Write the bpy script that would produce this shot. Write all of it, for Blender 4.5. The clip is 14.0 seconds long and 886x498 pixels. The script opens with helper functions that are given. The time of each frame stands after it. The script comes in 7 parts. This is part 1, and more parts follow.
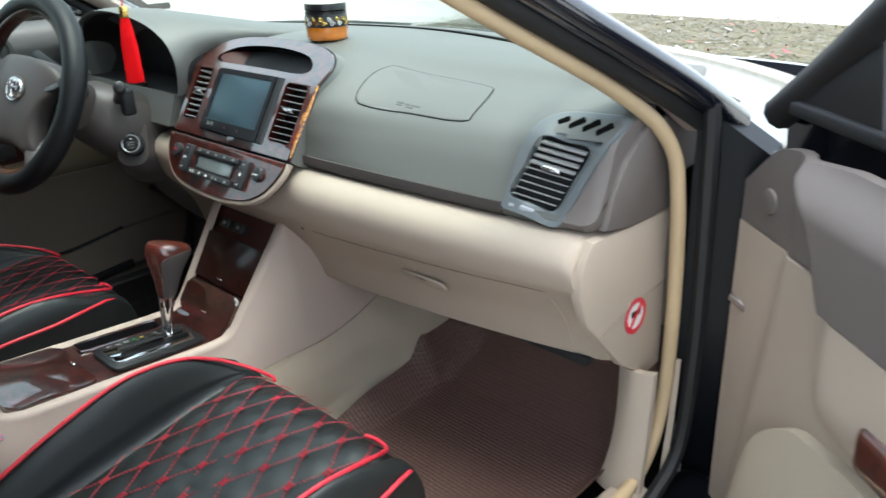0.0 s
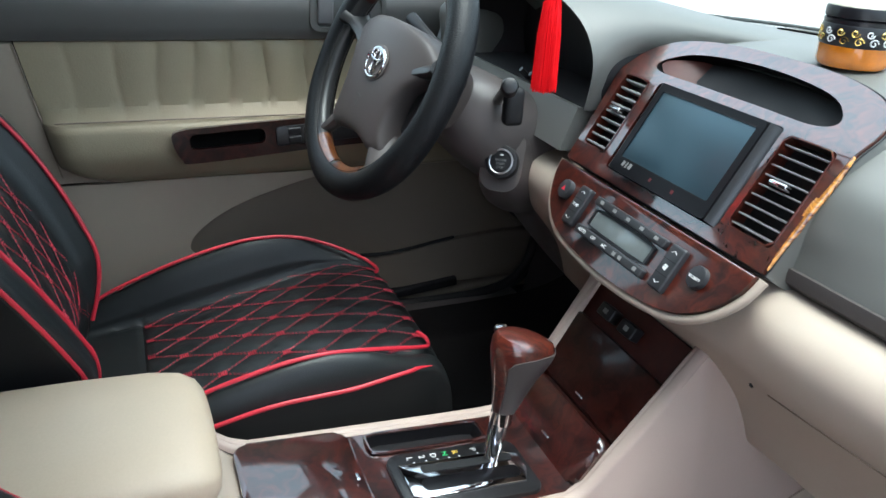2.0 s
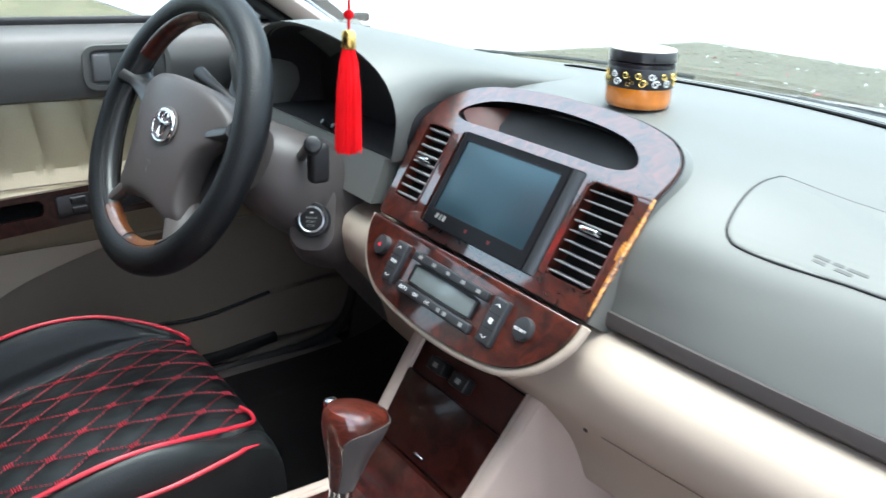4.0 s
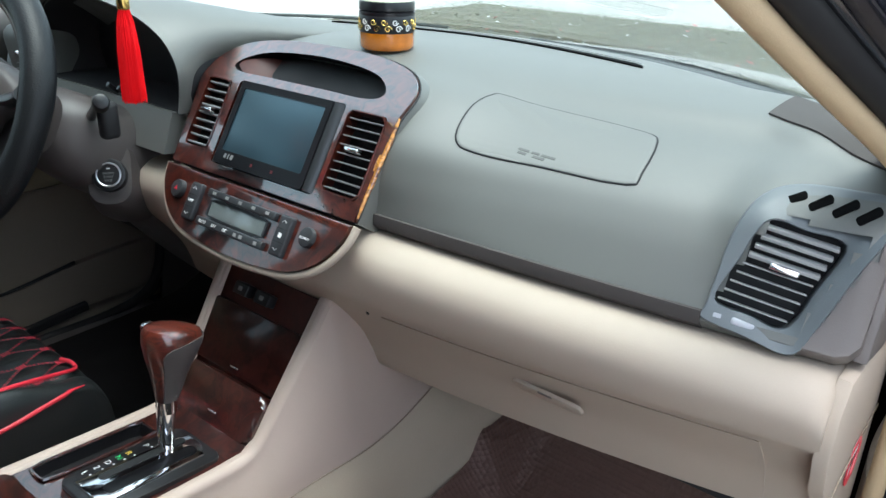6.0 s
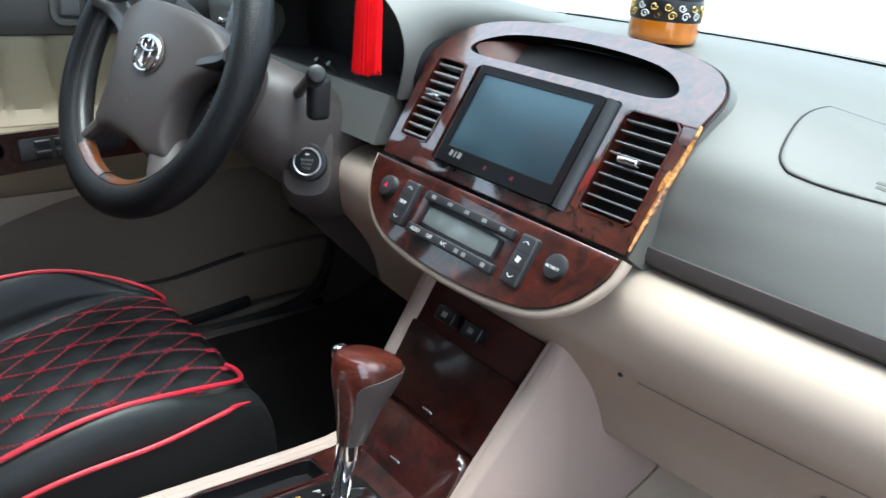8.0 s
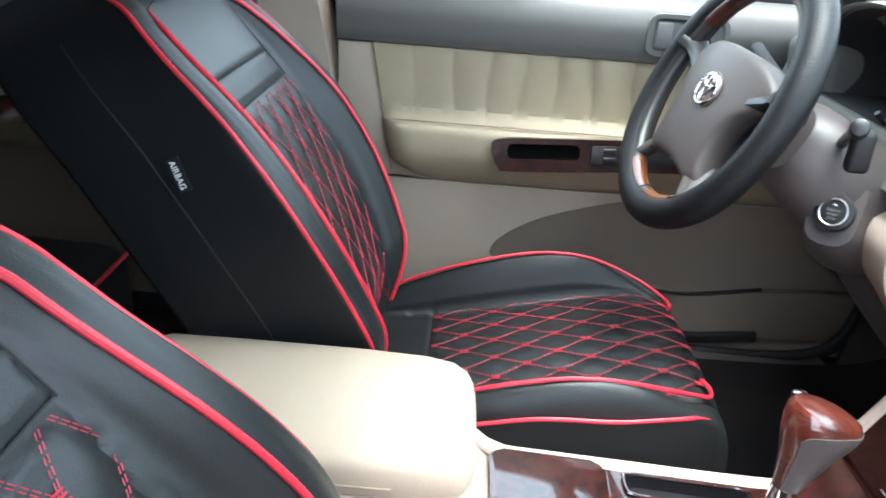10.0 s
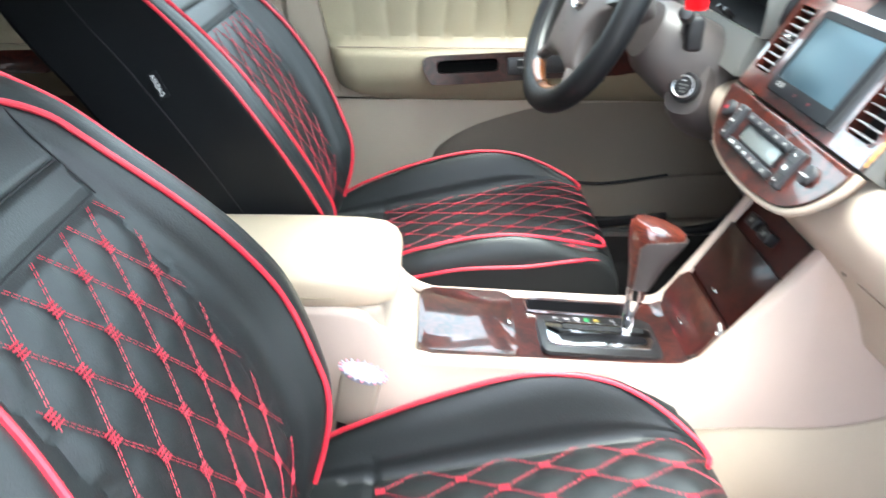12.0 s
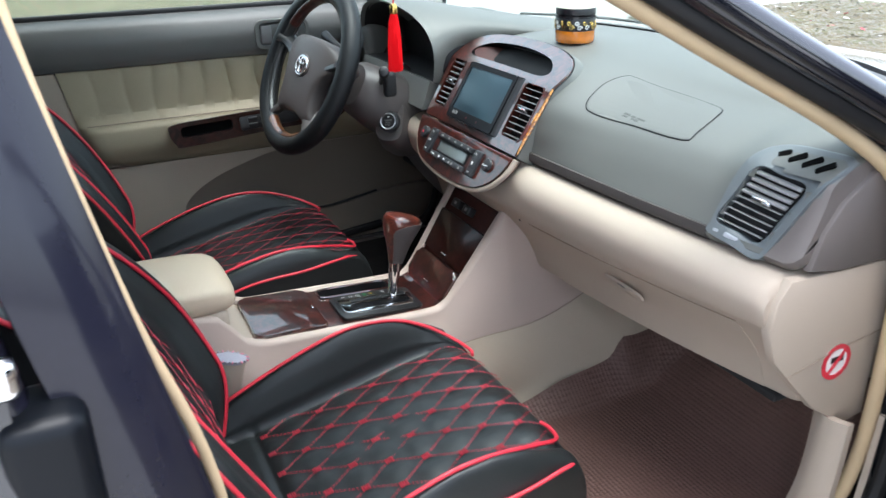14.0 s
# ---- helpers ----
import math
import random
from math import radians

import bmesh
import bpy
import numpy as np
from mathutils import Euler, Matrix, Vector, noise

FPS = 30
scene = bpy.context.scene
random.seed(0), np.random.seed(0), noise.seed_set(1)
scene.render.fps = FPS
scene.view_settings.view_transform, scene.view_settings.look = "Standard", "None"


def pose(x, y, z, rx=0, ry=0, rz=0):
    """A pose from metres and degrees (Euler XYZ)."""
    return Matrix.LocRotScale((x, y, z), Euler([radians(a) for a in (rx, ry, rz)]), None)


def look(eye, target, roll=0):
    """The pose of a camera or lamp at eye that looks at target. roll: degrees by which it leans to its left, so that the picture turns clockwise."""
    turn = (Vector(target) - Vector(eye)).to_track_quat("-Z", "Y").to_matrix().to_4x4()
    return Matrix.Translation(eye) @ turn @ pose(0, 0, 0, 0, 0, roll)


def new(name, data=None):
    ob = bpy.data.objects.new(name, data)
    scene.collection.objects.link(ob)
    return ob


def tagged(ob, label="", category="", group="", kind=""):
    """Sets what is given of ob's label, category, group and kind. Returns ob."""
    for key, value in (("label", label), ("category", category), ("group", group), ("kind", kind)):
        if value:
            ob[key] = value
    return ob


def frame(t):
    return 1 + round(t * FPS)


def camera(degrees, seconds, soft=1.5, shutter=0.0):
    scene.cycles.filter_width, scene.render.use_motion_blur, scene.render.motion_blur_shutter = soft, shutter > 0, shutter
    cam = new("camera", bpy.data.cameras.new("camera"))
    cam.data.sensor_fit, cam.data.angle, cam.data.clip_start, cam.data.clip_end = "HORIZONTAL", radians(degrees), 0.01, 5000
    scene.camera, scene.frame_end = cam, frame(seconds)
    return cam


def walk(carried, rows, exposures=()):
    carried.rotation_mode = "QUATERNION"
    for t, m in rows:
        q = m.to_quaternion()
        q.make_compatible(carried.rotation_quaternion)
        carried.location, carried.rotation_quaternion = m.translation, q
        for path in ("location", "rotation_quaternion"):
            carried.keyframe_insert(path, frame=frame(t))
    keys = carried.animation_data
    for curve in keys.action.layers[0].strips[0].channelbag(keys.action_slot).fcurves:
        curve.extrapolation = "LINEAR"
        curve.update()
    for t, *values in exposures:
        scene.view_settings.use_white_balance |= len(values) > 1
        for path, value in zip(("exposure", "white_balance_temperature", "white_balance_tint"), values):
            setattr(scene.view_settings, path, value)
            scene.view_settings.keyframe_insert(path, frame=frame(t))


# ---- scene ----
cam = camera(58.5, 14.0, shutter=0.2)
PATH = [
    (0, (1.193, -0.758, 1.187), (-0.110, 0.556, 0.428), -2.0),
    (0.5, (1.039, -0.763, 1.178), (-0.420, 0.384, 0.433), -0.4),
    (1, (0.915, -0.703, 1.188), (-0.712, 0.180, 0.431), 0.9),
    (1.5, (0.794, -0.612, 1.172), (-0.906, 0.127, 0.422), 3.6),
    (2, (0.664, -0.590, 1.147), (-1.020, 0.118, 0.332), 3.5),
    (2.5, (0.551, -0.566, 1.144), (-1.099, 0.219, 0.331), 3.9),
    (3, (0.492, -0.561, 1.158), (-1.148, 0.298, 0.402), 3.5),
    (3.5, (0.517, -0.534, 1.157), (-1.089, 0.412, 0.431), 2.7),
    (4, (0.617, -0.568, 1.171), (-0.870, 0.551, 0.438), 2.9),
    (4.2, (0.675, -0.602, 1.185), (-0.745, 0.601, 0.453), 2.5),
    (6.3, (0.773, -0.653, 1.166), (-0.379, 0.788, 0.394), 1.9),
    (6.5, (0.725, -0.606, 1.152), (-0.438, 0.833, 0.392), 2.2),
    (7, (0.616, -0.524, 1.121), (-0.566, 0.898, 0.360), 3.4),
    (7.5, (0.565, -0.564, 1.111), (-0.696, 0.777, 0.330), 4.4),
    (8, (0.547, -0.601, 1.097), (-0.848, 0.620, 0.346), 5.1),
    (8.5, (0.553, -0.617, 1.091), (-0.962, 0.442, 0.327), 5.5),
    (9, (0.574, -0.640, 1.109), (-1.088, 0.157, 0.332), 5.1),
    (9.2, (0.620, -0.634, 1.121), (-1.110, 0.013, 0.353), 5.0),
    (11.3, (0.687, -0.494, 1.127), (-1.004, -1.107, 0.254), 2.8),
    (11.5, (0.717, -0.489, 1.125), (-1.001, -1.006, 0.242), 2.0),
    (12, (0.922, -0.498, 1.131), (-0.868, -0.478, 0.240), 0.7),
    (12.5, (1.071, -0.494, 1.138), (-0.683, -0.166, 0.233), 3.1),
    (13, (1.038, -0.504, 1.145), (-0.716, -0.057, 0.294), 1.5),
    (13.5, (1.096, -0.595, 1.173), (-0.616, 0.061, 0.373), -1.4),
    (14, (1.281, -0.740, 1.246), (-0.371, 0.054, 0.444), -1.0),
]
EXPOSURES = [
    (0.0, 2.10, 6200, 3), (0.5, 2.12, 6150, 3.5), (1.5, 2.22, 6000, 6.5), (2.0, 2.3, 5950, 7), (3.0, 2.9, 5950, 7.5), (4.2, 2.55, 5950, 8),
    (6.5, 2.05, 5950, 4.5), (7.5, 2.2, 5950, 7), (8.5, 2.8, 5950, 8), (9.0, 3.1, 5950, 8),
    (11.3, 3.7, 6100, 10), (11.5, 3.75, 6100, 9.5), (12.0, 3.87, 6250, 7), (12.5, 3.07, 6200, 5.5), (13.0, 2.6, 6150, 6), (14.0, 2.25, 6000, 8),
]
walk(cam, [(t, look(eye, target, roll)) for t, eye, target, roll in PATH], EXPOSURES)

# ---- light ----
world = bpy.data.worlds.new("sky_world")
scene.world = world
world.use_nodes = True
wn, wl = world.node_tree.nodes, world.node_tree.links
sky = wn.new("ShaderNodeTexSky")
sky.sky_type, sky.sun_disc = "NISHITA", False
sky.sun_elevation, sky.sun_rotation, sky.dust_density, sky.air_density = radians(83), radians(60), 3.0, 1.0
grey = wn.new("ShaderNodeHueSaturation")
grey.inputs["Saturation"].default_value = 0.45
wl.new(sky.outputs[0], grey.inputs["Color"])
wl.new(grey.outputs[0], wn["Background"].inputs[0])
wn["Background"].inputs[1].default_value = 0.15

sun = new("sun", bpy.data.lights.new("sun", "SUN"))
sun.data.energy, sun.data.angle, sun.data.color = 0.5, radians(40), (1.0, 0.98, 0.95)
sun.matrix_world = look((0.9, 0.2, 8.0), (0, 0, 0))


# ---- materials ----
def mat(name, base, rough=0.5, metal=0.0, spec=0.5, coat=0.0, grain=0.0, scale=200.0, bump=0.0, vary=0.12, blotch=6.0, rvary=0.1, sheen=0.0):
    """A surface with large blotches, fine grain and relief in metres."""
    m = bpy.data.materials.new(name)
    m.use_nodes = True
    n, l = m.node_tree.nodes, m.node_tree.links
    b = n["Principled BSDF"]
    b.inputs["Metallic"].default_value = metal
    b.inputs["Specular IOR Level"].default_value = spec
    b.inputs["Coat Weight"].default_value = coat
    b.inputs["Coat Roughness"].default_value = 0.06
    b.inputs["Sheen Weight"].default_value = sheen
    tc = n.new("ShaderNodeTexCoord")
    big = n.new("ShaderNodeTexNoise")
    big.inputs["Scale"].default_value, big.inputs["Detail"].default_value = blotch, 4.0
    l.new(tc.outputs["Object"], big.inputs["Vector"])
    fine = n.new("ShaderNodeTexNoise")
    fine.inputs["Scale"].default_value, fine.inputs["Detail"].default_value = scale, 2.0
    l.new(tc.outputs["Object"], fine.inputs["Vector"])
    add = n.new("ShaderNodeMath")
    add.operation = "MULTIPLY_ADD"
    add.inputs[1].default_value = 0.35 if grain == 0 else grain
    l.new(fine.outputs["Fac"], add.inputs[0])
    l.new(big.outputs["Fac"], add.inputs[2])
    ramp = n.new("ShaderNodeMapRange")
    ramp.inputs["From Min"].default_value, ramp.inputs["From Max"].default_value = 0.35, 1.05
    l.new(add.outputs[0], ramp.inputs["Value"])
    mix = n.new("ShaderNodeMix")
    mix.data_type = "RGBA"
    mix.inputs[6].default_value = (*[c * (1 - vary) for c in base], 1)
    mix.inputs[7].default_value = (*[min(1, c * (1 + vary)) for c in base], 1)
    l.new(ramp.outputs[0], mix.inputs[0])
    l.new(mix.outputs[2], b.inputs["Base Color"])
    rr = n.new("ShaderNodeMapRange")
    rr.inputs["To Min"].default_value, rr.inputs["To Max"].default_value = max(0.02, rough - rvary * rough), rough + rvary * rough
    l.new(big.outputs["Fac"], rr.inputs["Value"])
    l.new(rr.outputs[0], b.inputs["Roughness"])
    if bump > 0:
        bp = n.new("ShaderNodeBump")
        bp.inputs["Distance"].default_value, bp.inputs["Strength"].default_value = bump, 0.6
        l.new(fine.outputs["Fac"], bp.inputs["Height"])
        l.new(bp.outputs[0], b.inputs["Normal"])
    return m


def wood_mat(name, dark, light, rough=0.12, scale=38.0, ior=1.75):
    """Glossy lacquered burl."""
    m = bpy.data.materials.new(name)
    m.use_nodes = True
    n, l = m.node_tree.nodes, m.node_tree.links
    b = n["Principled BSDF"]
    tc = n.new("ShaderNodeTexCoord")
    warp = n.new("ShaderNodeTexNoise")
    warp.inputs["Scale"].default_value, warp.inputs["Detail"].default_value = 14.0, 3.0
    l.new(tc.outputs["Object"], warp.inputs["Vector"])
    mixv = n.new("ShaderNodeMix")
    mixv.data_type = "VECTOR"
    mixv.inputs[0].default_value = 0.12
    l.new(tc.outputs["Object"], mixv.inputs[4])
    l.new(warp.outputs["Color"], mixv.inputs[5])
    burl = n.new("ShaderNodeTexNoise")
    burl.inputs["Scale"].default_value, burl.inputs["Detail"].default_value, burl.inputs["Distortion"].default_value = scale, 8.0, 1.6
    l.new(mixv.outputs[1], burl.inputs["Vector"])
    r = n.new("ShaderNodeValToRGB")
    r.color_ramp.elements[0].position, r.color_ramp.elements[0].color = 0.34, (*dark, 1)
    r.color_ramp.elements[1].position, r.color_ramp.elements[1].color = 0.72, (*light, 1)
    l.new(burl.outputs["Fac"], r.inputs[0])
    l.new(r.outputs[0], b.inputs["Base Color"])
    b.inputs["Roughness"].default_value = 0.3
    b.inputs["Coat Weight"].default_value = 1.0
    b.inputs["Coat IOR"].default_value = ior
    b.inputs["Coat Roughness"].default_value = rough * 0.5
    return m


def glass_mat(name, tint, rough=0.0):
    """A thin pane: mostly clear, with a mirror share that grows to the grazing angle."""
    m = bpy.data.materials.new(name)
    m.use_nodes = True
    n, l = m.node_tree.nodes, m.node_tree.links
    n.remove(n["Principled BSDF"])
    t, g, mx, f = n.new("ShaderNodeBsdfTransparent"), n.new("ShaderNodeBsdfGlossy"), n.new("ShaderNodeMixShader"), n.new("ShaderNodeLayerWeight")
    pw, sc = n.new("ShaderNodeMath"), n.new("ShaderNodeMath")
    pw.operation, pw.inputs[1].default_value = "POWER", 5.0
    sc.operation, sc.inputs[1].default_value, sc.inputs[2].default_value = "MULTIPLY_ADD", 0.9, 0.035
    t.inputs[0].default_value = (*tint, 1)
    g.inputs["Roughness"].default_value = rough
    l.new(f.outputs["Facing"], pw.inputs[0])
    l.new(pw.outputs[0], sc.inputs[0])
    l.new(sc.outputs[0], mx.inputs[0])
    l.new(t.outputs[0], mx.inputs[1])
    l.new(g.outputs[0], mx.inputs[2])
    l.new(mx.outputs[0], n["Material Output"].inputs[0])
    return m


PAD = mat("dash_grained_vinyl", (0.100, 0.102, 0.090), 0.58, bump=0.00014, scale=900, vary=0.06, spec=1.0)
# near-black that paints in the shade inside slots and recesses
HOLE = mat("slot_shade_black", (0.004, 0.004, 0.004), 1.0, vary=0.1, spec=0.05)
EMBOSS = mat("embossed_print", (0.075, 0.078, 0.070), 0.6, vary=0.05)
TAUPE_MATT = mat("matt_taupe_plastic", (0.070, 0.062, 0.058), 0.75, vary=0.06, bump=0.0003, scale=800, spec=0.2)
WOOD_SATIN = mat("satin_burl", (0.055, 0.013, 0.009), 0.5, vary=0.35, scale=90, blotch=60, spec=0.35)
TRAY = mat("black_tray_lining", (0.004, 0.0035, 0.0035), 0.5, vary=0.1, spec=0.1)
# black plastic lifted to grey: the windscreen's veiling reflection put into the colour
SCUTTLE = mat("veiled_scuttle_plastic", (0.055, 0.06, 0.057), 0.6, vary=0.25, bump=0.0004, scale=600)
PILLAR_CLOTH = mat("pinkish_cream_pillar_trim", (0.46, 0.375, 0.335), 0.7, vary=0.06, bump=0.0003, scale=800, spec=0.25)
PAD_DARK = mat("dark_taupe_plastic", (0.140, 0.120, 0.110), 0.5, bump=0.0003, scale=800, vary=0.06)
CREAM = mat("cream_plastic", (0.43, 0.358, 0.288), 0.55, bump=0.0001, scale=700, vary=0.06, spec=0.25)
# cream tinted pink: light reflected off the maroon mat is painted in
CREAM_PINK = mat("pink_bounce_cream_plastic", (0.47, 0.375, 0.32), 0.5, bump=0.0001, scale=700, vary=0.06, spec=0.25)
CREAM_LEATHER = mat("cream_leather", (0.57, 0.462, 0.335), 0.42, bump=0.00018, scale=420, vary=0.09, spec=0.4)
BEIGE_DOOR = mat("beige_door_leather", (0.35, 0.30, 0.20), 0.5, bump=0.0006, scale=380, vary=0.1)
DOOR_TOP = mat("dark_grey_door_vinyl", (0.105, 0.105, 0.098), 0.42, bump=0.0004, scale=700, vary=0.08)
BEIGE_PLASTIC = mat("beige_door_plastic", (0.42, 0.355, 0.275), 0.5, bump=0.0003, scale=600, vary=0.06)
# darker copy of the door beige: the hollow's shade put into the colour
BEIGE_SHADED = mat("shaded_beige_door_plastic", (0.215, 0.180, 0.140), 0.55, bump=0.0003, scale=600, vary=0.06)
SEAL = mat("tan_fabric_seal", (0.50, 0.37, 0.22), 0.8, bump=0.0006, scale=900, vary=0.12)
WOOD = wood_mat("red_brown_burl", (0.010, 0.0022, 0.0015), (0.095, 0.017, 0.008), 0.12, 38.0, 1.6)
WOOD_LOW = wood_mat("deep_red_burl", (0.008, 0.0018, 0.0014), (0.066, 0.013, 0.008), 0.08, 38.0, 1.9)
WOOD_STACK = wood_mat("red_brown_burl_gloss", (0.010, 0.0022, 0.0015), (0.095, 0.017, 0.008), 0.10, 38.0, 2.2)
WOOD_STACK.node_tree.nodes["Principled BSDF"].inputs["Specular IOR Level"].default_value = 0.5
WOOD_DOOR = wood_mat("door_burl", (0.012, 0.003, 0.002), (0.080, 0.015, 0.008), 0.25, 38.0, 1.4)
WOOD_KNOB = wood_mat("polished_red_burl", (0.020, 0.004, 0.003), (0.13, 0.024, 0.012), 0.06, 60.0, 1.7)
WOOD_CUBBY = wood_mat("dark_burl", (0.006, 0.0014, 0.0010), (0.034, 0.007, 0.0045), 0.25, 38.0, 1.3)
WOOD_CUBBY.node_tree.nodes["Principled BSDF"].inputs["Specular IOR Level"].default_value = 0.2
# burl brightened to amber, so the sunlit bevel of the trim is painted in
WOOD_SUNLIT = wood_mat("sunlit_edge_burl", (0.07, 0.012, 0.003), (0.95, 0.42, 0.06), 0.2, 75.0)
WOOD_WHEEL = wood_mat("orange_brown_burl", (0.06, 0.017, 0.005), (0.20, 0.07, 0.018), 0.2)
LEATHER = mat("black_leather", (0.0135, 0.0160, 0.0162), 0.40, bump=0.0005, scale=520, vary=0.15, spec=0.42)
LEATHER_SIDE = mat("black_side_leather", (0.008, 0.009, 0.010), 0.55, bump=0.0004, scale=520, vary=0.15, spec=0.25)
RED = mat("red_piping", (0.60, 0.028, 0.05), 0.4, vary=0.1, scale=900, bump=0.0002)
THREAD = mat("red_thread", (0.54, 0.035, 0.062), 0.6, vary=0.18, scale=900)
SILK = mat("red_silk", (0.80, 0.003, 0.008), 0.7, vary=0.15, scale=900, spec=0.15)
GOLD = mat("brass", (0.75, 0.52, 0.16), 0.25, metal=1.0, vary=0.08)
CHROME = mat("chrome", (0.82, 0.82, 0.84), 0.08, metal=1.0, vary=0.04)
SILVER = mat("satin_silver", (0.55, 0.56, 0.58), 0.3, metal=1.0, vary=0.05)
BLACK = mat("black_plastic", (0.012, 0.012, 0.013), 0.35, vary=0.15, bump=0.0002, scale=700)
BLACK_MATT = mat("matt_black_plastic", (0.008, 0.008, 0.009), 0.7, vary=0.15)
BUTTON = mat("charcoal_button", (0.028, 0.029, 0.031), 0.38, vary=0.12, bump=0.0001, scale=900)
GREY_VENT = mat("blue_grey_plastic", (0.135, 0.150, 0.156), 0.42, vary=0.06, bump=0.0002, scale=800)
SLAT = mat("grey_vent_slat", (0.17, 0.17, 0.17), 0.42, vary=0.1)
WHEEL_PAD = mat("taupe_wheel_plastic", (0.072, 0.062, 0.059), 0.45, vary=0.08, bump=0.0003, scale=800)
RIM = mat("black_wheel_leather", (0.008, 0.009, 0.010), 0.46, bump=0.0009, scale=420, vary=0.12, spec=0.32)
RIM_BARE = mat("worn_dark_leather", (0.030, 0.031, 0.031), 0.32, bump=0.0003, scale=500, vary=0.15, spec=0.5)
PAINT = mat("blue_black_car_paint", (0.006, 0.007, 0.012), 0.18, coat=1.0, vary=0.1, spec=0.6)
PAINT.node_tree.nodes["Principled BSDF"].inputs["Coat IOR"].default_value = 1.5
PAINT_IN = mat("black_jamb_paint", (0.003, 0.004, 0.006), 0.38, coat=0.0, vary=0.2, spec=0.2)
FILM = mat("glossy_blue_black_film", (0.010, 0.010, 0.018), 0.22, vary=0.2, spec=0.3, coat=0.25)
RUBBER = mat("black_rubber", (0.008, 0.008, 0.009), 0.6, vary=0.2)
SCREEN = mat("screen_glass", (0.010, 0.024, 0.032), 0.36, vary=0.0, spec=0.5, rvary=0.0)
SCREEN.node_tree.nodes["Principled BSDF"].inputs["IOR"].default_value = 2.1
SCREEN.node_tree.nodes["Principled BSDF"].inputs["Specular Tint"].default_value = (0.62, 0.88, 1.0, 1)
CHEEK = mat("dark_satin_plastic", (0.026, 0.028, 0.030), 0.32, vary=0.1)
DIM_RED = mat("unlit_red_key", (0.10, 0.012, 0.014), 0.4, vary=0.1)
PALE_SLAT = mat("pale_vent_slat", (0.30, 0.30, 0.29), 0.4, vary=0.06)
# tan for thin lines that draw the shadow in seams and panel gaps
GAP = mat("seam_shade_tan", (0.27, 0.22, 0.17), 0.8, vary=0.1)
DISPLAY = mat("grey_liquid_crystal", (0.15, 0.17, 0.165), 0.25, coat=1.0, vary=0.08)
SCREEN_RIM = mat("gloss_black_frame", (0.006, 0.006, 0.007), 0.30, vary=0.1, spec=0.2)
WHITE = mat("white_print", (0.75, 0.75, 0.74), 0.5, vary=0.05)
GREY_PRINT = mat("grey_print", (0.24, 0.24, 0.23), 0.5, vary=0.05)
GREEN = mat("green_print", (0.05, 0.5, 0.15), 0.5)
YELLOW = mat("yellow_print", (0.75, 0.5, 0.08), 0.5)
LIGHT_GREY = mat("pale_grey_plastic", (0.42, 0.43, 0.46), 0.4)
CARPET = mat("beige_carpet", (0.50, 0.42, 0.29), 0.95, bump=0.003, scale=900, vary=0.12)
TUNNEL = mat("beige_felt", (0.47, 0.395, 0.305), 0.9, bump=0.001, scale=700, vary=0.1)
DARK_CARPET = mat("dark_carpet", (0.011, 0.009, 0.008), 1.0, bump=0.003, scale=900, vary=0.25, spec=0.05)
HEADLINER = mat("pale_headliner", (0.55, 0.5, 0.42), 0.9, bump=0.001, scale=900, vary=0.05)
HONEY = mat("orange_gel", (0.62, 0.19, 0.012), 0.10, coat=1.0, vary=0.45, blotch=34, grain=0.1)
LILAC = mat("lilac_grey_crochet", (0.34, 0.33, 0.38), 0.8, vary=0.15, scale=700, bump=0.001)
YARN = mat("pink_yarn", (0.62, 0.22, 0.28), 0.8, vary=0.2, scale=700)
LABEL = mat("black_label", (0.01, 0.01, 0.012), 0.3, vary=0.1)
REDLAMP = bpy.data.materials.new("red_lamp")
REDLAMP.use_nodes = True
REDLAMP.node_tree.nodes["Principled BSDF"].inputs["Base Color"].default_value = (0.3, 0, 0, 1)
REDLAMP.node_tree.nodes["Principled BSDF"].inputs["Emission Color"].default_value = (1, 0.02, 0.04, 1)
REDLAMP.node_tree.nodes["Principled BSDF"].inputs["Emission Strength"].default_value = 1.5
PANE = glass_mat("greenish_windscreen", (0.90, 0.95, 0.92))
PANE_SIDE = glass_mat("side_window", (0.82, 0.87, 0.84))
PANE_DARK = glass_mat("tinted_window", (0.035, 0.038, 0.042))


def mat_floor_rubber():
    m = mat("maroon_rubber_weave", (0.135, 0.074, 0.060), 0.5, vary=0.15, scale=300)
    n, l = m.node_tree.nodes, m.node_tree.links
    tc = n.new("ShaderNodeTexCoord")
    v = n.new("ShaderNodeTexVoronoi")
    v.inputs["Scale"].default_value = 130.0
    v.inputs["Randomness"].default_value = 0.15
    l.new(tc.outputs["Object"], v.inputs["Vector"])
    bp = n.new("ShaderNodeBump")
    bp.inputs["Distance"].default_value, bp.inputs["Strength"].default_value = 0.003, 0.9
    l.new(v.outputs["Distance"], bp.inputs["Height"])
    l.new(bp.outputs[0], n["Principled BSDF"].inputs["Normal"])
    return m


MAT_RUBBER = mat_floor_rubber()
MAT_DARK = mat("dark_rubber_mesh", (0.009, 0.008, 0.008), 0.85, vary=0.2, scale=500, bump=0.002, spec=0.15)


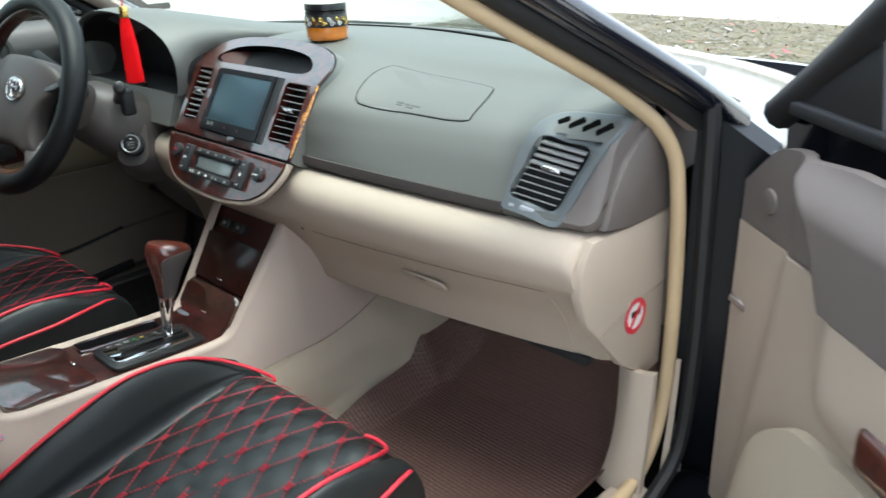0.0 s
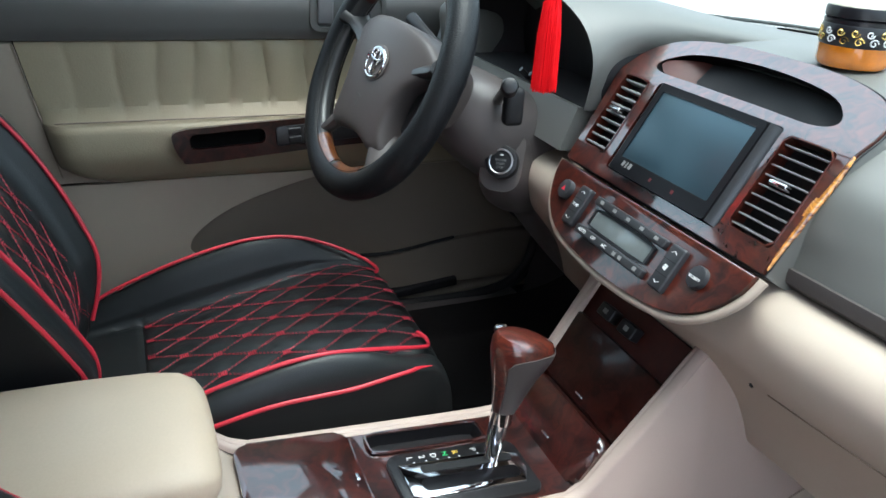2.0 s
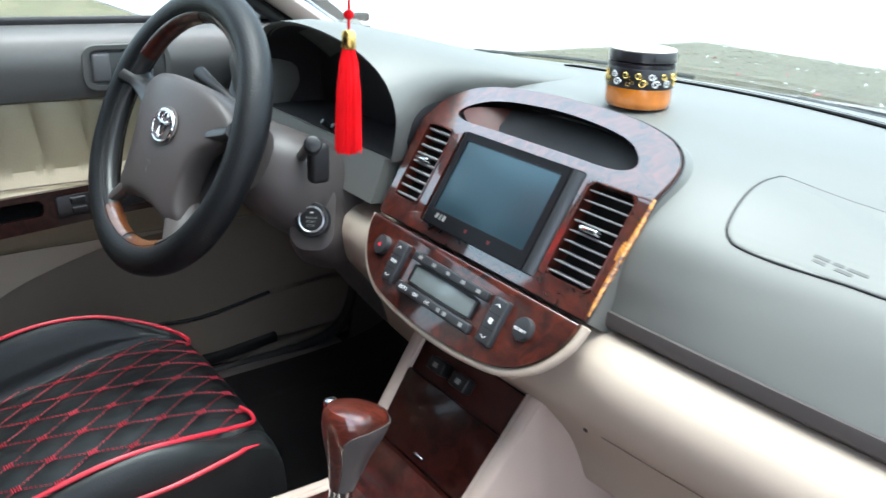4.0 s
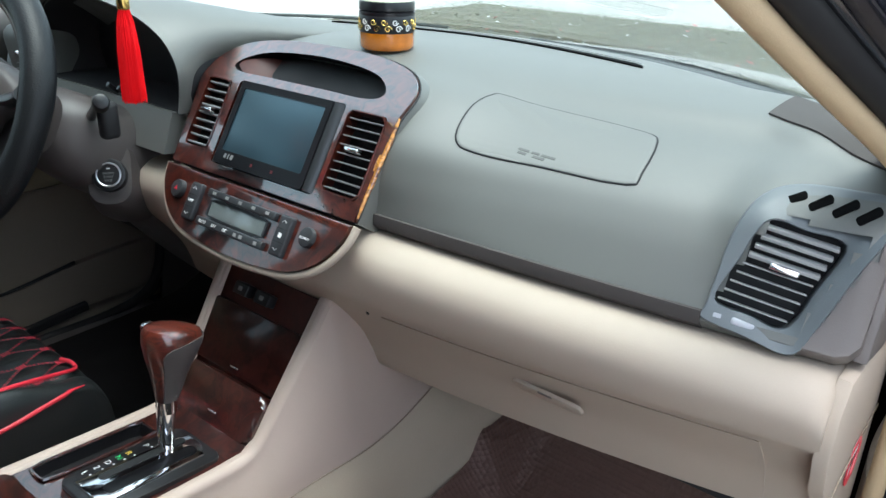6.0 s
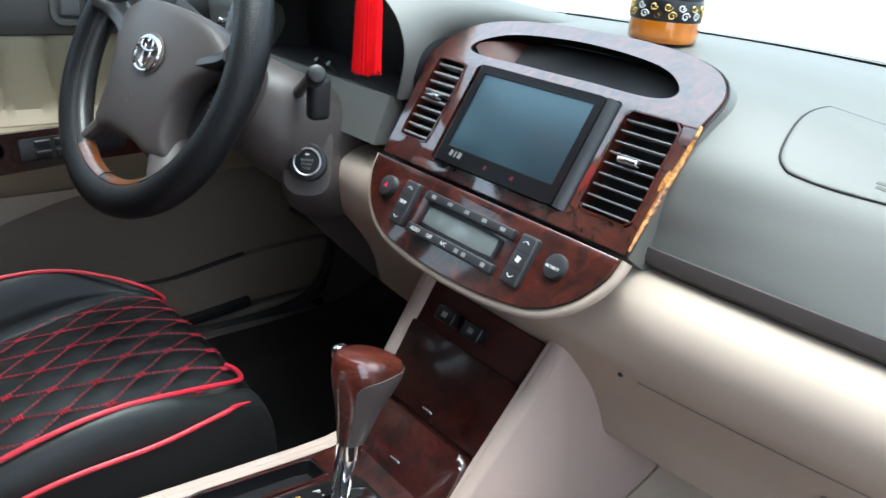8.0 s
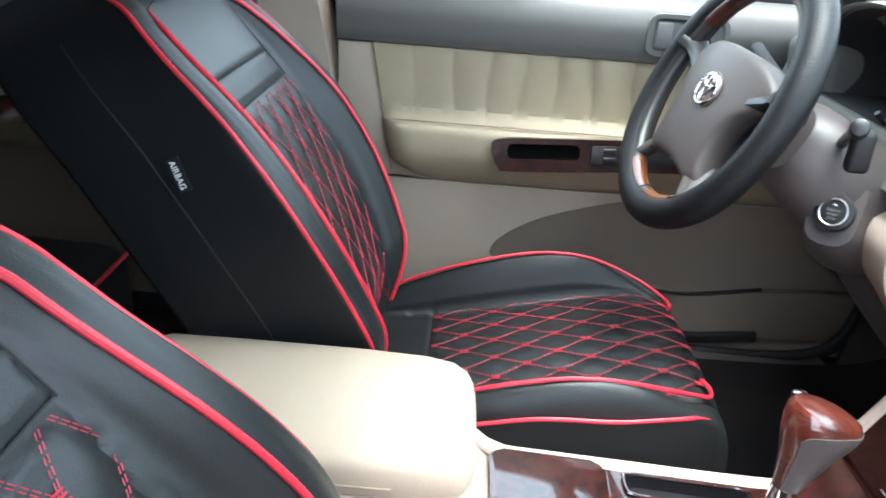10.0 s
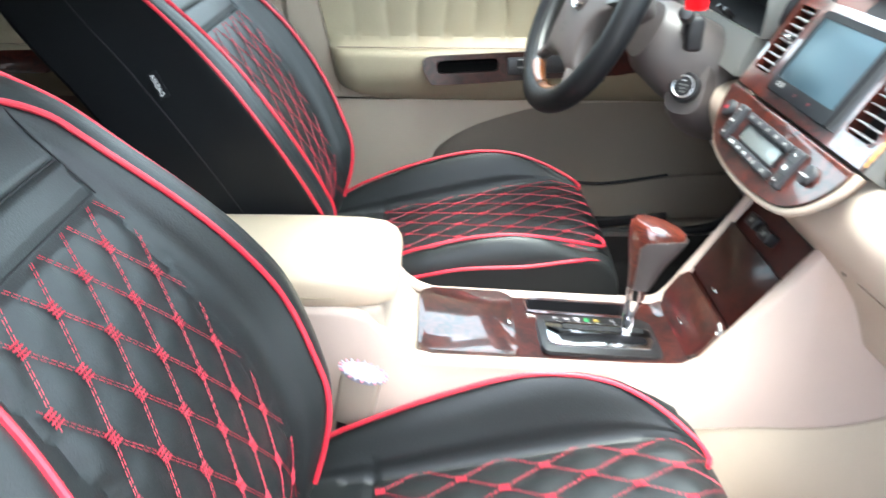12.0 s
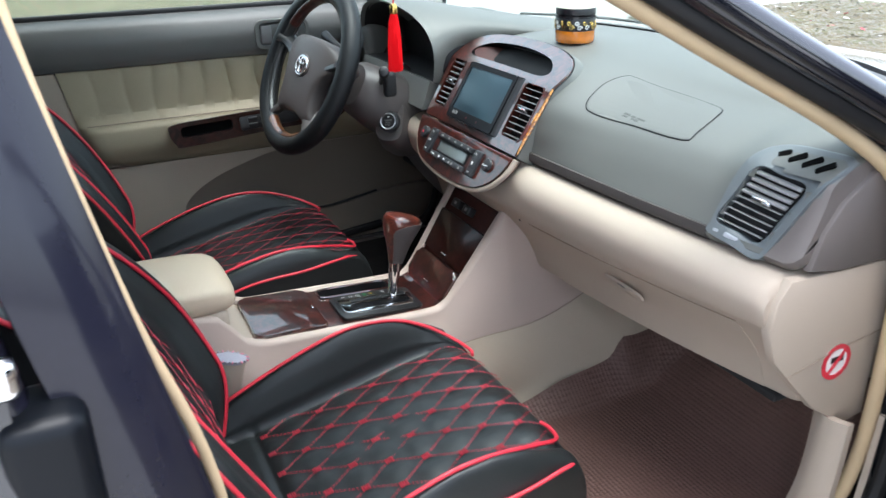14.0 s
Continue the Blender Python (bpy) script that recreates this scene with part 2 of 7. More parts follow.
def grass_mat():
    m = mat("dry_grass_ground", (0.17, 0.14, 0.085), 0.95, vary=0.3, scale=60, blotch=1.2, bump=0.02)
    n, l = m.node_tree.nodes, m.node_tree.links
    b = n["Principled BSDF"]
    old = b.inputs["Base Color"].links[0].from_socket
    tc, ns, r, mx = n.new("ShaderNodeTexCoord"), n.new("ShaderNodeTexNoise"), n.new("ShaderNodeMapRange"), n.new("ShaderNodeMix")
    ns.inputs["Scale"].default_value, ns.inputs["Detail"].default_value = 5.5, 9.0
    l.new(tc.outputs["Object"], ns.inputs["Vector"])
    r.inputs["From Min"].default_value, r.inputs["From Max"].default_value = 0.38, 0.72
    l.new(ns.outputs["Fac"], r.inputs["Value"])
    mx.data_type = "RGBA"
    l.new(r.outputs[0], mx.inputs[0])
    l.new(old, mx.inputs[6])
    mx.inputs[7].default_value = (0.12, 0.125, 0.06, 1)
    l.new(mx.outputs[2], b.inputs["Base Color"])
    return m


GRASS = grass_mat()
CONCRETE = mat("pale_concrete", (0.52, 0.50, 0.47), 0.85, vary=0.12, scale=40, blotch=0.8, bump=0.004)


# ---- mesh helpers ----
def thing(name, at, label, category, group="", kind=""):
    ob = new(name)
    ob.location = at
    ob.empty_display_size = 0.05
    return tagged(ob, label, category, group, kind)


def base_of(ob):
    v = Vector((0, 0, 0))
    while ob:
        v += ob.location
        ob = ob.parent
    return v


def finish(me, material, angle=40):
    me.materials.append(material)
    me.polygons.foreach_set("use_smooth", [True] * len(me.polygons))
    me.set_sharp_from_angle(angle=radians(angle))
    return me


def part(name, bm, material, parent=None, label="", angle=40):
    """Links a bmesh, given in world metres, as one mesh object under a thing or a part."""
    me = bpy.data.meshes.new(name)
    if parent is not None:
        bm.transform(Matrix.Translation(-base_of(parent)))
    bmesh.ops.recalc_face_normals(bm, faces=bm.faces)
    bm.to_mesh(me)
    bm.free()
    finish(me, material, angle)
    ob = new(name, me)
    if parent is not None:
        ob.parent = parent
    if label:
        ob["label"] = label
    return ob


def setting(name, bm, material, label="", angle=40):
    return tagged(part(name, bm, material, None, label, angle), kind="structure")


def box(sx, sy, sz, r=0.0, m=None, seg=3):
    """A box with rounded edges, centred, then moved by m (a pose or a place)."""
    bm = bmesh.new()
    bmesh.ops.create_cube(bm, size=1)
    bmesh.ops.scale(bm, vec=(sx, sy, sz), verts=bm.verts)
    if r > 0:
        bmesh.ops.bevel(bm, geom=bm.edges[:], offset=min(r, 0.49 * min(sx, sy, sz)), segments=seg, profile=0.5, affect="EDGES")
    if m is not None:
        bm.transform(m if isinstance(m, Matrix) else Matrix.Translation(m))
    return bm


def smooth(pts, n=8, closed=False):
    """Points on a curve that glides through pts (Catmull-Rom)."""
    p = [Vector(q) for q in pts]
    out, k = [], len(p)
    for i in range(k if closed else k - 1):
        a, b, c, d = (p[(i + j) % k] if closed else p[min(max(i + j, 0), k - 1)] for j in (-1, 0, 1, 2))
        for s in range(n):
            t = s / n
            out.append(0.5 * (2 * b + (c - a) * t + (2 * a - 5 * b + 4 * c - d) * t * t + (3 * b - a - 3 * c + d) * t ** 3))
    if not closed:
        out.append(p[-1])
    return out


def sheet(rows, close_u=False, caps=False, bm=None):
    """A surface through rows of points; every row has the same count. close_u: the rows are rings."""
    bm = bm or bmesh.new()
    vs = [[bm.verts.new(p) for p in row] for row in rows]
    n = len(rows[0])
    for a, b in zip(vs, vs[1:]):
        for i in range(n if close_u else n - 1):
            j = (i + 1) % n
            bm.faces.new((a[i], a[j], b[j], b[i]))
    if caps:
        bm.faces.new(vs[0])
        bm.faces.new(vs[-1])
    return bm


def slab(rows, depth):
    """The same surface with a thickness: depth is the vector to its back."""
    d = Vector(depth)
    front = [[Vector(p) for p in r] for r in rows]
    back = [[p + d for p in r] for r in front]
    bm = bmesh.new()
    n, k = len(front[0]), len(front)
    f = [[bm.verts.new(p) for p in r] for r in front]
    b = [[bm.verts.new(p) for p in r] for r in back]
    for i in range(k - 1):
        for j in range(n - 1):
            bm.faces.new((f[i][j], f[i][j + 1], f[i + 1][j + 1], f[i + 1][j]))
            bm.faces.new((b[i][j], b[i + 1][j], b[i + 1][j + 1], b[i][j + 1]))
        bm.faces.new((f[i][0], f[i + 1][0], b[i + 1][0], b[i][0]))
        bm.faces.new((f[i][-1], b[i][-1], b[i + 1][-1], f[i + 1][-1]))
    for j in range(n - 1):
        bm.faces.new((f[0][j], b[0][j], b[0][j + 1], f[0][j + 1]))
        bm.faces.new((f[-1][j], f[-1][j + 1], b[-1][j + 1], b[-1][j]))
    return bm


def tube(pts, r, sides=8, closed=False, bm=None, flat=1.0):
    """A round bar along pts; r may be a function of 0..1."""
    p = [Vector(q) for q in pts]
    k = len(p)
    rows = []
    up = None
    for i in range(k):
        a, b = (p[(i - 1) % k], p[(i + 1) % k]) if closed else (p[max(i - 1, 0)], p[min(i + 1, k - 1)])
        d = (b - a).normalized()
        if up is None:
            up = Vector((0, 0, 1)) if abs(d.z) < 0.9 else Vector((0, 1, 0))
        s = d.cross(up).normalized()
        up = s.cross(d).normalized()
        rad = r(i / max(1, k - 1)) if callable(r) else r
        rows.append([p[i] + rad * (math.cos(w) * s + flat * math.sin(w) * up) for w in (2 * math.pi * j / sides for j in range(sides))])
    if closed:
        rows.append(rows[0])
    bm = sheet(rows, close_u=True, caps=not closed, bm=bm)
    if closed:
        bmesh.ops.remove_doubles(bm, verts=bm.verts, dist=1e-6)
    return bm


def prism(outline, depth, m, r=0.0, seg=2):
    """A plate: outline in (u, v), from w = 0 up to depth, its upper rim rounded by r, placed by m."""
    bm = bmesh.new()
    lo = [bm.verts.new((u, v, 0)) for u, v in outline]
    hi = [bm.verts.new((u, v, depth)) for u, v in outline]
    top = bm.faces.new(hi)
    bm.faces.new(lo[::-1])
    k = len(lo)
    for i in range(k):
        bm.faces.new((lo[i], lo[(i + 1) % k], hi[(i + 1) % k], hi[i]))
    if r > 0:
        bmesh.ops.bevel(bm, geom=list(top.edges), offset=r, segments=seg, profile=0.5, affect="EDGES", clamp_overlap=True)
    bm.transform(m)
    return bm


def rrect(w, h, r, n=5, cx=0.0, cy=0.0):
    """The outline of a rectangle with round corners."""
    out = []
    for sx, sy, a0 in ((1, 1, 0), (-1, 1, 90), (-1, -1, 180), (1, -1, 270)):
        for i in range(n + 1):
            a = radians(a0 + 90 * i / n)
            out.append((cx + sx * (w / 2 - r) + r * math.cos(a), cy + sy * (h / 2 - r) + r * math.sin(a)))
    return out


def ring_plate(outer, inner, depth, m, wall=0.0):
    """A frame between two outlines of the same count, with its inner wall going down to -wall."""
    bm = bmesh.new()
    k = len(outer)
    o0 = [bm.verts.new((u, v, 0)) for u, v in outer]
    o1 = [bm.verts.new((u, v, depth)) for u, v in outer]
    i1 = [bm.verts.new((u, v, depth)) for u, v in inner]
    i0 = [bm.verts.new((u, v, -wall)) for u, v in inner]
    for a, b in ((o0, o1), (o1, i1), (i1, i0)):
        for i in range(k):
            j = (i + 1) % k
            bm.faces.new((a[i], a[j], b[j], b[i]))
    bm.transform(m)
    return bm


def resample(outline, k):
    """The same outline with k points, evenly spaced, starting at its angle zero."""
    p = [Vector((u, v)) for u, v in outline]
    c = sum(p, Vector((0, 0))) / len(p)
    out = []
    for i in range(k):
        a = 2 * math.pi * i / k
        d = Vector((math.cos(a), math.sin(a)))
        best = 0.0
        for s, e in zip(p, p[1:] + p[:1]):
            f = e - s
            den = d.x * f.y - d.y * f.x
            if abs(den) < 1e-12:
                continue
            w = s - c
            tt, uu = (w.x * f.y - w.y * f.x) / den, (w.x * d.y - w.y * d.x) / den
            if tt > 0 and -1e-9 <= uu <= 1 + 1e-9:
                best = max(best, tt)
        out.append((c.x + d.x * best, c.y + d.y * best))
    return out


def disc(r, depth, m, n=24, bevel=0.0):
    return prism([(r * math.cos(2 * math.pi * i / n), r * math.sin(2 * math.pi * i / n)) for i in range(n)], depth, m, bevel)


def text(body, size, m, parent, material, name="lettering"):
    cu = bpy.data.curves.new(name, "FONT")
    cu.body, cu.size, cu.extrude = body, size, 0.0002
    cu.align_x, cu.align_y = "CENTER", "CENTER"
    tmp = new(name, cu)
    me = bpy.data.meshes.new_from_object(tmp.evaluated_get(bpy.context.evaluated_depsgraph_get()))
    bpy.data.objects.remove(tmp)
    me.transform(m)
    me.transform(Matrix.Translation(-base_of(parent)))
    me.materials.clear()
    me.materials.append(material)
    ob = new(name, me)
    ob.parent = parent
    return ob


def frame_of(origin, x, z):
    """A pose with its own x along x, and z along z."""
    x, z = Vector(x).normalized(), Vector(z).normalized()
    y = z.cross(x).normalized()
    x = y.cross(z)
    m = Matrix((x, y, z)).transposed().to_4x4()
    m.translation = origin
    return m


def lerp(table, t):
    """Value from a table of (t, value) that glides without overshoot."""
    if t <= table[0][0]:
        return table[0][1]
    n = len(table)
    sl = [(table[i + 1][1] - table[i][1]) / (table[i + 1][0] - table[i][0]) for i in range(n - 1)]
    for i in range(n - 1):
        (a, va), (b, vb) = table[i], table[i + 1]
        if t <= b:
            tang = []
            for k in (i, i + 1):
                if k == 0 or k == n - 1:
                    tang.append(sl[0] if k == 0 else sl[-1])
                elif sl[k - 1] * sl[k] <= 0:
                    tang.append(0.0)
                else:
                    tang.append(2 * sl[k - 1] * sl[k] / (sl[k - 1] + sl[k]))
            h, w = b - a, (t - a) / (b - a)
            return va * (2 * w ** 3 - 3 * w * w + 1) + vb * (3 * w * w - 2 * w ** 3) + h * tang[0] * (w ** 3 - 2 * w * w + w) + h * tang[1] * (w ** 3 - w * w)
    return table[-1][1]


def grille_mat():
    """Cream plastic with the fine ribs of a loudspeaker cover."""
    m = mat("ribbed_cream_grille", (0.50, 0.43, 0.33), 0.5, vary=0.05)
    n, l = m.node_tree.nodes, m.node_tree.links
    tc, w, bp = n.new("ShaderNodeTexCoord"), n.new("ShaderNodeTexWave"), n.new("ShaderNodeBump")
    w.bands_direction = "Z"
    w.inputs["Scale"].default_value = 130.0
    l.new(tc.outputs["Object"], w.inputs["Vector"])
    bp.inputs["Distance"].default_value, bp.inputs["Strength"].default_value = 0.0008, 0.7
    l.new(w.outputs["Fac"], bp.inputs["Height"])
    l.new(bp.outputs[0], n["Principled BSDF"].inputs["Normal"])
    return m


GRILLE = grille_mat()

# ---- ground and surroundings ----
rows = []
for i in range(41):
    x = -60 + 3.0 * i
    rows.append([(x, -60 + 3.0 * j, 0.0) for j in range(41)])
setting("ground", sheet(rows), GRASS, "patchy dry grass and bare soil")
far = bmesh.new()
bmesh.ops.create_circle(far, cap_ends=True, radius=2500, segments=48)
bmesh.ops.translate(far, verts=far.verts, vec=(0, 0, -0.15))
setting("ground_far", far, GRASS, "open ground to the horizon")
# the part under and beside the car is unseen, added to bounce light up
yard = [(-40, 2.6), (-2.2, 2.6), (-2.2, -30), (40, -30), (40, 45), (-40, 45)]
setting("pavement", prism(yard, 0.03, pose(0, 0, 0)), CONCRETE, "pale concrete yard ahead, with an unseen bounce-light part under the car")
setting("verge", prism([(-6.0, 5.1), (4.5, 5.1), (4.5, 8.5), (-6.0, 8.5)], 0.02, pose(0, 0, 0.03)), GRASS, "strip of rough grass across the yard")
bed = thing("flower_bed", (0, 6.0, 0), "low rough flower bed with red and white blooms", "flower bed", kind="stuff")
rnd = random.Random(11)
for nm, mt, count, hgt in (("leaves", mat("bed_leaves", (0.20, 0.19, 0.15), 0.8, vary=0.4), 32000, 0.11), ("red_blooms", RED, 110, 0.16), ("white_blooms", WHITE, 160, 0.16)):
    vs, fs = [], []
    for k in range(count):
        x, y, z = rnd.uniform(-6.0, 4.5), rnd.uniform(5.2, 8.4), rnd.uniform(0.03, hgt)
        r_, a = rnd.uniform(0.010, 0.032) if nm == "leaves" else rnd.uniform(0.02, 0.05), rnd.uniform(0, 6.28)
        i = len(vs)
        dx, dy, dz = r_ * math.cos(a), r_ * math.sin(a), r_ * rnd.uniform(-0.3, 0.8)
        vs += [(x - dx, y - dy, z), (x + dy * 0.5, y - dx * 0.5, z + dz * 0.5), (x + dx, y + dy, z + dz), (x - dy * 0.5, y + dx * 0.5, z + dz * 0.5)]
        fs.append((i, i + 1, i + 2, i + 3))
    me = bpy.data.meshes.new(nm)
    me.from_pydata([(a, b - 6.0, c) for a, b, c in vs], [], fs)
    finish(me, mt)
    ob = new(nm, me)
    ob.parent = bed
    ob["kind"] = "stuff"


# ---- dashboard ----
def dash_dy(x):
    return 0.068 * (x / 0.64) ** 2


def glass_base(x):
    return 0.55 - 0.72 * x * x


def pad_profile(x):
    d, c = dash_dy(x), 0.016 * math.exp(-(x / 0.22) ** 2)
    e = -0.016 * (abs(x) / 0.64) ** 2
    g = min(1.0, max(0.0, (abs(x) - 0.52) / 0.06))
    g = g * g * (3 - 2 * g)
    b = 0.75 * min(1.0, max(0.0, (0.44 - abs(x)) / 0.24))
    b = b * b * (3 - 2 * b)
    r = 0.018 * math.exp(-(abs(x) / 0.245) ** 6)
    pts = [(glass_base(x), 0.962), (glass_base(x) - 0.05, 0.982), (0.30 + 0.2 * d, 0.990 + 0.5 * c), (0.19 + 0.5 * d - 0.018 * g, 0.984 + c + 0.2 * r), (0.13 + d - 0.030 * g - 0.012 * b, 0.968 + c + 0.8 * r), (0.07 + d - 0.034 * g - 0.028 * b, 0.953 + 0.6 * c + 1.3 * r),
           (0.018 + d - 0.026 * g - 0.028 * b - 0.7 * r, 0.930 + 0.7 * r), (-0.012 + d - 0.008 * g - 0.018 * b - 0.7 * r, 0.900), (-0.035 + d - 0.010 * b, 0.868 + 0.5 * e), (-0.047 + d, 0.852 + e), (-0.049 + d, 0.846 + e), (-0.040 + d, 0.836 + e)]
    return pts


def pad_z(x, y):
    p = smooth([(0, a, b) for a, b in pad_profile(x)], 6)
    for a, b in zip(p, p[1:]):
        if b.y <= y <= a.y:
            return a.z + (b.z - a.z) * (a.y - y) / max(1e-6, a.y - b.y)
    return p[-1].z


def cream_profile(x):
    d = dash_dy(x)
    e = -0.016 * (abs(x) / 0.64) ** 2
    k = 0.012 * max(0.0, 1 - (abs(x) / 0.21) ** 6) if abs(x) < 0.21 else 0.0
    return [(-0.046 + d, 0.834 + e), (-0.066 + d + k, 0.830 + e), (-0.084 + d + k, 0.816 + e), (-0.090 + d + k, 0.792 + 0.7 * e), (-0.080 + d, 0.760 + 0.4 * e), (-0.062 + d, 0.735),
            (-0.036 + d, 0.705), (-0.012 + d, 0.672), (0.002 + d, 0.640), (0.012 + d, 0.612), (0.035 + d, 0.600)]


def loft_dash(profile, back, x0, x1, n, end=0.0):
    """Sections of the dashboard from x0 to x1; the end at x1 closes with a rounded edge."""
    rows = []
    xs = [x0 + (x1 - x0) * i / n for i in range(n + 1)]
    for x in xs:
        rows.append([(x, p.y, p.z) for p in smooth([(0, a, b) for a, b in profile(x)], 6)] + [(x, a, b) for a, b in back])
    for dx, s in ((0.010, 0.004), (0.016, 0.012)):
        last = rows[n]
        cy, cz = sum(p[1] for p in last) / len(last), sum(p[2] for p in last) / len(last)
        rows.append([(x1 + dx, y + (cy - y) * s / 0.1, z + (cz - z) * s / 0.1) for _, y, z in last])
    return sheet(rows, close_u=True, caps=True)


dash = thing("dashboard", (0, 0.15, 0.60), "two-tone dashboard, grey-green vinyl above cream plastic, burl centre", "dashboard")
pad_bm = loft_dash(pad_profile, [(0.12, 0.825), (0.30, 0.85), (0.33, 0.93)], -0.66, 0.664, 132)
# dark strip along the foot of the pad, painted as the shade of its overhang
lip_rows = [[(x, dash_dy(x) - 0.0485 - 0.002, 0.857 - 0.016 * (abs(x) / 0.64) ** 2), (x, dash_dy(x) - 0.0515, 0.849 - 0.016 * (abs(x) / 0.64) ** 2), (x, dash_dy(x) - 0.0505, 0.843 - 0.016 * (abs(x) / 0.64) ** 2), (x, dash_dy(x) - 0.041, 0.835 - 0.016 * (abs(x) / 0.64) ** 2)] for x in [0.180 + 0.372 * k / 24 for k in range(25)]]
part("pad_shade_strip", slab(lip_rows, (0, 0.004, 0)), TAUPE_MATT, dash, "dark taupe strip painted as shade under the pad's overhang")
# the side vents go through the pad
VENT = frame_of((0.6035, 0.0375, 0.886), (0.95, 0.28, -0.10), (0.296, -0.884, 0.333)).inverted()
STACK = frame_of((0, 0, 0.95), (1, 0, 0), (0, -0.857, 0.5145)).inverted()
cut = []
for f in pad_bm.faces:
    c = f.calc_center_median()
    q = VENT @ Vector((abs(c.x), c.y, c.z))
    t = STACK @ c
    if abs(q.z) < 0.05 and abs(q.y) < 0.050 and -0.036 < q.x - 0.32 * q.y < 0.044:
        cut.append(f)
    elif abs(t.x) < 0.168 - 1.6 * max(0.0, t.y - 0.028) and -0.118 < t.y < 0.060 and t.z > -0.09:
        cut.append(f)
    elif -0.575 < c.x < -0.192 and -0.03 < c.y < 0.10 and c.z > 0.896:
        cut.append(f)
bmesh.ops.delete(pad_bm, geom=cut, context="FACES")
part("upper_pad", pad_bm, PAD, dash, "grained grey vinyl pad paling towards the windscreen")
part("lower_panel", loft_dash(cream_profile, [(0.28, 0.60), (0.28, 0.80), (0.10, 0.818)], -0.300, 0.660, 52), CREAM, dash, "smooth cream lower panel")
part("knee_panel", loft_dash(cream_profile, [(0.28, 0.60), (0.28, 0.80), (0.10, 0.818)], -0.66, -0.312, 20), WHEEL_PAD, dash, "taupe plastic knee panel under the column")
wrap = loft_dash(lambda x: [(y - 0.0015, z + 0.001) for y, z in pad_profile(x)], [(0.12, 0.826), (0.30, 0.85), (0.33, 0.93)], 0.60, 0.6645, 30)
bmesh.ops.delete(wrap, geom=[f for f in wrap.faces if f.calc_center_median().x < 0.634 + 0.40 * (f.calc_center_median().z - 0.822) or f.calc_center_median().z > 0.945 or f.calc_center_median().y > 0.13], context="FACES")
part("end_wrap", wrap, PAD_DARK, dash, "taupe plastic corner beside the vent")
# dark taupe end of the upper pad, beside the open door
part("end_cap", prism([(0.045, 0.822), (0.10, 0.812), (0.205, 0.812), (0.205, 0.925), (0.18, 0.945), (0.13, 0.938), (0.085, 0.905), (0.06, 0.868)], 0.012,
                      frame_of((0.676, 0, 0), (0, 1, 0), (1, 0, 0)), 0.004), PAD_DARK, dash, "taupe plastic end cap")
lower_cap = part("kick_panel", prism([(0.02, 0.815), (0.21, 0.808), (0.215, 0.56), (0.175, 0.555), (0.105, 0.600), (0.045, 0.665), (0.012, 0.70), (-0.005, 0.745), (0.0, 0.79)], 0.014,
                                     frame_of((0.672, 0, 0), (0, 1, 0), (1, 0, 0)), 0.005), CREAM, dash, "cream side panel by the door opening")
part("seam", tube([(0.687, 0.04, 0.672), (0.6875, 0.12, 0.690), (0.687, 0.21, 0.700)], 0.0008, 6), GAP, lower_cap)

# airbag cover: a raised panel with a groove round it
ab = [(p.x, p.y) for p in smooth([(0.252, 0.0150, 0), (0.240, 0.028, 0), (0.230, 0.070, 0), (0.230, 0.104, 0), (0.242, 0.117, 0), (0.314, 0.1290, 0), (0.412, 0.1310, 0), (0.437, 0.118, 0), (0.448, 0.064, 0), (0.440, 0.048, 0), (0.348, 0.033, 0), (0.272, 0.0165, 0)], 3, closed=True)]
rim_ab = [(a[0] + (b[0] - a[0]) * k / 3, a[1] + (b[1] - a[1]) * k / 3) for a, b in zip(ab, ab[1:] + ab[:1]) for k in range(3)]
cover_rows = []
for s in [1.0, 0.985] + [0.96 - 0.03 * k for k in range(32)]:
    cover_rows.append([(0.342 + (x - 0.342) * s, 0.078 + (y - 0.078) * s, pad_z(0.342 + (x - 0.342) * s, 0.078 + (y - 0.078) * s) + (0.0006 if s == 1 else 0.0016)) for x, y in rim_ab])
cover = part("airbag_cover", sheet(cover_rows, close_u=True, caps=True), PAD, dash)
part("groove", tube([(x, y, pad_z(x, y) + 0.0005) for x, y in rim_ab], 0.0012, 6, closed=True), BLACK_MATT, dash, "dark groove round the airbag cover")
xb, yb = 0.338, 0.041
for row, (o, bars) in enumerate(((0.0, ((0.0, 0.013), (0.016, 0.009), (0.028, 0.016))), (0.0045, ((0.002, 0.010), (0.020, 0.014))))):
    for b0, bw in bars:
        part("print_bar", slab([[(xb - 0.024 + b0 + bw * k / 3, yb + 0.08 * (b0 + bw * k / 3) - o + j * 0.0028, pad_z(xb - 0.024 + b0 + bw * k / 3, yb + 0.08 * (b0 + bw * k / 3) - o + j * 0.0028) + 0.0020) for k in range(4)] for j in range(2)], (0, 0, -0.0008)), EMBOSS, cover, "faint embossed print, not legible")
# demister slot along the windscreen, a flat near-black strip painted as its dark inside
slot = [(x, 0.345 + 0.055 * (0.30 ** 2 - x * x) / 0.30 ** 2) for x in [-0.30 + 0.602 * i / 60 for i in range(61)]]
slot_w = lambda x: 0.018 * min(1.0, 0.25 + (0.302 - x) / 0.02)
part("demister_slot", slab([[(x, y + slot_w(x) * k, pad_z(x, y + slot_w(x) * k) + 0.0022) for x, y in slot] for k in (0.0, 0.33, 0.66, 1.0)], (0, 0, -0.002)), HOLE, dash, "long black demister slot")
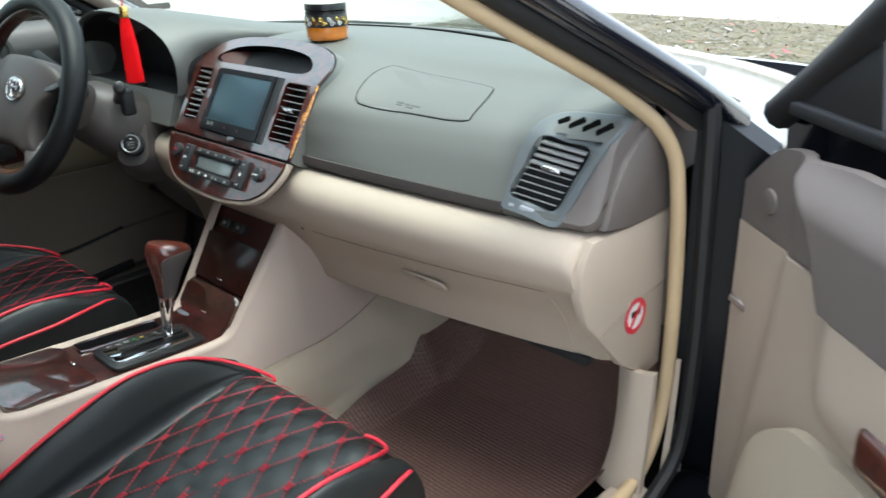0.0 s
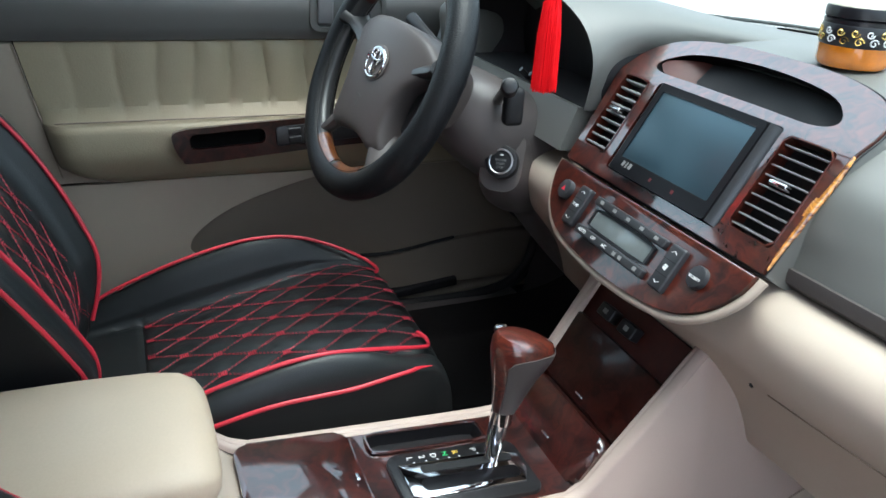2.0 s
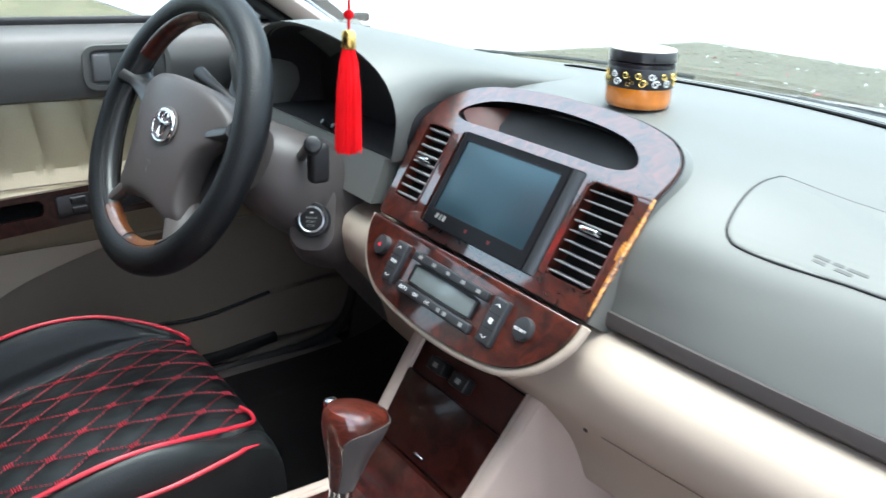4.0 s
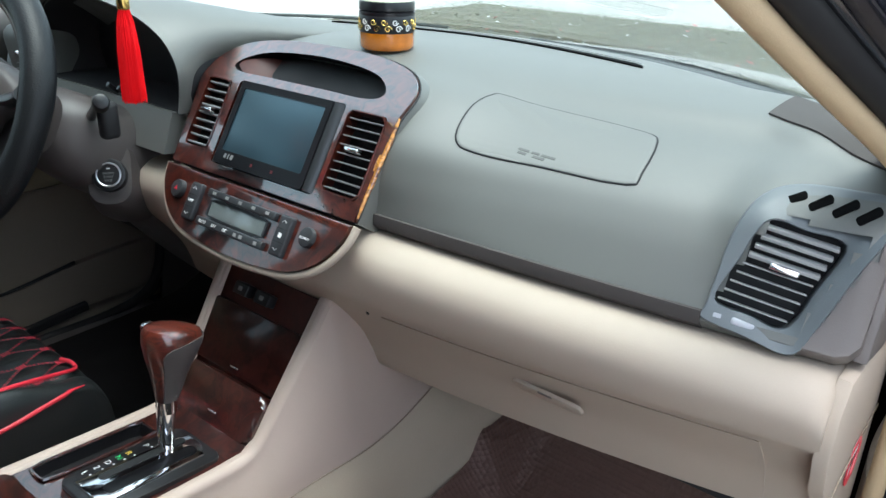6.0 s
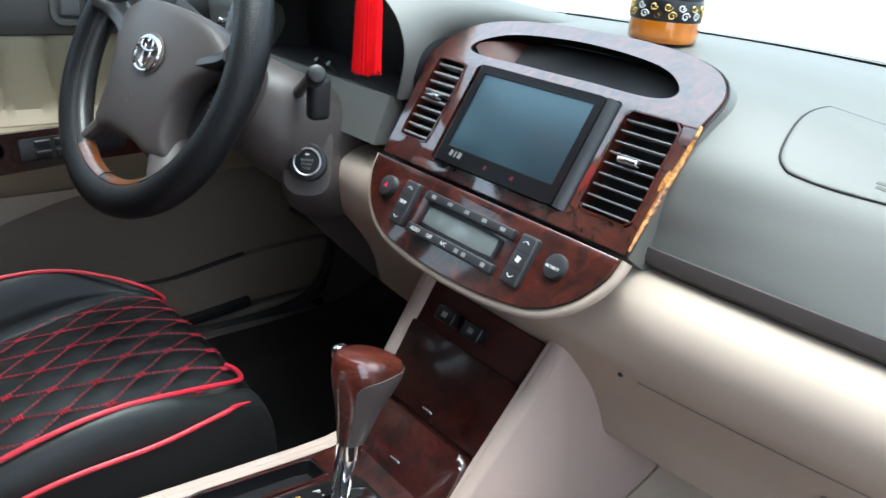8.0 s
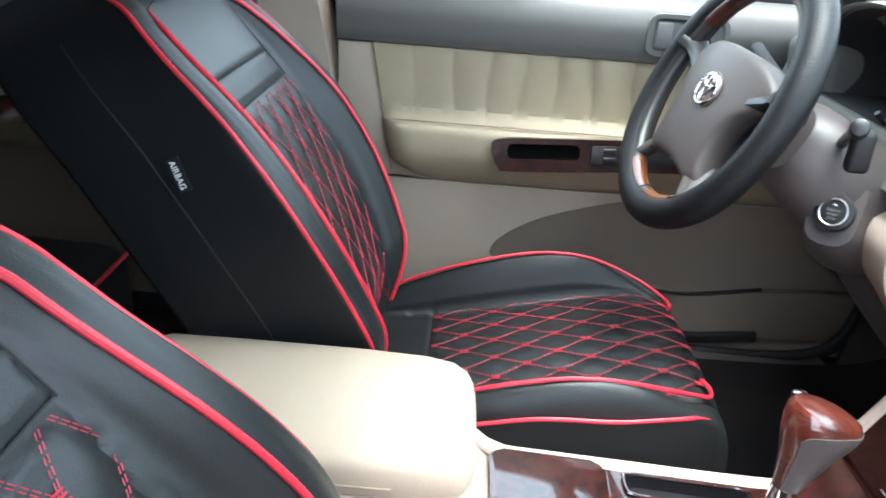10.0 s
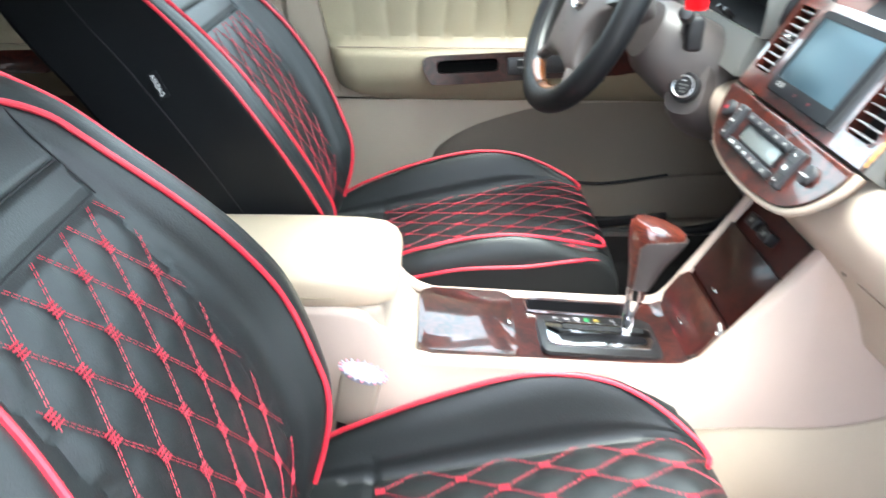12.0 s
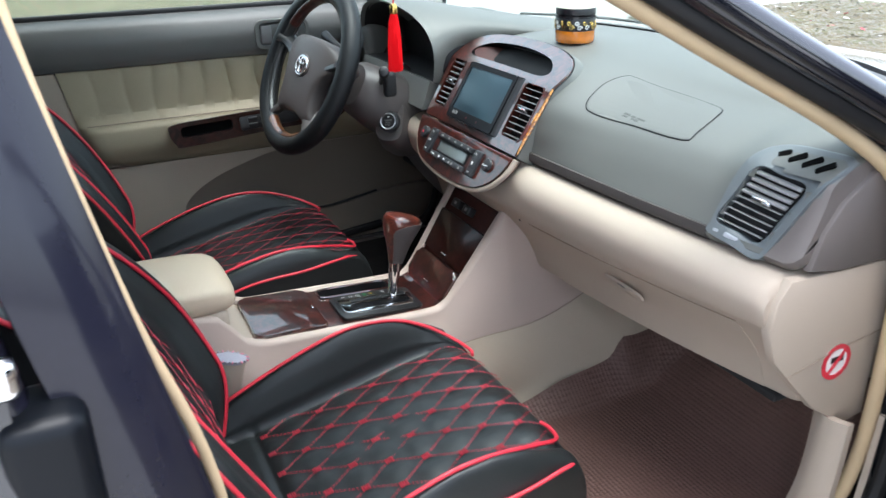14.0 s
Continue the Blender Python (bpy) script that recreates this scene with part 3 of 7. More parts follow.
part("slot_lip", tube([(x, y + slot_w(x) + 0.002, pad_z(x, y + slot_w(x)) + 0.0035) for x, y in slot], 0.0008, 6), PALE_SLAT, dash)
# taupe corner beside the windscreen pillar
corner = [[(x, lerp([(0.514, 0.217), (0.603, 0.172), (0.66, 0.150)], x) * (1 - f) + (glass_base(x) - 0.012) * f) for f in [k / 6 for k in range(7)]] for x in [0.514 + 0.146 * k / 12 for k in range(13)]]
part("corner_trim", slab([[(x, y, pad_z(x, y) + 0.0025) for x, y in r] for r in corner], (0, 0, -0.002)), TAUPE_MATT, dash, "taupe plastic corner beside the windscreen pillar")

# glove box door
glove = part("glove_box", slab([[(x, y - 0.0015, z) for y, z in [(p.y, p.z) for p in smooth([(0, a, b) for a, b in cream_profile(x)[5:10]], 5)]] for x in [0.205 + 0.42 * i / 24 for i in range(25)]], (0, 0.02, 0)), CREAM, dash, "cream glove box door, shut")
gx, gy, gz = 0.405, dash_dy(0.405) - 0.030, 0.692
gm = frame_of((gx, gy - 0.002, gz), (1, 0.05, 0), (0, -0.8, -0.6))
part("handle", prism(rrect(0.088, 0.022, 0.009, 5), 0.004, gm, 0.002), CREAM, glove, "cream pull handle")
part("handle_slot", prism(rrect(0.018, 0.005, 0.002, 4, 0.0, 0.008), 0.002, gm @ pose(0, 0, 0.0030), 0.0005), PAD_DARK, glove)
part("groove", tube([(x, cream_profile(x)[5][0] - 0.003, 0.7365) for x in [0.205 + 0.42 * i / 20 for i in range(21)]], 0.0006, 6), GAP, glove)
part("screw_hole", disc(0.0025, 0.001, frame_of((0.193, -0.0685, 0.742), (1, 0, 0), (0, -0.9, -0.4)), 12), BLACK_MATT, dash)
part("underside", box(1.3, 0.20, 0.012, 0.003, (0, 0.17, 0.606)), BLACK_MATT, dash)

# side vents, let into the ends of the pad
vm = frame_of((0.6035, 0.0375, 0.886), (0.95, 0.28, -0.10), (0.296, -0.884, 0.333))
hole = [(p.x, p.y) for p in smooth([Vector((u, v, 0)) for u, v in ((-0.022, 0.043), (0.012, 0.0425), (0.045, 0.038), (0.033, -0.004), (0.017, -0.046), (-0.015, -0.043), (-0.047, -0.037), (-0.036, 0.004))], 6, closed=True)]
HOLE3 = [vm @ Vector((u, v, 0)) for u, v in hole]
# outer edge of the bezel, from above the slots round to the pad's foot
BEZEL = [(0.676, 0.112, 0.951), (0.632, 0.108, 0.954), (0.592, 0.097, 0.953), (0.571, 0.077, 0.947), (0.561, 0.054, 0.933), (0.555, 0.037, 0.906), (0.554, 0.021, 0.874), (0.553, 0.009, 0.848), (0.551, 0.004, 0.837), (0.594, 0.009, 0.829), (0.632, 0.016, 0.822), (0.645, 0.029, 0.847), (0.662, 0.051, 0.896), (0.676, 0.068, 0.930)]
SLOTS = [((0.586, 0.068, 0.941), (0.603, 0.085, 0.948)), ((0.606, 0.067, 0.939), (0.624, 0.090, 0.949)), ((0.626, 0.068, 0.937), (0.645, 0.093, 0.949)), ((0.646, 0.069, 0.935), (0.664, 0.093, 0.947))]


def side_vent(flip):
    """flip = 1 on the passenger's side, -1 on the driver's."""
    shift = Vector((0, 0, 0)) if flip > 0 else Vector((-0.022, -0.098, 0.047))
    place = lambda p: Vector((flip * p[0], p[1], p[2])) + shift
    m = vm.copy()
    if flip < 0:
        m = frame_of(Vector((-0.6035, 0.0375, 0.886)) + shift, (0.95, -0.28, 0.10), (-0.296, -0.884, 0.333))
    edge = smooth([Vector(p) + Vector((0, -0.002, 0.001)) for p in BEZEL], 4, closed=True)
    c = sum(HOLE3, Vector()) / len(HOLE3)
    nrm = Vector((0.296, -0.884, 0.333))

    def around(ring, k):
        rx = Vector((0.95, 0.28, -0.10)).normalized()
        ry = nrm.cross(rx).normalized()
        ang = [(math.atan2((p - c).dot(ry), (p - c).dot(rx)), p) for p in ring]
        ang.sort(key=lambda q: q[0])
        out = []
        for i in range(k):
            a = -math.pi + 2 * math.pi * i / k
            for (a0, p0), (a1, p1) in zip([(ang[-1][0] - 2 * math.pi, ang[-1][1])] + ang, ang + [(ang[0][0] + 2 * math.pi, ang[0][1])]):
                if a0 <= a <= a1:
                    out.append(p0.lerp(p1, (a - a0) / max(1e-9, a1 - a0)))
                    break
        return out

    ro, ri = around(edge, 72), around(HOLE3, 72)
    rows = [[p + Vector((0, 0.016, -0.004)) for p in ro], ro, [p.lerp(q, 0.06) + nrm * 0.003 for p, q in zip(ro, ri)], [p.lerp(q, 0.5) + nrm * 0.003 for p, q in zip(ro, ri)], [p.lerp(q, 0.95) + nrm * 0.002 for p, q in zip(ro, ri)], ri, [p - nrm * 0.022 for p in ri]]
    v = part("side_vent", sheet([[place(p) for p in r] for r in rows], close_u=True), GREY_VENT, dash, "blue-grey side air vent with black louvres", 50)
    part("recess", prism([(flip * u, w) for u, w in hole], 0.002, m @ pose(0, 0, -0.022)), BLACK_MATT, v)
    for i in range(9):
        f = (i + 0.5) / 9
        part("slat", box(0.062, 0.0014 if i < 5 else 0.0034, 0.008, 0.0005, m @ pose(flip * (-0.0150 + 0.0265 * f), -0.042 + 0.082 * f, -0.003, 4 if i < 5 else 25, 0, flip * -4.5), 2), PALE_SLAT, v)
    part("tab", box(0.026, 0.006, 0.012, 0.002, m @ pose(flip * 0.002, 0.004, 0.004, 0, 0, flip * -5)), CHROME, v, "bright chrome vent tab")
    part("thumb_wheel", box(0.022, 0.008, 0.008, 0.003, m @ pose(flip * -0.018, -0.053, 0.002, 0, 0, flip * -6)), LIGHT_GREY, v)
    for k in (-0.041, 0.008):
        part("mark", box(0.007, 0.004, 0.002, 0, m @ pose(flip * k, -0.051 - (k > 0) * 0.006, 0.0032)), LIGHT_GREY, v)
    # demister slots above the louvres, near-black bars painted as their dark insides
    up = Vector((0.10, -0.55, 0.83)).normalized()
    for a, b in SLOTS:
        a, b = Vector(a), Vector(b)
        part("slot", prism([(u + 0.30 * v, v) for u, v in rrect((b - a).length * 0.78, 0.0088, 0.003, 4)], 0.005, frame_of(place((a + b) / 2 - up * 0.0028), Vector((flip * (b - a).x, (b - a).y, (b - a).z)), (flip * up.x, up.y, up.z))), HOLE, v)
    return v


side_vent(1)
side_vent(-1)
part("vent_shoulder", box(0.115, 0.17, 0.135, 0.022, pose(-0.634, 0.028, 0.925, 8, 0, 12), 4), PAD, dash, "grey vinyl end of the pad round the vent")

# ---- centre stack, on its own sloping plane ----
ST = frame_of((0, 0, 0.95), (1, 0, 0), (0, -0.857, 0.5145)) @ Matrix.Diagonal((0.93, 1, 1, 1))


def lean(v):
    """How far the upper part of the trim falls back."""
    k = max(0.0, v - 0.001)
    return -0.50 * k * k / (k + 0.006)


def bend(bm, m):
    """Leans the upper edge back, then places it."""
    for v in bm.verts:
        v.co.z += lean(v.co.y)
    bm.transform(m)
    return bm


def plate_holes(outline, holes, depth):
    bm = bmesh.new()
    edges = []
    for loop in [outline, *holes]:
        vs = [bm.verts.new((u, v, 0)) for u, v in loop]
        edges += [bm.edges.new((a, b)) for a, b in zip(vs, vs[1:] + vs[:1])]
    bmesh.ops.triangle_fill(bm, edges=edges, use_beauty=True)
    for k in range(14):
        bmesh.ops.bisect_plane(bm, geom=bm.verts[:] + bm.edges[:] + bm.faces[:], plane_co=(0, 0.004 + 0.0055 * k, 0), plane_no=(0, 1, 0))
    got = bmesh.ops.extrude_face_region(bm, geom=bm.faces[:])
    bmesh.ops.translate(bm, verts=[g for g in got["geom"] if isinstance(g, bmesh.types.BMVert)], vec=(0, 0, depth))
    return bm


half = smooth([Vector((u, v, 0)) for u, v in ((0.0, 0.087), (0.06, 0.086), (0.12, 0.080), (0.168, 0.066), (0.194, 0.040), (0.1965, 0.000), (0.192, -0.06), (0.190, -0.121))], 5)
outer = [(p.x, p.y) for p in half] + [(-p.x, p.y) for p in half[::-1][:-1]]
pocket = [(p.x, p.y) for p in smooth([Vector((u, v, 0)) for u, v in ((-0.148, 0.036), (-0.105, 0.059), (0, 0.068), (0.105, 0.059), (0.148, 0.036), (0.132, 0.021), (0.05, 0.0205), (-0.05, 0.0205), (-0.132, 0.021))], 6, closed=True)]
screen_hole = rrect(0.215, 0.116, 0.006, 3, 0.0, -0.050)
vent_r = rrect(0.066, 0.102, 0.006, 3, 0.1495, -0.048)
vent_l = rrect(0.054, 0.100, 0.006, 3, -0.1505, -0.046)
stack = part("centre_trim", bend(plate_holes(outer, [pocket, screen_hole, vent_r, vent_l], 0.012), ST), WOOD_STACK, dash, "glossy red-brown burl centre trim")
part("backing", bend(prism([(u * 0.97, v * 0.97) for u, v in outer], 0.004, pose(0, 0, -0.012)), ST), BLACK_MATT, stack)
# the pad rises to the edge of the trim
skirt = [[ST @ Vector((u * s, -0.02 + (v + 0.02) * s, w + lean(v))) for u, v in outer] for s, w in ((0.995, 0.006), (1.005, 0.006), (1.012, 0.001), (1.017, -0.012), (1.021, -0.045))]
part("trim_surround", sheet(skirt), PAD, dash)
part("trim_gap", tube([ST @ Vector((u * 1.006, -0.02 + (v + 0.02) * 1.006, 0.0068 + lean(v))) for u, v in outer], 0.0012, 6), BLACK_MATT, dash, "dark joint round the burl trim")
# open tray above the screen
tray_rows = [[ST @ Vector((u * s, 0.042 + (v - 0.042) * s, w + lean(v))) for u, v in pocket] for s, w in ((1.0, 0.011), (0.97, -0.010), (0.93, -0.035), (0.5, -0.042), (0.05, -0.042))]
part("tray", sheet(tray_rows, close_u=True), TRAY, stack, "open dark storage tray")
cheek_rows = []
for i in range(13):
    u = -0.146 + 0.085 * i / 12
    lo, hi = 0.0215 + 0.010 * max(0.0, (-0.130 - u) / 0.016), lerp([(-0.148, 0.037), (-0.125, 0.049), (-0.105, 0.058), (-0.06, 0.065)], u)
    cheek_rows.append([ST @ Vector((u, lo + (hi - lo) * k / 6, 0.0095 - 0.056 * (i / 12) ** 1.7 + lean(lo + (hi - lo) * k / 6))) for k in range(7)])
part("tray_cheek", sheet(cheek_rows), WOOD_SATIN, stack, "burl slope at one end of the tray")
# screen unit
unit = part("screen_unit", ring_plate(resample(rrect(0.184, 0.113, 0.004, 4, 0.0, -0.0505), 160), resample(rrect(0.164, 0.087, 0.0015, 4, 0.0, -0.0460), 160), 0.019, ST, 0.0), SCREEN_RIM, dash, "black touch-screen unit, switched off")
for s in (-1, 1):
    rows = [[ST @ Vector((s * (0.0925 + 0.0145 * f), v, 0.017 - 0.013 * f * f)) for v in [0.0065 - 0.113 * k / 8 for k in range(9)]] for f in [j / 5 for j in range(6)]]
    part("cheek", slab(rows, (0, 0.004, -0.002)), BLACK if s < 0 else CHEEK, unit, "black cheek" if s < 0 else "dark grey satin cheek")
part("screen", box(0.166, 0.089, 0.003, 0.0008, ST @ pose(0.0, -0.0460, 0.0165)), SCREEN, unit, "glossy dark screen glass")
for k in (0, 1):
    part("inner_edge", box(0.164, 0.0008, 0.0014, 0, ST @ pose(0, -0.0028 - 0.0864 * k, 0.0186)), BLACK_MATT, unit)
for i, (w_, h_) in enumerate(((0.0045, 0.0062), (0.0022, 0.0070), (0.0052, 0.0064))):
    part("key_mark", box(w_, h_, 0.0004, 0, ST @ pose(-0.070 + 0.0070 * i, -0.0955, 0.0192, 0, 0, -10)), GREY_PRINT, unit)
for i, u in enumerate((-0.012, 0.030)):
    part("lamp", box(0.0042, 0.0042, 0.0004, 0, ST @ pose(u, -0.0975, 0.0192)), DIM_RED, unit)


def centre_vent(cx, w, amber):
    h, cy = (0.102, -0.048) if amber > 0 else (0.100, -0.046)
    v = part("centre_vent", ring_plate(resample(rrect(w, h, 0.006, 4, cx, cy), 40), resample(rrect(w - 0.003, h - 0.003, 0.005, 4, cx, cy), 40), 0.0135, ST, 0.010), WOOD, dash, "centre air vent with grey louvres")
    part("recess", box(w, h, 0.002, 0, ST @ pose(cx, cy, -0.007)), BLACK_MATT, v)
    for i in range(9):
        part("slat", box(w - 0.005, 0.0018 if cx > 0 else 0.0028, 0.013, 0.0006, ST @ pose(cx, cy - 0.044 + 0.0108 * i, 0.004, 9 if cx > 0 else 0), 2), SLAT, v)
    part("tab", box(0.024, 0.0055, 0.010, 0.002, ST @ pose(cx - 0.003, cy + 0.004, 0.0125)), CHROME, v, "bright chrome vent tab")
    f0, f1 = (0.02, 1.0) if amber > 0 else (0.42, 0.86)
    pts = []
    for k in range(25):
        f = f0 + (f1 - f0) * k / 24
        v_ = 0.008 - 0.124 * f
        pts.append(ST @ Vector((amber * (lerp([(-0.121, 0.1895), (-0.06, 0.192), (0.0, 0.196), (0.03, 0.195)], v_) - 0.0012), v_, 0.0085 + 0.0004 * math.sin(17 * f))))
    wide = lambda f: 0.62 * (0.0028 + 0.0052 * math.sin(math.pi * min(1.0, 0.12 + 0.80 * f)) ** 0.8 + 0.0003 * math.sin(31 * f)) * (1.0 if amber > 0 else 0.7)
    # strip along the trim's edge, coloured as if light caught the bevel
    part("sunlit_edge", tube(pts, wide, 10, flat=0.75), WOOD_SUNLIT, v, "marbled burl edge strip, its amber painted as a sunlit bevel")


centre_vent(0.1495, 0.066, 1)
centre_vent(-0.1505, 0.054, -1)

# climate panel: a half-round burl plate with a cream lip
dhalf = [Vector((u, v, 0)) for u, v in ((0.190, -0.126), (0.184, -0.150), (0.160, -0.180), (0.120, -0.201), (0.06, -0.210), (0.0, -0.2125))]
dh = smooth(dhalf, 6)
dout = [(p.x, p.y) for p in dh] + [(-p.x, p.y) for p in dh[::-1][1:]]
clim = part("climate_panel", prism(dout, 0.020, ST @ pose(0, 0, -0.004), 0.004, 3), WOOD, dash, "half-round red-brown burl climate control panel")
part("lip", tube([ST @ Vector((u * 1.025, -0.126 + (v + 0.126) * 1.040, 0.008)) for u, v in dout], 0.0050, 10), CREAM, clim, "cream moulded lip")
part("display", box(0.118, 0.022, 0.003, 0.001, ST @ pose(-0.003, -0.1655, 0.0165)), DISPLAY, clim, "pale grey liquid crystal display")
part("display_frame", ring_plate(resample(rrect(0.124, 0.027, 0.003, 3, -0.003, -0.1655), 40), resample(rrect(0.116, 0.020, 0.002, 3, -0.003, -0.1655), 40), 0.019, ST, 0), BLACK, clim)
bars = [part("button_bar", box(0.142, 0.0105, 0.010, 0.002, ST @ pose(0.0, -0.1465, 0.018)), BUTTON, clim), part("button_bar", box(0.142, 0.0105, 0.010, 0.002, ST @ pose(-0.005, -0.1850, 0.018)), BUTTON, clim)]
for i in range(5):
    part("pictogram", box(0.007, 0.004, 0.0005, 0, ST @ pose(-0.056 + 0.028 * i, -0.146, 0.0232)), GREY_PRINT, clim)
for s, u in (("AUTO", -0.060), ("OFF", -0.034), ("A/C", -0.010)):
    text(s, 0.0058, ST @ pose(u, -0.185, 0.0233), clim, WHITE)
for u in (0.012, 0.024, 0.054):
    part("pictogram", box(0.006, 0.0045, 0.0005, 0, ST @ pose(u, -0.185, 0.0232)), GREY_PRINT, clim)
for u in (-0.098, 0.093):
    b = part("rocker", box(0.023, 0.050, 0.012, 0.003, ST @ pose(u, -0.165, 0.018)), BUTTON, clim)
    for s in (-1, 1):
        part("arrow", tube([ST @ Vector((u - 0.004, -0.165 + s * 0.016, 0.0243)), ST @ Vector((u, -0.165 + s * 0.0185, 0.0243)), ST @ Vector((u + 0.004, -0.165 + s * 0.016, 0.0243))], 0.0004, 5), WHITE, b)
    part("gap", box(0.0225, 0.0006, 0.0006, 0, ST @ pose(u, -0.157, 0.0241)), BLACK_MATT, b)
    part("gap", box(0.0225, 0.0006, 0.0006, 0, ST @ pose(u, -0.173, 0.0241)), BLACK_MATT, b)
    if u < 0:
        text("TEMP", 0.0055, ST @ pose(u, -0.165, 0.0244), b, WHITE)
    else:
        for a in range(4):
            part("fan_blade", disc(0.0016, 0.0004, ST @ pose(u + 0.002 * math.cos(a * 1.571 + 0.6), -0.165 + 0.002 * math.sin(a * 1.571 + 0.6), 0.0241), 10), WHITE, b)
hz = part("hazard_button", disc(0.0120, 0.012, ST @ pose(-0.139, -0.156, 0.012), 28, 0.002), BUTTON, clim, "round charcoal hazard button")
part("triangle", prism([(0.0035, -0.0024), (0, 0.0035), (-0.0035, -0.0024)], 0.0005, ST @ pose(-0.139, -0.156, 0.024)), RED, hz)
sec = part("security_button", disc(0.0120, 0.011, ST @ pose(0.134, -0.156, 0.012), 28, 0.002), BUTTON, clim, "round charcoal button")
text("SECURITY", 0.0040, ST @ pose(0.134, -0.158, 0.0233), sec, WHITE)

# ---- instrument binnacle ----
# opening of the hood, left foot to right foot, and where the hood runs out on the pad
LIP = smooth([(-0.575, -0.045, 0.908), (-0.584, -0.048, 0.945), (-0.575, -0.052, 0.985), (-0.530, -0.060, 1.025), (-0.46, -0.064, 1.044), (-0.38, -0.066, 1.048), (-0.30, -0.064, 1.042), (-0.24, -0.060, 1.029), (-0.198, -0.054, 1.006), (-0.179, -0.050, 0.976), (-0.179, -0.048, 0.945), (-0.190, -0.046, 0.910)], 4)
RUN = smooth([(-0.63, 0.02, 0), (-0.65, 0.10, 0), (-0.65, 0.18, 0), (-0.60, 0.28, 0), (-0.50, 0.38, 0), (-0.36, 0.42, 0), (-0.22, 0.36, 0), (-0.165, 0.25, 0), (-0.180, 0.13, 0), (-0.205, 0.055, 0), (-0.208, 0.022, 0), (-0.206, 0.004, 0)], 4)
mid = Vector((-0.38, -0.05, 0.95))
hood_cols = []
for a, e in zip(LIP, RUN):
    out = Vector((a.x - mid.x, 0, (a.z - mid.z) * 1.6)).normalized()
    low = a.z < 0.925
    e = Vector((e.x, e.y, 0.905 if low else pad_z(e.x, max(e.y, 0.012)) - 0.004))
    w = min(1.0, max(0.0, (e.y - 0.03) / 0.12))
    p1 = a + out * (0.010 + 0.016 * w) + Vector((0, 0.012 + 0.05 * w, 0))
    qx, qy = e.x + (a.x - e.x) * 0.30, e.y + (a.y - e.y) * 0.45
    p2 = Vector((qx, qy, e.z + 0.012 * w + (a.z - e.z) * (0.35 * (1 - w) + 0.12 * w)))
    s0 = a + out * 0.005 + Vector((0, -0.005, 0))
    col_ = [a - out * 0.002 + Vector((0, 0.010, 0)), a, a + out * 0.002 + Vector((0, -0.004, 0)), s0]
    for k in range(1, 17):
        f = k / 16
        col_.append(s0 * (1 - f) ** 3 + 3 * p1 * f * (1 - f) ** 2 + 3 * p2 * f * f * (1 - f) + e * f ** 3)
    hood_cols.append(col_)
part("binnacle_hood", sheet(hood_cols), PAD, dash, "grey vinyl hood over the instruments", 60)
inner = [[(mid.x + (p.x - mid.x) * s, p.y + d, 0.908 + (p.z - 0.908) * s) for p in LIP] for s, d in ((0.995, 0.004), (0.955, 0.05), (0.92, 0.10))]
part("cluster_shroud", sheet(inner), BLACK_MATT, dash)
bm = bmesh.new()
bm.faces.new([bm.verts.new(p) for p in inner[-1]])
cluster = part("instrument_panel", bm, BLACK, dash, "dark instrument panel with a small red light")
part("cluster_floor", slab([[(x, y, 0.9095) for x in (-0.575, -0.4, -0.19)] for y in (-0.044, 0.01, 0.06)], (0, 0, -0.004)), BLACK_MATT, dash)
part("warning_lamp", box(0.005, 0.003, 0.005, 0.001, (-0.232, 0.02, 0.972)), REDLAMP, cluster, "small red warning lamp")
part("ledge", slab([[(x, -0.052 - k * 0.02, 0.908 - 0.055 * k) for x in (-0.575, -0.45, -0.30, -0.24, -0.199)] for k in (-0.01, 0.2, 0.5, 1)], (0, 0.05, -0.004)), PAD, dash)
for x in (-0.36, -0.33):
    part("trip_pin", tube([(x, -0.04, 0.912), (x, -0.055, 0.925)], 0.004, 8), BLACK, dash)

# ---- steering column and wheel ----
col = thing("steering_column", (-0.34, 0.0, 0.75), "taupe steering column shroud with start button and stalks", "steering column")
cd = Vector((0, -0.88, 0.475)).normalized()
cm = frame_of((-0.355, -0.02, 0.80), (1, 0, 0), cd)
sh_rows = []
for w, sx, sy, oy in ((-0.02, 0.085, 0.075, 0.0), (0.04, 0.088, 0.075, 0.0), (0.10, 0.085, 0.068, 0.0), (0.150, 0.078, 0.060, 0.005), (0.172, 0.06, 0.045, 0.008)):
    sh_rows.append([cm @ Vector((sx * math.copysign(abs(math.cos(a)) ** 0.75, math.cos(a)), oy + sy * math.copysign(abs(math.sin(a)) ** 0.75, math.sin(a)), w)) for a in [2 * math.pi * k / 36 for k in range(36)]])
part("shroud", sheet(sh_rows, close_u=True, caps=True), WHEEL_PAD, col)
bmx = frame_of((-0.270, -0.117, 0.817), (0.64, 0.77, 0), (0.66, -0.64, 0.39))
pod = sheet([[bmx @ Vector((u * s - 0.002, v * s + 0.004, w)) for u, v in resample(rrect(0.066, 0.098, 0.026, 5), 40)] for s, w in ((1.35, -0.11), (1.28, -0.06), (1.12, -0.030), (1.0, -0.014), (0.90, -0.006), (0.1, -0.005))], close_u=True, caps=True)
part("button_pod", pod, WHEEL_PAD, col)
btn = part("start_button", disc(0.0235, 0.012, bmx @ pose(0, 0, -0.004), 32, 0.003), BLACK, col, "round black start button with a metal ring")
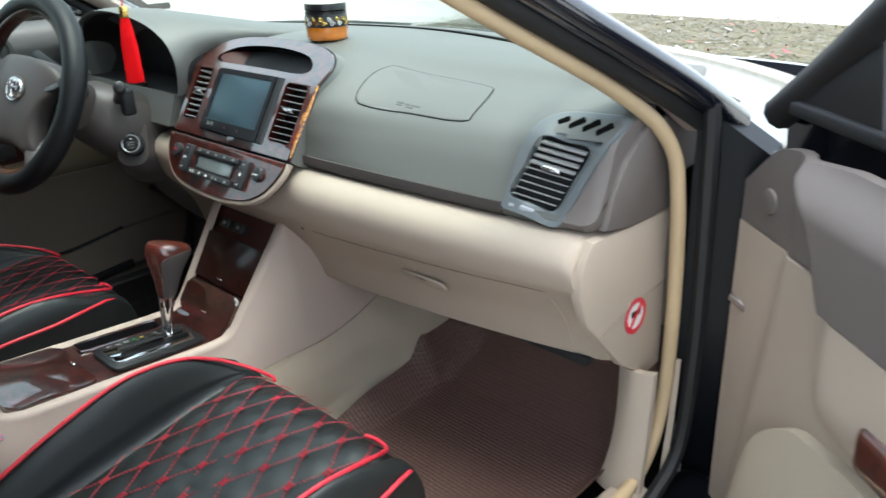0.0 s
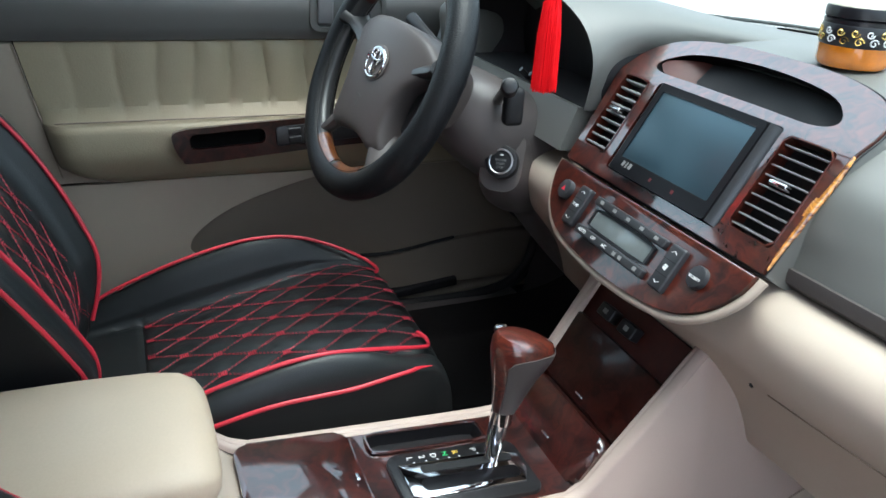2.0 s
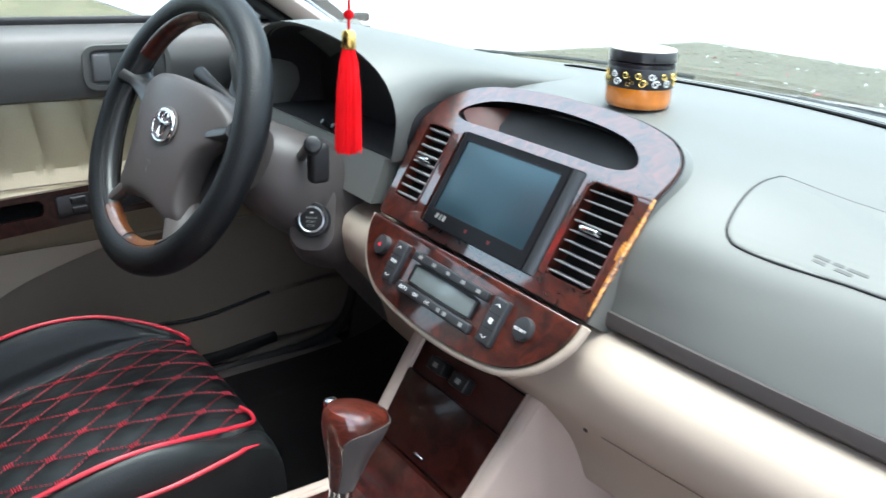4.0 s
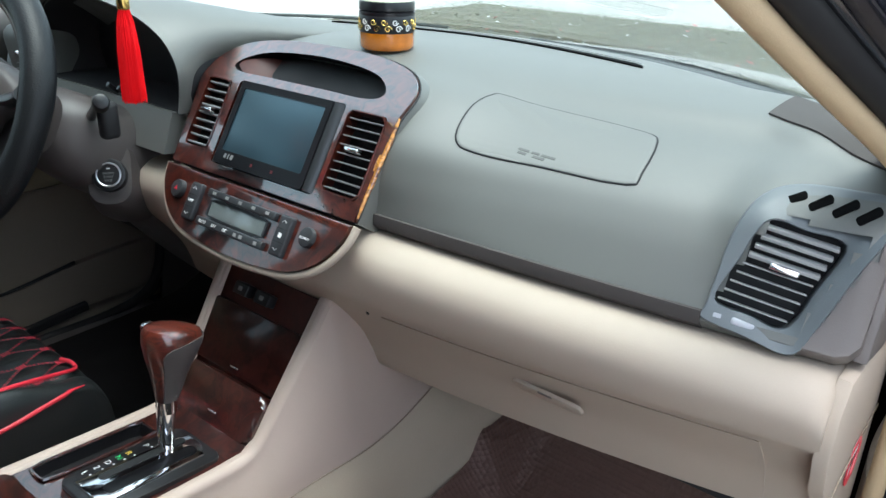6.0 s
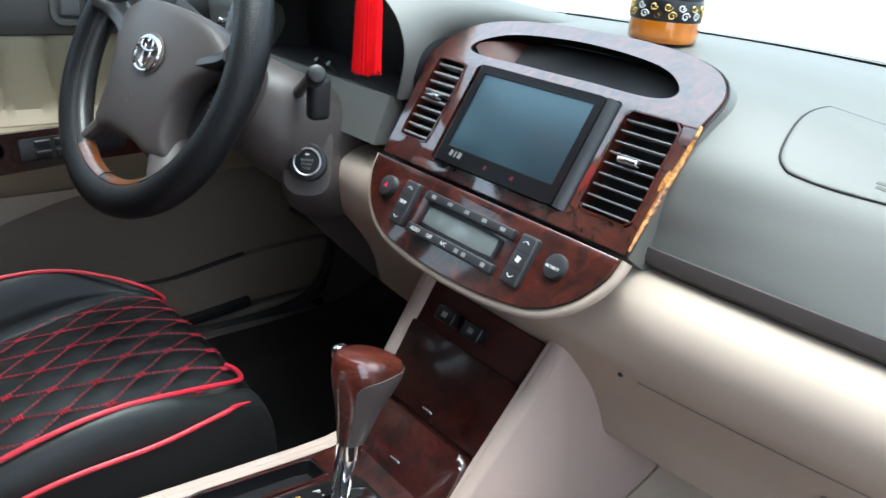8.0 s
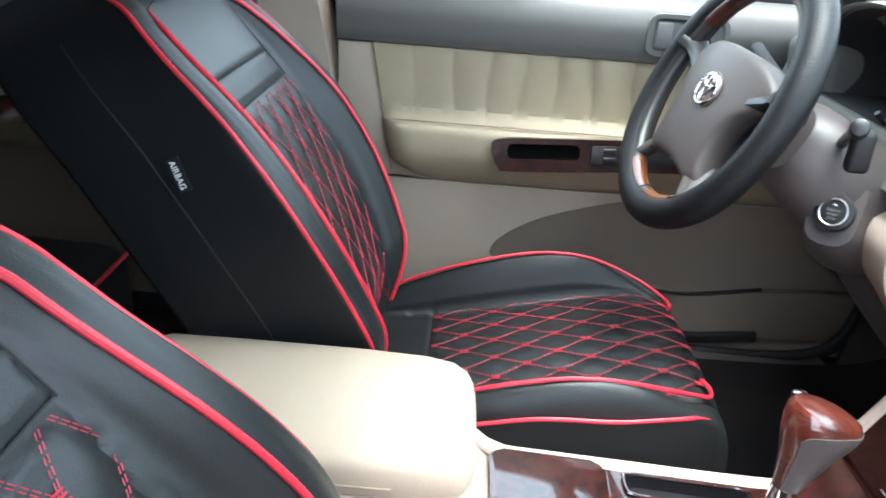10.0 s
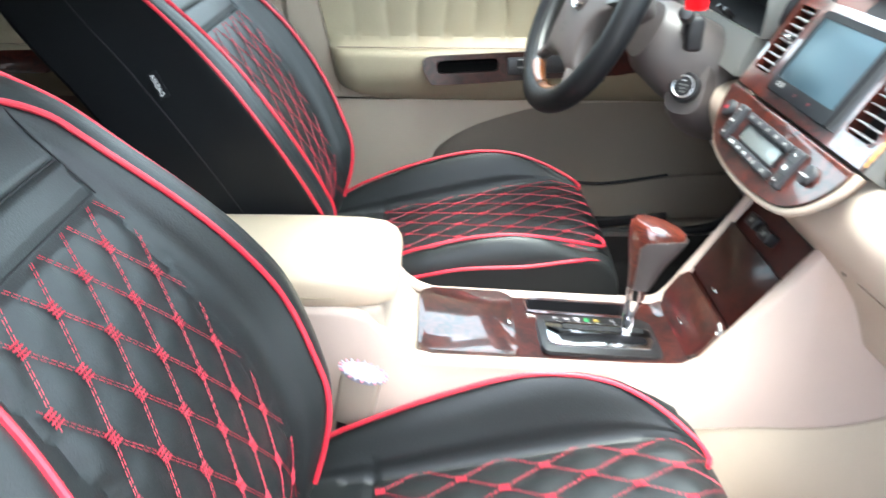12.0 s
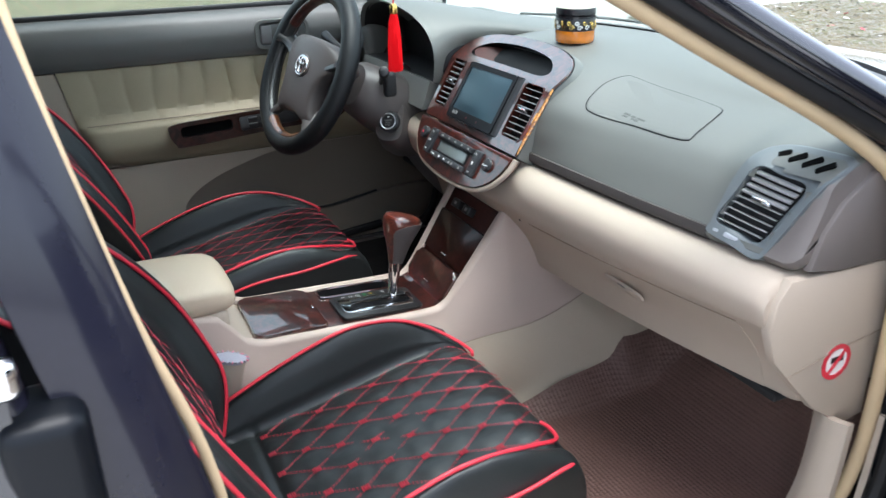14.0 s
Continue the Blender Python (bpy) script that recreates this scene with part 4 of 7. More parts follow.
part("ring", tube([bmx @ Vector((0.0165 * math.cos(a), 0.0165 * math.sin(a), 0.0085)) for a in [2 * math.pi * k / 28 for k in range(28)]], 0.0014, 6, closed=True), SILVER, btn)
for k, s in enumerate(("ENGINE", "START", "STOP")):
    text(s, 0.0045, bmx @ pose(0, 0.002 - 0.0052 * k, 0.0083), btn, GREY_PRINT)
part("lamp", box(0.005, 0.002, 0.0006, 0, bmx @ pose(0, 0.009, 0.0082)), WHITE, btn)
stalk = part("wiper_stalk", tube([(-0.285, -0.125, 0.90), (-0.235, -0.14, 0.925), (-0.205, -0.150, 0.934), (-0.192, -0.155, 0.940)], lambda f: 0.0068, 14), BLACK, col, "black control stalk with a knob")
part("knob", disc(0.0108, 0.022, frame_of((-0.205, -0.150, 0.934), (0, 0, 1), (0.8, -0.35, 0.4)), 20, 0.005), BLACK, stalk)
part("stalk_boot", box(0.020, 0.026, 0.050, 0.007, (-0.232, -0.128, 0.905)), BLACK_MATT, col)
part("light_stalk", tube([(-0.44, -0.14, 0.93), (-0.50, -0.155, 0.955), (-0.54, -0.16, 0.968)], lambda f: 0.008 + 0.003 * f, 12), BLACK, col, "black control stalk")

WC, TILT_W, YAW_W = Vector((-0.385, -0.255, 0.925)), radians(24.4), radians(7.1)
WN = Vector((math.sin(YAW_W), -math.cos(TILT_W) * math.cos(YAW_W), math.sin(TILT_W))).normalized()
wm = frame_of(WC, (1, 0, 0), WN)
wheel = thing("steering_wheel", WC, "black leather-covered steering wheel with burl inserts and taupe centre", "steering wheel")
RW = 0.1690


def rim_pt(a, r=RW, w=0.0):
    return wm @ Vector((r * math.sin(a), r * math.cos(a), w))


part("rim", tube([rim_pt(2 * math.pi * k / 120) for k in range(120)], lambda f: 0.0205 + 0.0006 * math.sin(40 * f), 20, closed=True), RIM, wheel, "thick black grained leather rim cover")
part("rim_seam", tube([rim_pt(2 * math.pi * k / 120, RW - 0.0168, 0.0118) for k in range(120)], 0.0010, 6, closed=True), BLACK_MATT, wheel)
# bare inner side of the rim: leather, and burl above and below
part("inner_rim", tube([rim_pt(2 * math.pi * k / 96, RW - 0.0125) for k in range(96)], 0.0125, 14, closed=True), RIM_BARE, wheel, "worn smooth inner side of the rim")
for a0, a1, mt in ((-60, -8, WOOD_DOOR), (8, 60, WOOD_DOOR), (-178, -150, WOOD_WHEEL), (150, 178, WOOD_WHEEL)):
    part("burl_insert", tube([rim_pt(radians(a0 + (a1 - a0) * k / 14), RW - 0.0130) for k in range(15)], 0.0134, 14), mt, wheel, "brown burl insert on the rim's inner side")
# padded centre: broad above, drawn in at the waist, spreading into the lower spokes
hub = smooth([Vector((u, v, 0)) for u, v in ((0, 0.068), (0.055, 0.066), (0.096, 0.056), (0.122, 0.036), (0.112, 0.016), (0.088, -0.008), (0.076, -0.040), (0.078, -0.072), (0.086, -0.098), (0.064, -0.106), (0.034, -0.097), (0, -0.095),
                                         (-0.034, -0.097), (-0.064, -0.106), (-0.086, -0.098), (-0.078, -0.072), (-0.076, -0.040), (-0.088, -0.008), (-0.112, 0.016), (-0.122, 0.036), (-0.096, 0.056), (-0.055, 0.066))], 4, closed=True)


def hub_w(u, v, s):
    """Height of the padded centre: highest at its middle, falling to the spokes."""
    return 0.020 - 1.5 * u * u - 0.9 * (v + 0.01) ** 2


hub_rows = [[wm @ Vector((p.x * s, (p.y + 0.01) * s - 0.01, hub_w(p.x * s, (p.y + 0.01) * s - 0.01, s) + d)) for p in hub] for s, d in ((0.93, -0.060), (1.0, -0.040), (1.006, -0.024), (1.0, -0.012), (0.975, -0.004), (0.93, -0.0008), (0.86, 0.0), (0.72, 0.0), (0.55, 0.0), (0.36, 0.0), (0.18, 0.0), (0.05, 0.0))]
part("hub", sheet(hub_rows, close_u=True, caps=True), WHEEL_PAD, wheel, "taupe plastic airbag centre", 55)
for s in (-1, 1):
    part("spoke", tube([wm @ Vector((s * 0.085, 0.022, -0.016)), wm @ Vector((s * 0.118, 0.032, -0.012)), wm @ Vector((s * 0.142, 0.040, -0.006)), wm @ Vector((s * 0.158, 0.044, 0))], lambda f: 0.026 - 0.008 * math.sin(3.1 * f), 14, flat=0.55), RIM_BARE, wheel, "dark satin upper spoke")
    part("spoke", tube([wm @ Vector((s * 0.062, -0.078, -0.014)), wm @ Vector((s * 0.078, -0.098, -0.010)), wm @ Vector((s * 0.090, -0.118, -0.005)), wm @ Vector((s * 0.098, -0.134, 0))], lambda f: 0.023 - 0.009 * f, 14, flat=0.55), WHEEL_PAD, wheel, "taupe lower spoke")
    part("spoke_end", box(0.016, 0.005, 0.016, 0.002, wm @ pose(s * 0.094, -0.130, 0.004, 0, 0, s * 35)), SILVER, wheel, "bright spoke end")
    blk = part("switch_block", prism([(s * u, v) for u, v in ((0.082, -0.004), (0.118, 0.012), (0.132, -0.012), (0.128, -0.060), (0.104, -0.074), (0.080, -0.060))][::s], 0.012, wm @ pose(0, 0, -0.030), 0.004), BLACK, wheel, "black inner shell behind the spokes")
    for k in range(6):
        part("rib", box(0.016, 0.0022, 0.003, 0.0006, wm @ pose(s * 0.112, -0.012 - 0.008 * k, -0.0172, 0, 0, s * -8), 1), RIM_BARE, blk)
em = wm @ pose(0.012, 0.004, 0.0185)
emblem = part("emblem", tube([em @ Vector((0.0255 * math.cos(a), 0.0205 * math.sin(a), 0.0028)) for a in [2 * math.pi * k / 40 for k in range(40)]], 0.0020, 8, closed=True), CHROME, wheel, "plain chrome oval emblem")
part("dish", prism([(0.030 * math.cos(2 * math.pi * k / 36), 0.0250 * math.sin(2 * math.pi * k / 36)) for k in range(36)], 0.0012, em), PAD_DARK, emblem)
part("inner_oval", tube([em @ Vector((0.0075 * math.cos(a), 0.0020 + 0.0175 * math.sin(a), 0.0030)) for a in [2 * math.pi * k / 32 for k in range(32)]], 0.0017, 8, closed=True), CHROME, emblem)
part("inner_oval", tube([em @ Vector((0.0185 * math.cos(a), 0.0105 + 0.0075 * math.sin(a), 0.0032)) for a in [2 * math.pi * k / 32 for k in range(32)]], 0.0017, 8, closed=True), CHROME, emblem)
for k in (0, 1):
    part("mark", box(0.014 - 0.008 * k, 0.003 + 0.003 * k, 0.0005, 0, wm @ pose(0.002, -0.046 - 0.010 * k, 0.0188 - 0.0006 * k)), EMBOSS, wheel)

# ---- centre console ----
con = thing("centre_console", (0, -0.35, 0.33), "cream centre console with burl lid, gear gate and lower cubby", "console")


def console_rim(y):
    """Half width and height of the console's upper edge."""
    w = lerp([(-0.90, 0.105), (-0.56, 0.105), (-0.50, 0.095), (-0.17, 0.095)], y) + 0.013 * max(0.0, (y + 0.17) / 0.12)
    z = lerp([(-0.62, 0.645), (-0.585, 0.640), (-0.56, 0.612), (-0.535, 0.580), (-0.505, 0.566)], y) - 0.018 * min(1.0, max(0.0, (y + 0.50) / 0.32))
    k = (y + 0.168) * 1.5
    return w, z + (k + math.sqrt(k * k + 0.0004)) / 2


def side_x(y, z):
    """Half width of the console's side at a height under its middle."""
    w, zr = console_rim(min(y, -0.048))
    f = max(0.0, min(1.0, (y + 0.22) / 0.50))
    bot = 0.135 + 0.045 * f * f * (3 - 2 * f)
    mid, zm = w + 0.008 + 0.45 * (bot - w), 0.40 + (zr - 0.40) * 0.55
    return mid + (bot - mid) * (zm - z) / max(0.01, zm - 0.40)


for s in (1, -1):
    rows = []
    ys = [-0.90 + 0.02 * i for i in range(35)] + [-0.21 + 0.005 * i for i in range(33)] + [-0.04 + 0.02 * i for i in range(20)]
    for y in ys:
        w, z = console_rim(min(y, -0.048))
        f = max(0.0, min(1.0, (y + 0.22) / 0.50))
        bot = 0.135 + 0.045 * f * f * (3 - 2 * f)
        mid = w + 0.008 + 0.45 * (bot - w)
        zf = 0.33 + 0.10 * max(0.0, y)
        rows.append([(s * (w - 0.013), y, z - 0.008), (s * (w - 0.011), y, z - 0.001), (s * (w - 0.004), y, z), (s * (w + 0.003), y, z - 0.005), (s * (w + 0.007), y, z - 0.020), (s * mid, y, 0.40 + (z - 0.40) * 0.55), (s * bot, y, 0.40 + 0.05 * max(0, y)), (s * (bot + 0.008), y, zf)])
    part("side_panel", slab([smooth(r, 4) for r in rows], (-s * 0.006, 0, -0.002)), CREAM_PINK, con, "smooth cream console side, tinted for pink reflected light")
# lower fabric part on the passenger side with its seam
rows = []
for i in range(22):
    f = i / 21
    y = -0.17 + 0.46 * f
    ztop = lerp([(-0.17, 0.482), (-0.148, 0.485), (-0.028, 0.499), (0.113, 0.549), (0.30, 0.625)], y)
    xs = lambda z: min(side_x(y, z) + 0.005, 0.186)
    zb = lerp([(-0.17, 0.345), (-0.065, 0.350), (0.048, 0.378), (0.166, 0.392), (0.214, 0.450), (0.30, 0.50)], y)
    rows.append([(xs(ztop) - 0.009, y, ztop + 0.002), (xs(ztop) - 0.003, y, ztop - 0.006 + 0.004 * math.sin(9 * f)), (xs(0.44) + 0.003 + 0.003 * math.sin(11 * f), y, zb + (ztop - zb) * 0.62), (xs(0.39) + 0.004 + 0.004 * math.sin(7 * f + 1), y, zb + (ztop - zb) * 0.3), (xs(0.36) + 0.006, y, zb), (max(xs(0.36) + 0.006, 0.191), y, min(zb - 0.03, 0.322 + max(0.0, y - 0.1)))])
part("tunnel_carpet", slab([smooth(r, 4) for r in rows], (-0.012, 0, 0)), TUNNEL, con, "beige felt tunnel lining")
part("carpet_seam", tube([(min(side_x(r[1][1], r[1][2]) + 0.0028, 0.185), r[1][1], r[1][2] + 0.004) for r in rows], 0.0008, 6), GAP, con)
con_z = lambda y: console_rim(y)[1]
tilt_c = math.degrees(math.atan2(0.020, 0.30))
# burl floor of the console from the lid to the cubby
for xa, xb_, ya, yb_ in ((-0.036, 0.085, -0.39, -0.17), (-0.085, -0.036, -0.39, -0.369), (-0.085, -0.036, -0.222, -0.17), (-0.085, -0.073, -0.369, -0.222)):
    bits = [[(xa + (xb_ - xa) * k / 3, ya + (yb_ - ya) * i / 8, con_z(ya + (yb_ - ya) * i / 8) - 0.004) for k in range(4)] for i in range(9)]
    part("gate_surround", slab(bits, (0, 0, -0.01)), WOOD_LOW, con, "burl surround of the gear gate")
lid_out = rrect(0.162, 0.132, 0.016, 5)
lid = part("lid", prism(lid_out, 0.012, pose(0, -0.454, 0.5555, -tilt_c), 0.004, 3), WOOD_LOW, con, "glossy burl cubby lid, shut")
part("catch", box(0.012, 0.004, 0.003, 0.001, pose(0.006, -0.397, 0.5665, -tilt_c)), CHROME, lid)
gm = pose(0.0, -0.275, 0.5505, -tilt_c)
gate = part("gear_gate", prism(rrect(0.094, 0.160, 0.014, 5, 0.024, -0.004), 0.006, gm, 0.002), BLACK, con, "black and chrome gear gate with letters")
part("gate_plate", prism([(-0.026, -0.074), (0.026, -0.074), (0.032, -0.062), (0.030, 0.060), (0.010, 0.070), (-0.016, 0.070), (-0.024, 0.05)], 0.005, gm @ pose(0.024, 0, 0.004), 0.002), CHROME, gate, "bright metal plate round the lever slot")
part("slot", prism(rrect(0.012, 0.112, 0.005, 4), 0.0006, gm @ pose(0.012, 0.004, 0.0092)), BLACK_MATT, gate)
part("black_window", prism(rrect(0.020, 0.118, 0.008, 4, 0.037, 0), 0.003, gm @ pose(0, 0, 0.0075), 0.0015), SCREEN_RIM, gate)
for yk, ch, mt in ((0.022, "P", WHITE), (-0.001, "R", YELLOW), (-0.014, "N", GREEN), (-0.028, "D", WHITE), (-0.042, "2", WHITE), (-0.057, "L", WHITE)):
    text(ch, 0.0105, gm @ pose(-0.0125, yk, 0.0064), gate, mt)
    part("tick", box(0.0022, 0.0022, 0.0004, 0, gm @ pose(-0.0045, yk + 0.003, 0.0064)), WHITE, gate)
well_m = pose(-0.0545, -0.2955, con_z(-0.2955) - 0.004, -tilt_c)
well_o = resample(rrect(0.037, 0.146, 0.008, 4), 60)
well = part("side_well", sheet([[well_m @ Vector((u * k, v * k, w)) for u, v in well_o] for k, w in ((1.02, 0.001), (1.0, 0.002), (0.97, 0.0005), (0.95, -0.012), (0.93, -0.016), (0.4, -0.017), (0.02, -0.017))], close_u=True), BLACK, con, "sunk black tray beside the gate")
part("bead", tube([well_m @ Vector((u * 1.01, v * 1.005, 0.0015)) for u, v in well_o], 0.0022, 6, closed=True), WOOD_LOW, well)
# lever
lv = [(0.010, -0.240, 0.548), (0.010, -0.236, 0.585), (0.011, -0.232, 0.615)]
lever = thing("gear_lever", (0.01, -0.24, 0.548), "automatic gear lever, chrome stem, burl and grey knob", "gear lever")
part("stem", tube(smooth(lv, 4), lambda f: 0.0085 + 0.004 * f, 14), CHROME, lever, "chrome stem")
part("collar", tube([(0.011, -0.232, 0.608), (0.011, -0.231, 0.624)], 0.0128, 16), CHROME, lever)
kn = [(0.006, 0.0115, 0.0105), (0.014, 0.0135, 0.0125), (0.030, 0.0170, 0.0155), (0.048, 0.0212, 0.0195), (0.068, 0.0262, 0.0245), (0.083, 0.0292, 0.0270), (0.094, 0.0290, 0.0265), (0.100, 0.0255, 0.0235), (0.1030, 0.018, 0.016), (0.1040, 0.006, 0.005)]


def knob_rows(a0, a1, n, grow=0.0):
    out = []
    for h, rx, ry in kn:
        c = Vector((0.010, -0.231 + 0.20 * h, 0.616 + h * 0.97))
        tip = max(0.0, min(1.0, (h - 0.045) / 0.06))
        out.append([c + Vector(((rx + grow) * math.cos(a), (ry + grow) * math.sin(a) * (1.25 + 0.15 * tip), -0.45 * tip * ry * math.sin(a))) for a in [a0 + (a1 - a0) * k / n for k in range(n + 1)]])
    return out


part("knob", sheet([r[:-1] for r in knob_rows(0, 2 * math.pi, 28)], close_u=True, caps=True), WOOD_KNOB, lever, "red-brown burl knob")
grip_rows = []
for k, col in enumerate(zip(*knob_rows(radians(-40), radians(96), 18, 0.0012))):
    top = 4.3 + 1.5 * min(1.0, k / 8) ** 0.6
    grip_rows.append([col[int(f)].lerp(col[min(int(f) + 1, 9)], f - int(f)) for f in [top * j / 12 for j in range(13)]])
part("grip", slab(grip_rows, (-0.003, 0, 0)), WHEEL_PAD, lever, "grey grip side of the knob")
part("release_button", box(0.014, 0.016, 0.018, 0.005, (-0.016, -0.228, 0.708)), CHROME, lever, "chrome release button")
# cubby doors in front of the lever
f0, f1 = Vector((0, -0.160, 0.549)), Vector((0, -0.050, 0.714))
up_f = (f1 - f0).normalized()
fm = frame_of(f0, (1, 0, 0), Vector((0, -up_f.z, up_f.y)))
L = (f1 - f0).length
rows = [[fm @ Vector(((0.086 + 0.015 * g) * h, L * g, -0.006)) for h in (-1, -0.4, 0.4, 1)] for g in [k / 8 - 0.12 for k in range(10)]]
part("front_panel", slab(rows, (0, 0.012, -0.006)), WOOD_SATIN, con, "dark burl front panel")
lowdoor = part("ashtray_door", prism(rrect(0.164, 0.064, 0.013, 6, 0.0, 0.028), 0.015, fm @ pose(0, 0, -0.003), 0.007, 4), WOOD_LOW, con, "burl ashtray cover, shut")
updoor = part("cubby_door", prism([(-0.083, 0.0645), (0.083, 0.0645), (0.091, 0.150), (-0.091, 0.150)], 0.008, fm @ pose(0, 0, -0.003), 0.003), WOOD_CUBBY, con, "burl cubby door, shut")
part("catch", box(0.016, 0.003, 0.003, 0.001, fm @ pose(0.0, 0.012, 0.0122)), CHROME, lowdoor)
part("catch", box(0.016, 0.003, 0.003, 0.001, fm @ pose(0.0, 0.074, 0.006)), CHROME, updoor)
for u in (-0.042, 0.002):
    sw = part("switch", box(0.028, 0.017, 0.016, 0.002, fm @ pose(u, 0.172, 0.004)), BLACK, con, "small black switch")
    part("mark", box(0.008, 0.006, 0.0004, 0, fm @ pose(u, 0.172, 0.0122)), GREY_PRINT, sw)
part("console_box", box(0.205, 0.36, 0.30, 0.012, (0, -0.74, 0.495)), CREAM, con, "cream bin under the armrest")

rows = [[(x, y, z - 0.006 * (x / 0.09) ** 2) for x in (-0.092, -0.05, 0, 0.05, 0.092)] for y, z in ((-0.515, 0.560), (-0.528, 0.570), (-0.545, 0.590), (-0.560, 0.616), (-0.578, 0.646))]
part("ramp", slab(rows, (0, -0.02, -0.03)), CREAM, con, "cream ramp up to the armrest")

arm = thing("armrest", (0, -0.70, 0.645), "padded cream leather armrest on the console", "armrest")
a_rows = []
for t_, (y, z0, z1, w) in enumerate(((-0.526, 0.652, 0.660, 0.060), (-0.529, 0.646, 0.668, 0.080), (-0.536, 0.640, 0.677, 0.092), (-0.551, 0.637, 0.684, 0.100), (-0.58, 0.635, 0.688, 0.104), (-0.65, 0.635, 0.690, 0.106), (-0.75, 0.635, 0.690, 0.107), (-0.86, 0.635, 0.689, 0.107), (-0.885, 0.638, 0.682, 0.10))):
    ring = []
    for k in range(40):
        a = 2 * math.pi * k / 40
        cx, cz = math.copysign(abs(math.cos(a)) ** 0.42, math.cos(a)), math.copysign(abs(math.sin(a)) ** (0.62 if a < math.pi else 0.42), math.sin(a))
        ring.append((w * cx, y, (z0 + z1) / 2 + (z1 - z0) / 2 * cz - 0.003 * (cz > 0) + 0.007 * (1 - cx * cx) * (cz > 0) + 0.006 * cx * (cz > 0.2)))
    a_rows.append(ring)
part("cushion", sheet(a_rows, close_u=True, caps=True), CREAM_LEATHER, arm)
part("seam", tube([(0.1065, -0.60 - 0.28 * k / 10, 0.658) for k in range(11)], 0.0009, 6), CARPET, arm)
arm.location.y -= 0.016
bk = thing("belt_buckle", (0.168, -0.590, 0.50), "cream seat belt buckle with a grey crocheted cover", "seat belt buckle")
bmm = frame_of((0.165, -0.588, 0.558), (0.25, 1, 0), (0.12, 0.20, 0.97))
part("housing", box(0.047, 0.022, 0.080, 0.005, bmm), BEIGE_PLASTIC, bk)
part("cap", prism([(0.0265 * math.cos(a), 0.0145 * math.sin(a)) for a in [2 * math.pi * k / 24 for k in range(24)]], 0.006, bmm @ pose(0, 0, 0.036), 0.002), LILAC, bk, "lilac-grey oval cover")
for k in range(22):
    a = 2 * math.pi * k / 22
    part("loop", box(0.0028, 0.006, 0.003, 0.001, bmm @ pose(0.0275 * math.cos(a), 0.0155 * math.sin(a), 0.0415, 0, 0, math.degrees(a) + 70), 1), YARN if k % 2 else LILAC, bk)
part("stalk", box(0.036, 0.014, 0.09, 0.004, bmm @ pose(0, 0, -0.075)), BLACK, bk)

# ---- front seats ----
SX = 0.387
CUSHION = smooth([(0, -0.665, 0.470), (0, -0.62, 0.476), (0, -0.55, 0.488), (0, -0.45, 0.510), (0, -0.37, 0.528), (0, -0.28, 0.548), (0, -0.232, 0.554), (0, -0.203, 0.546), (0, -0.184, 0.522), (0, -0.176, 0.485), (0, -0.178, 0.42), (0, -0.19, 0.37)], 12)
BOL = [(-0.665, 0.35), (-0.60, 0.68), (-0.50, 0.95), (-0.41, 1.0), (-0.35, 0.93), (-0.30, 0.72), (-0.255, 0.40), (-0.21, 0.14), (-0.15, 0.05)]
SECT = [(-0.212, -0.2), (-0.219, -0.12), (-0.221, -0.03), (-0.218, 0.032), (-0.21, 0.062), (-0.198, 0.074), (-0.186, 0.060), (-0.175, 0.027), (-0.164, 0), (-0.1, 0.004), (0, 0.008), (0.1, 0.004), (0.164, 0), (0.175, 0.027), (0.186, 0.060), (0.198, 0.074), (0.21, 0.062), (0.218, 0.032), (0.221, -0.03), (0.219, -0.12), (0.212, -0.2)]
U0, V0 = 0.018, 0.1086
BACK_O, BACK_V, BACK_N = Vector((0, -0.582, 0.540)), Vector((0, -0.444, 0.896)).normalized(), Vector((0, 0.896, 0.444)).normalized()
BACK_WIDTH = [(0.0, 0.200), (0.06, 0.222), (0.14, 0.243), (0.20, 0.253), (0.26, 0.250), (0.33, 0.230), (0.39, 0.203), (0.455, 0.176), (0.52, 0.132), (0.56, 0.080)]
BX, BY, BU, BH = 0.049, 0.078, -0.018, 0.028
QX, QY = 0.052, 0.093


def section_at(q, table):
    """Point of a smooth cross-section, q from 0 to 1."""
    k = len(table) - 1
    i = min(int(q * k), k - 1)
    f = q * k - i
    a, b, c, d = (Vector((*table[min(max(i + j, 0), k)], 0)) for j in (-1, 0, 1, 2))
    return 0.5 * (2 * b + (c - a) * f + (2 * a - 5 * b + 4 * c - d) * f * f + (3 * b - a - 3 * c + d) * f ** 3)


def quilt(u, v, px, py):
    """Height of a diamond cushion, 0 on the stitch lines."""
    a, b = (u / px + v / py) % 1.0, (u / px - v / py) % 1.0
    return (math.sin(math.pi * a) * math.sin(math.pi * b)) ** 0.75


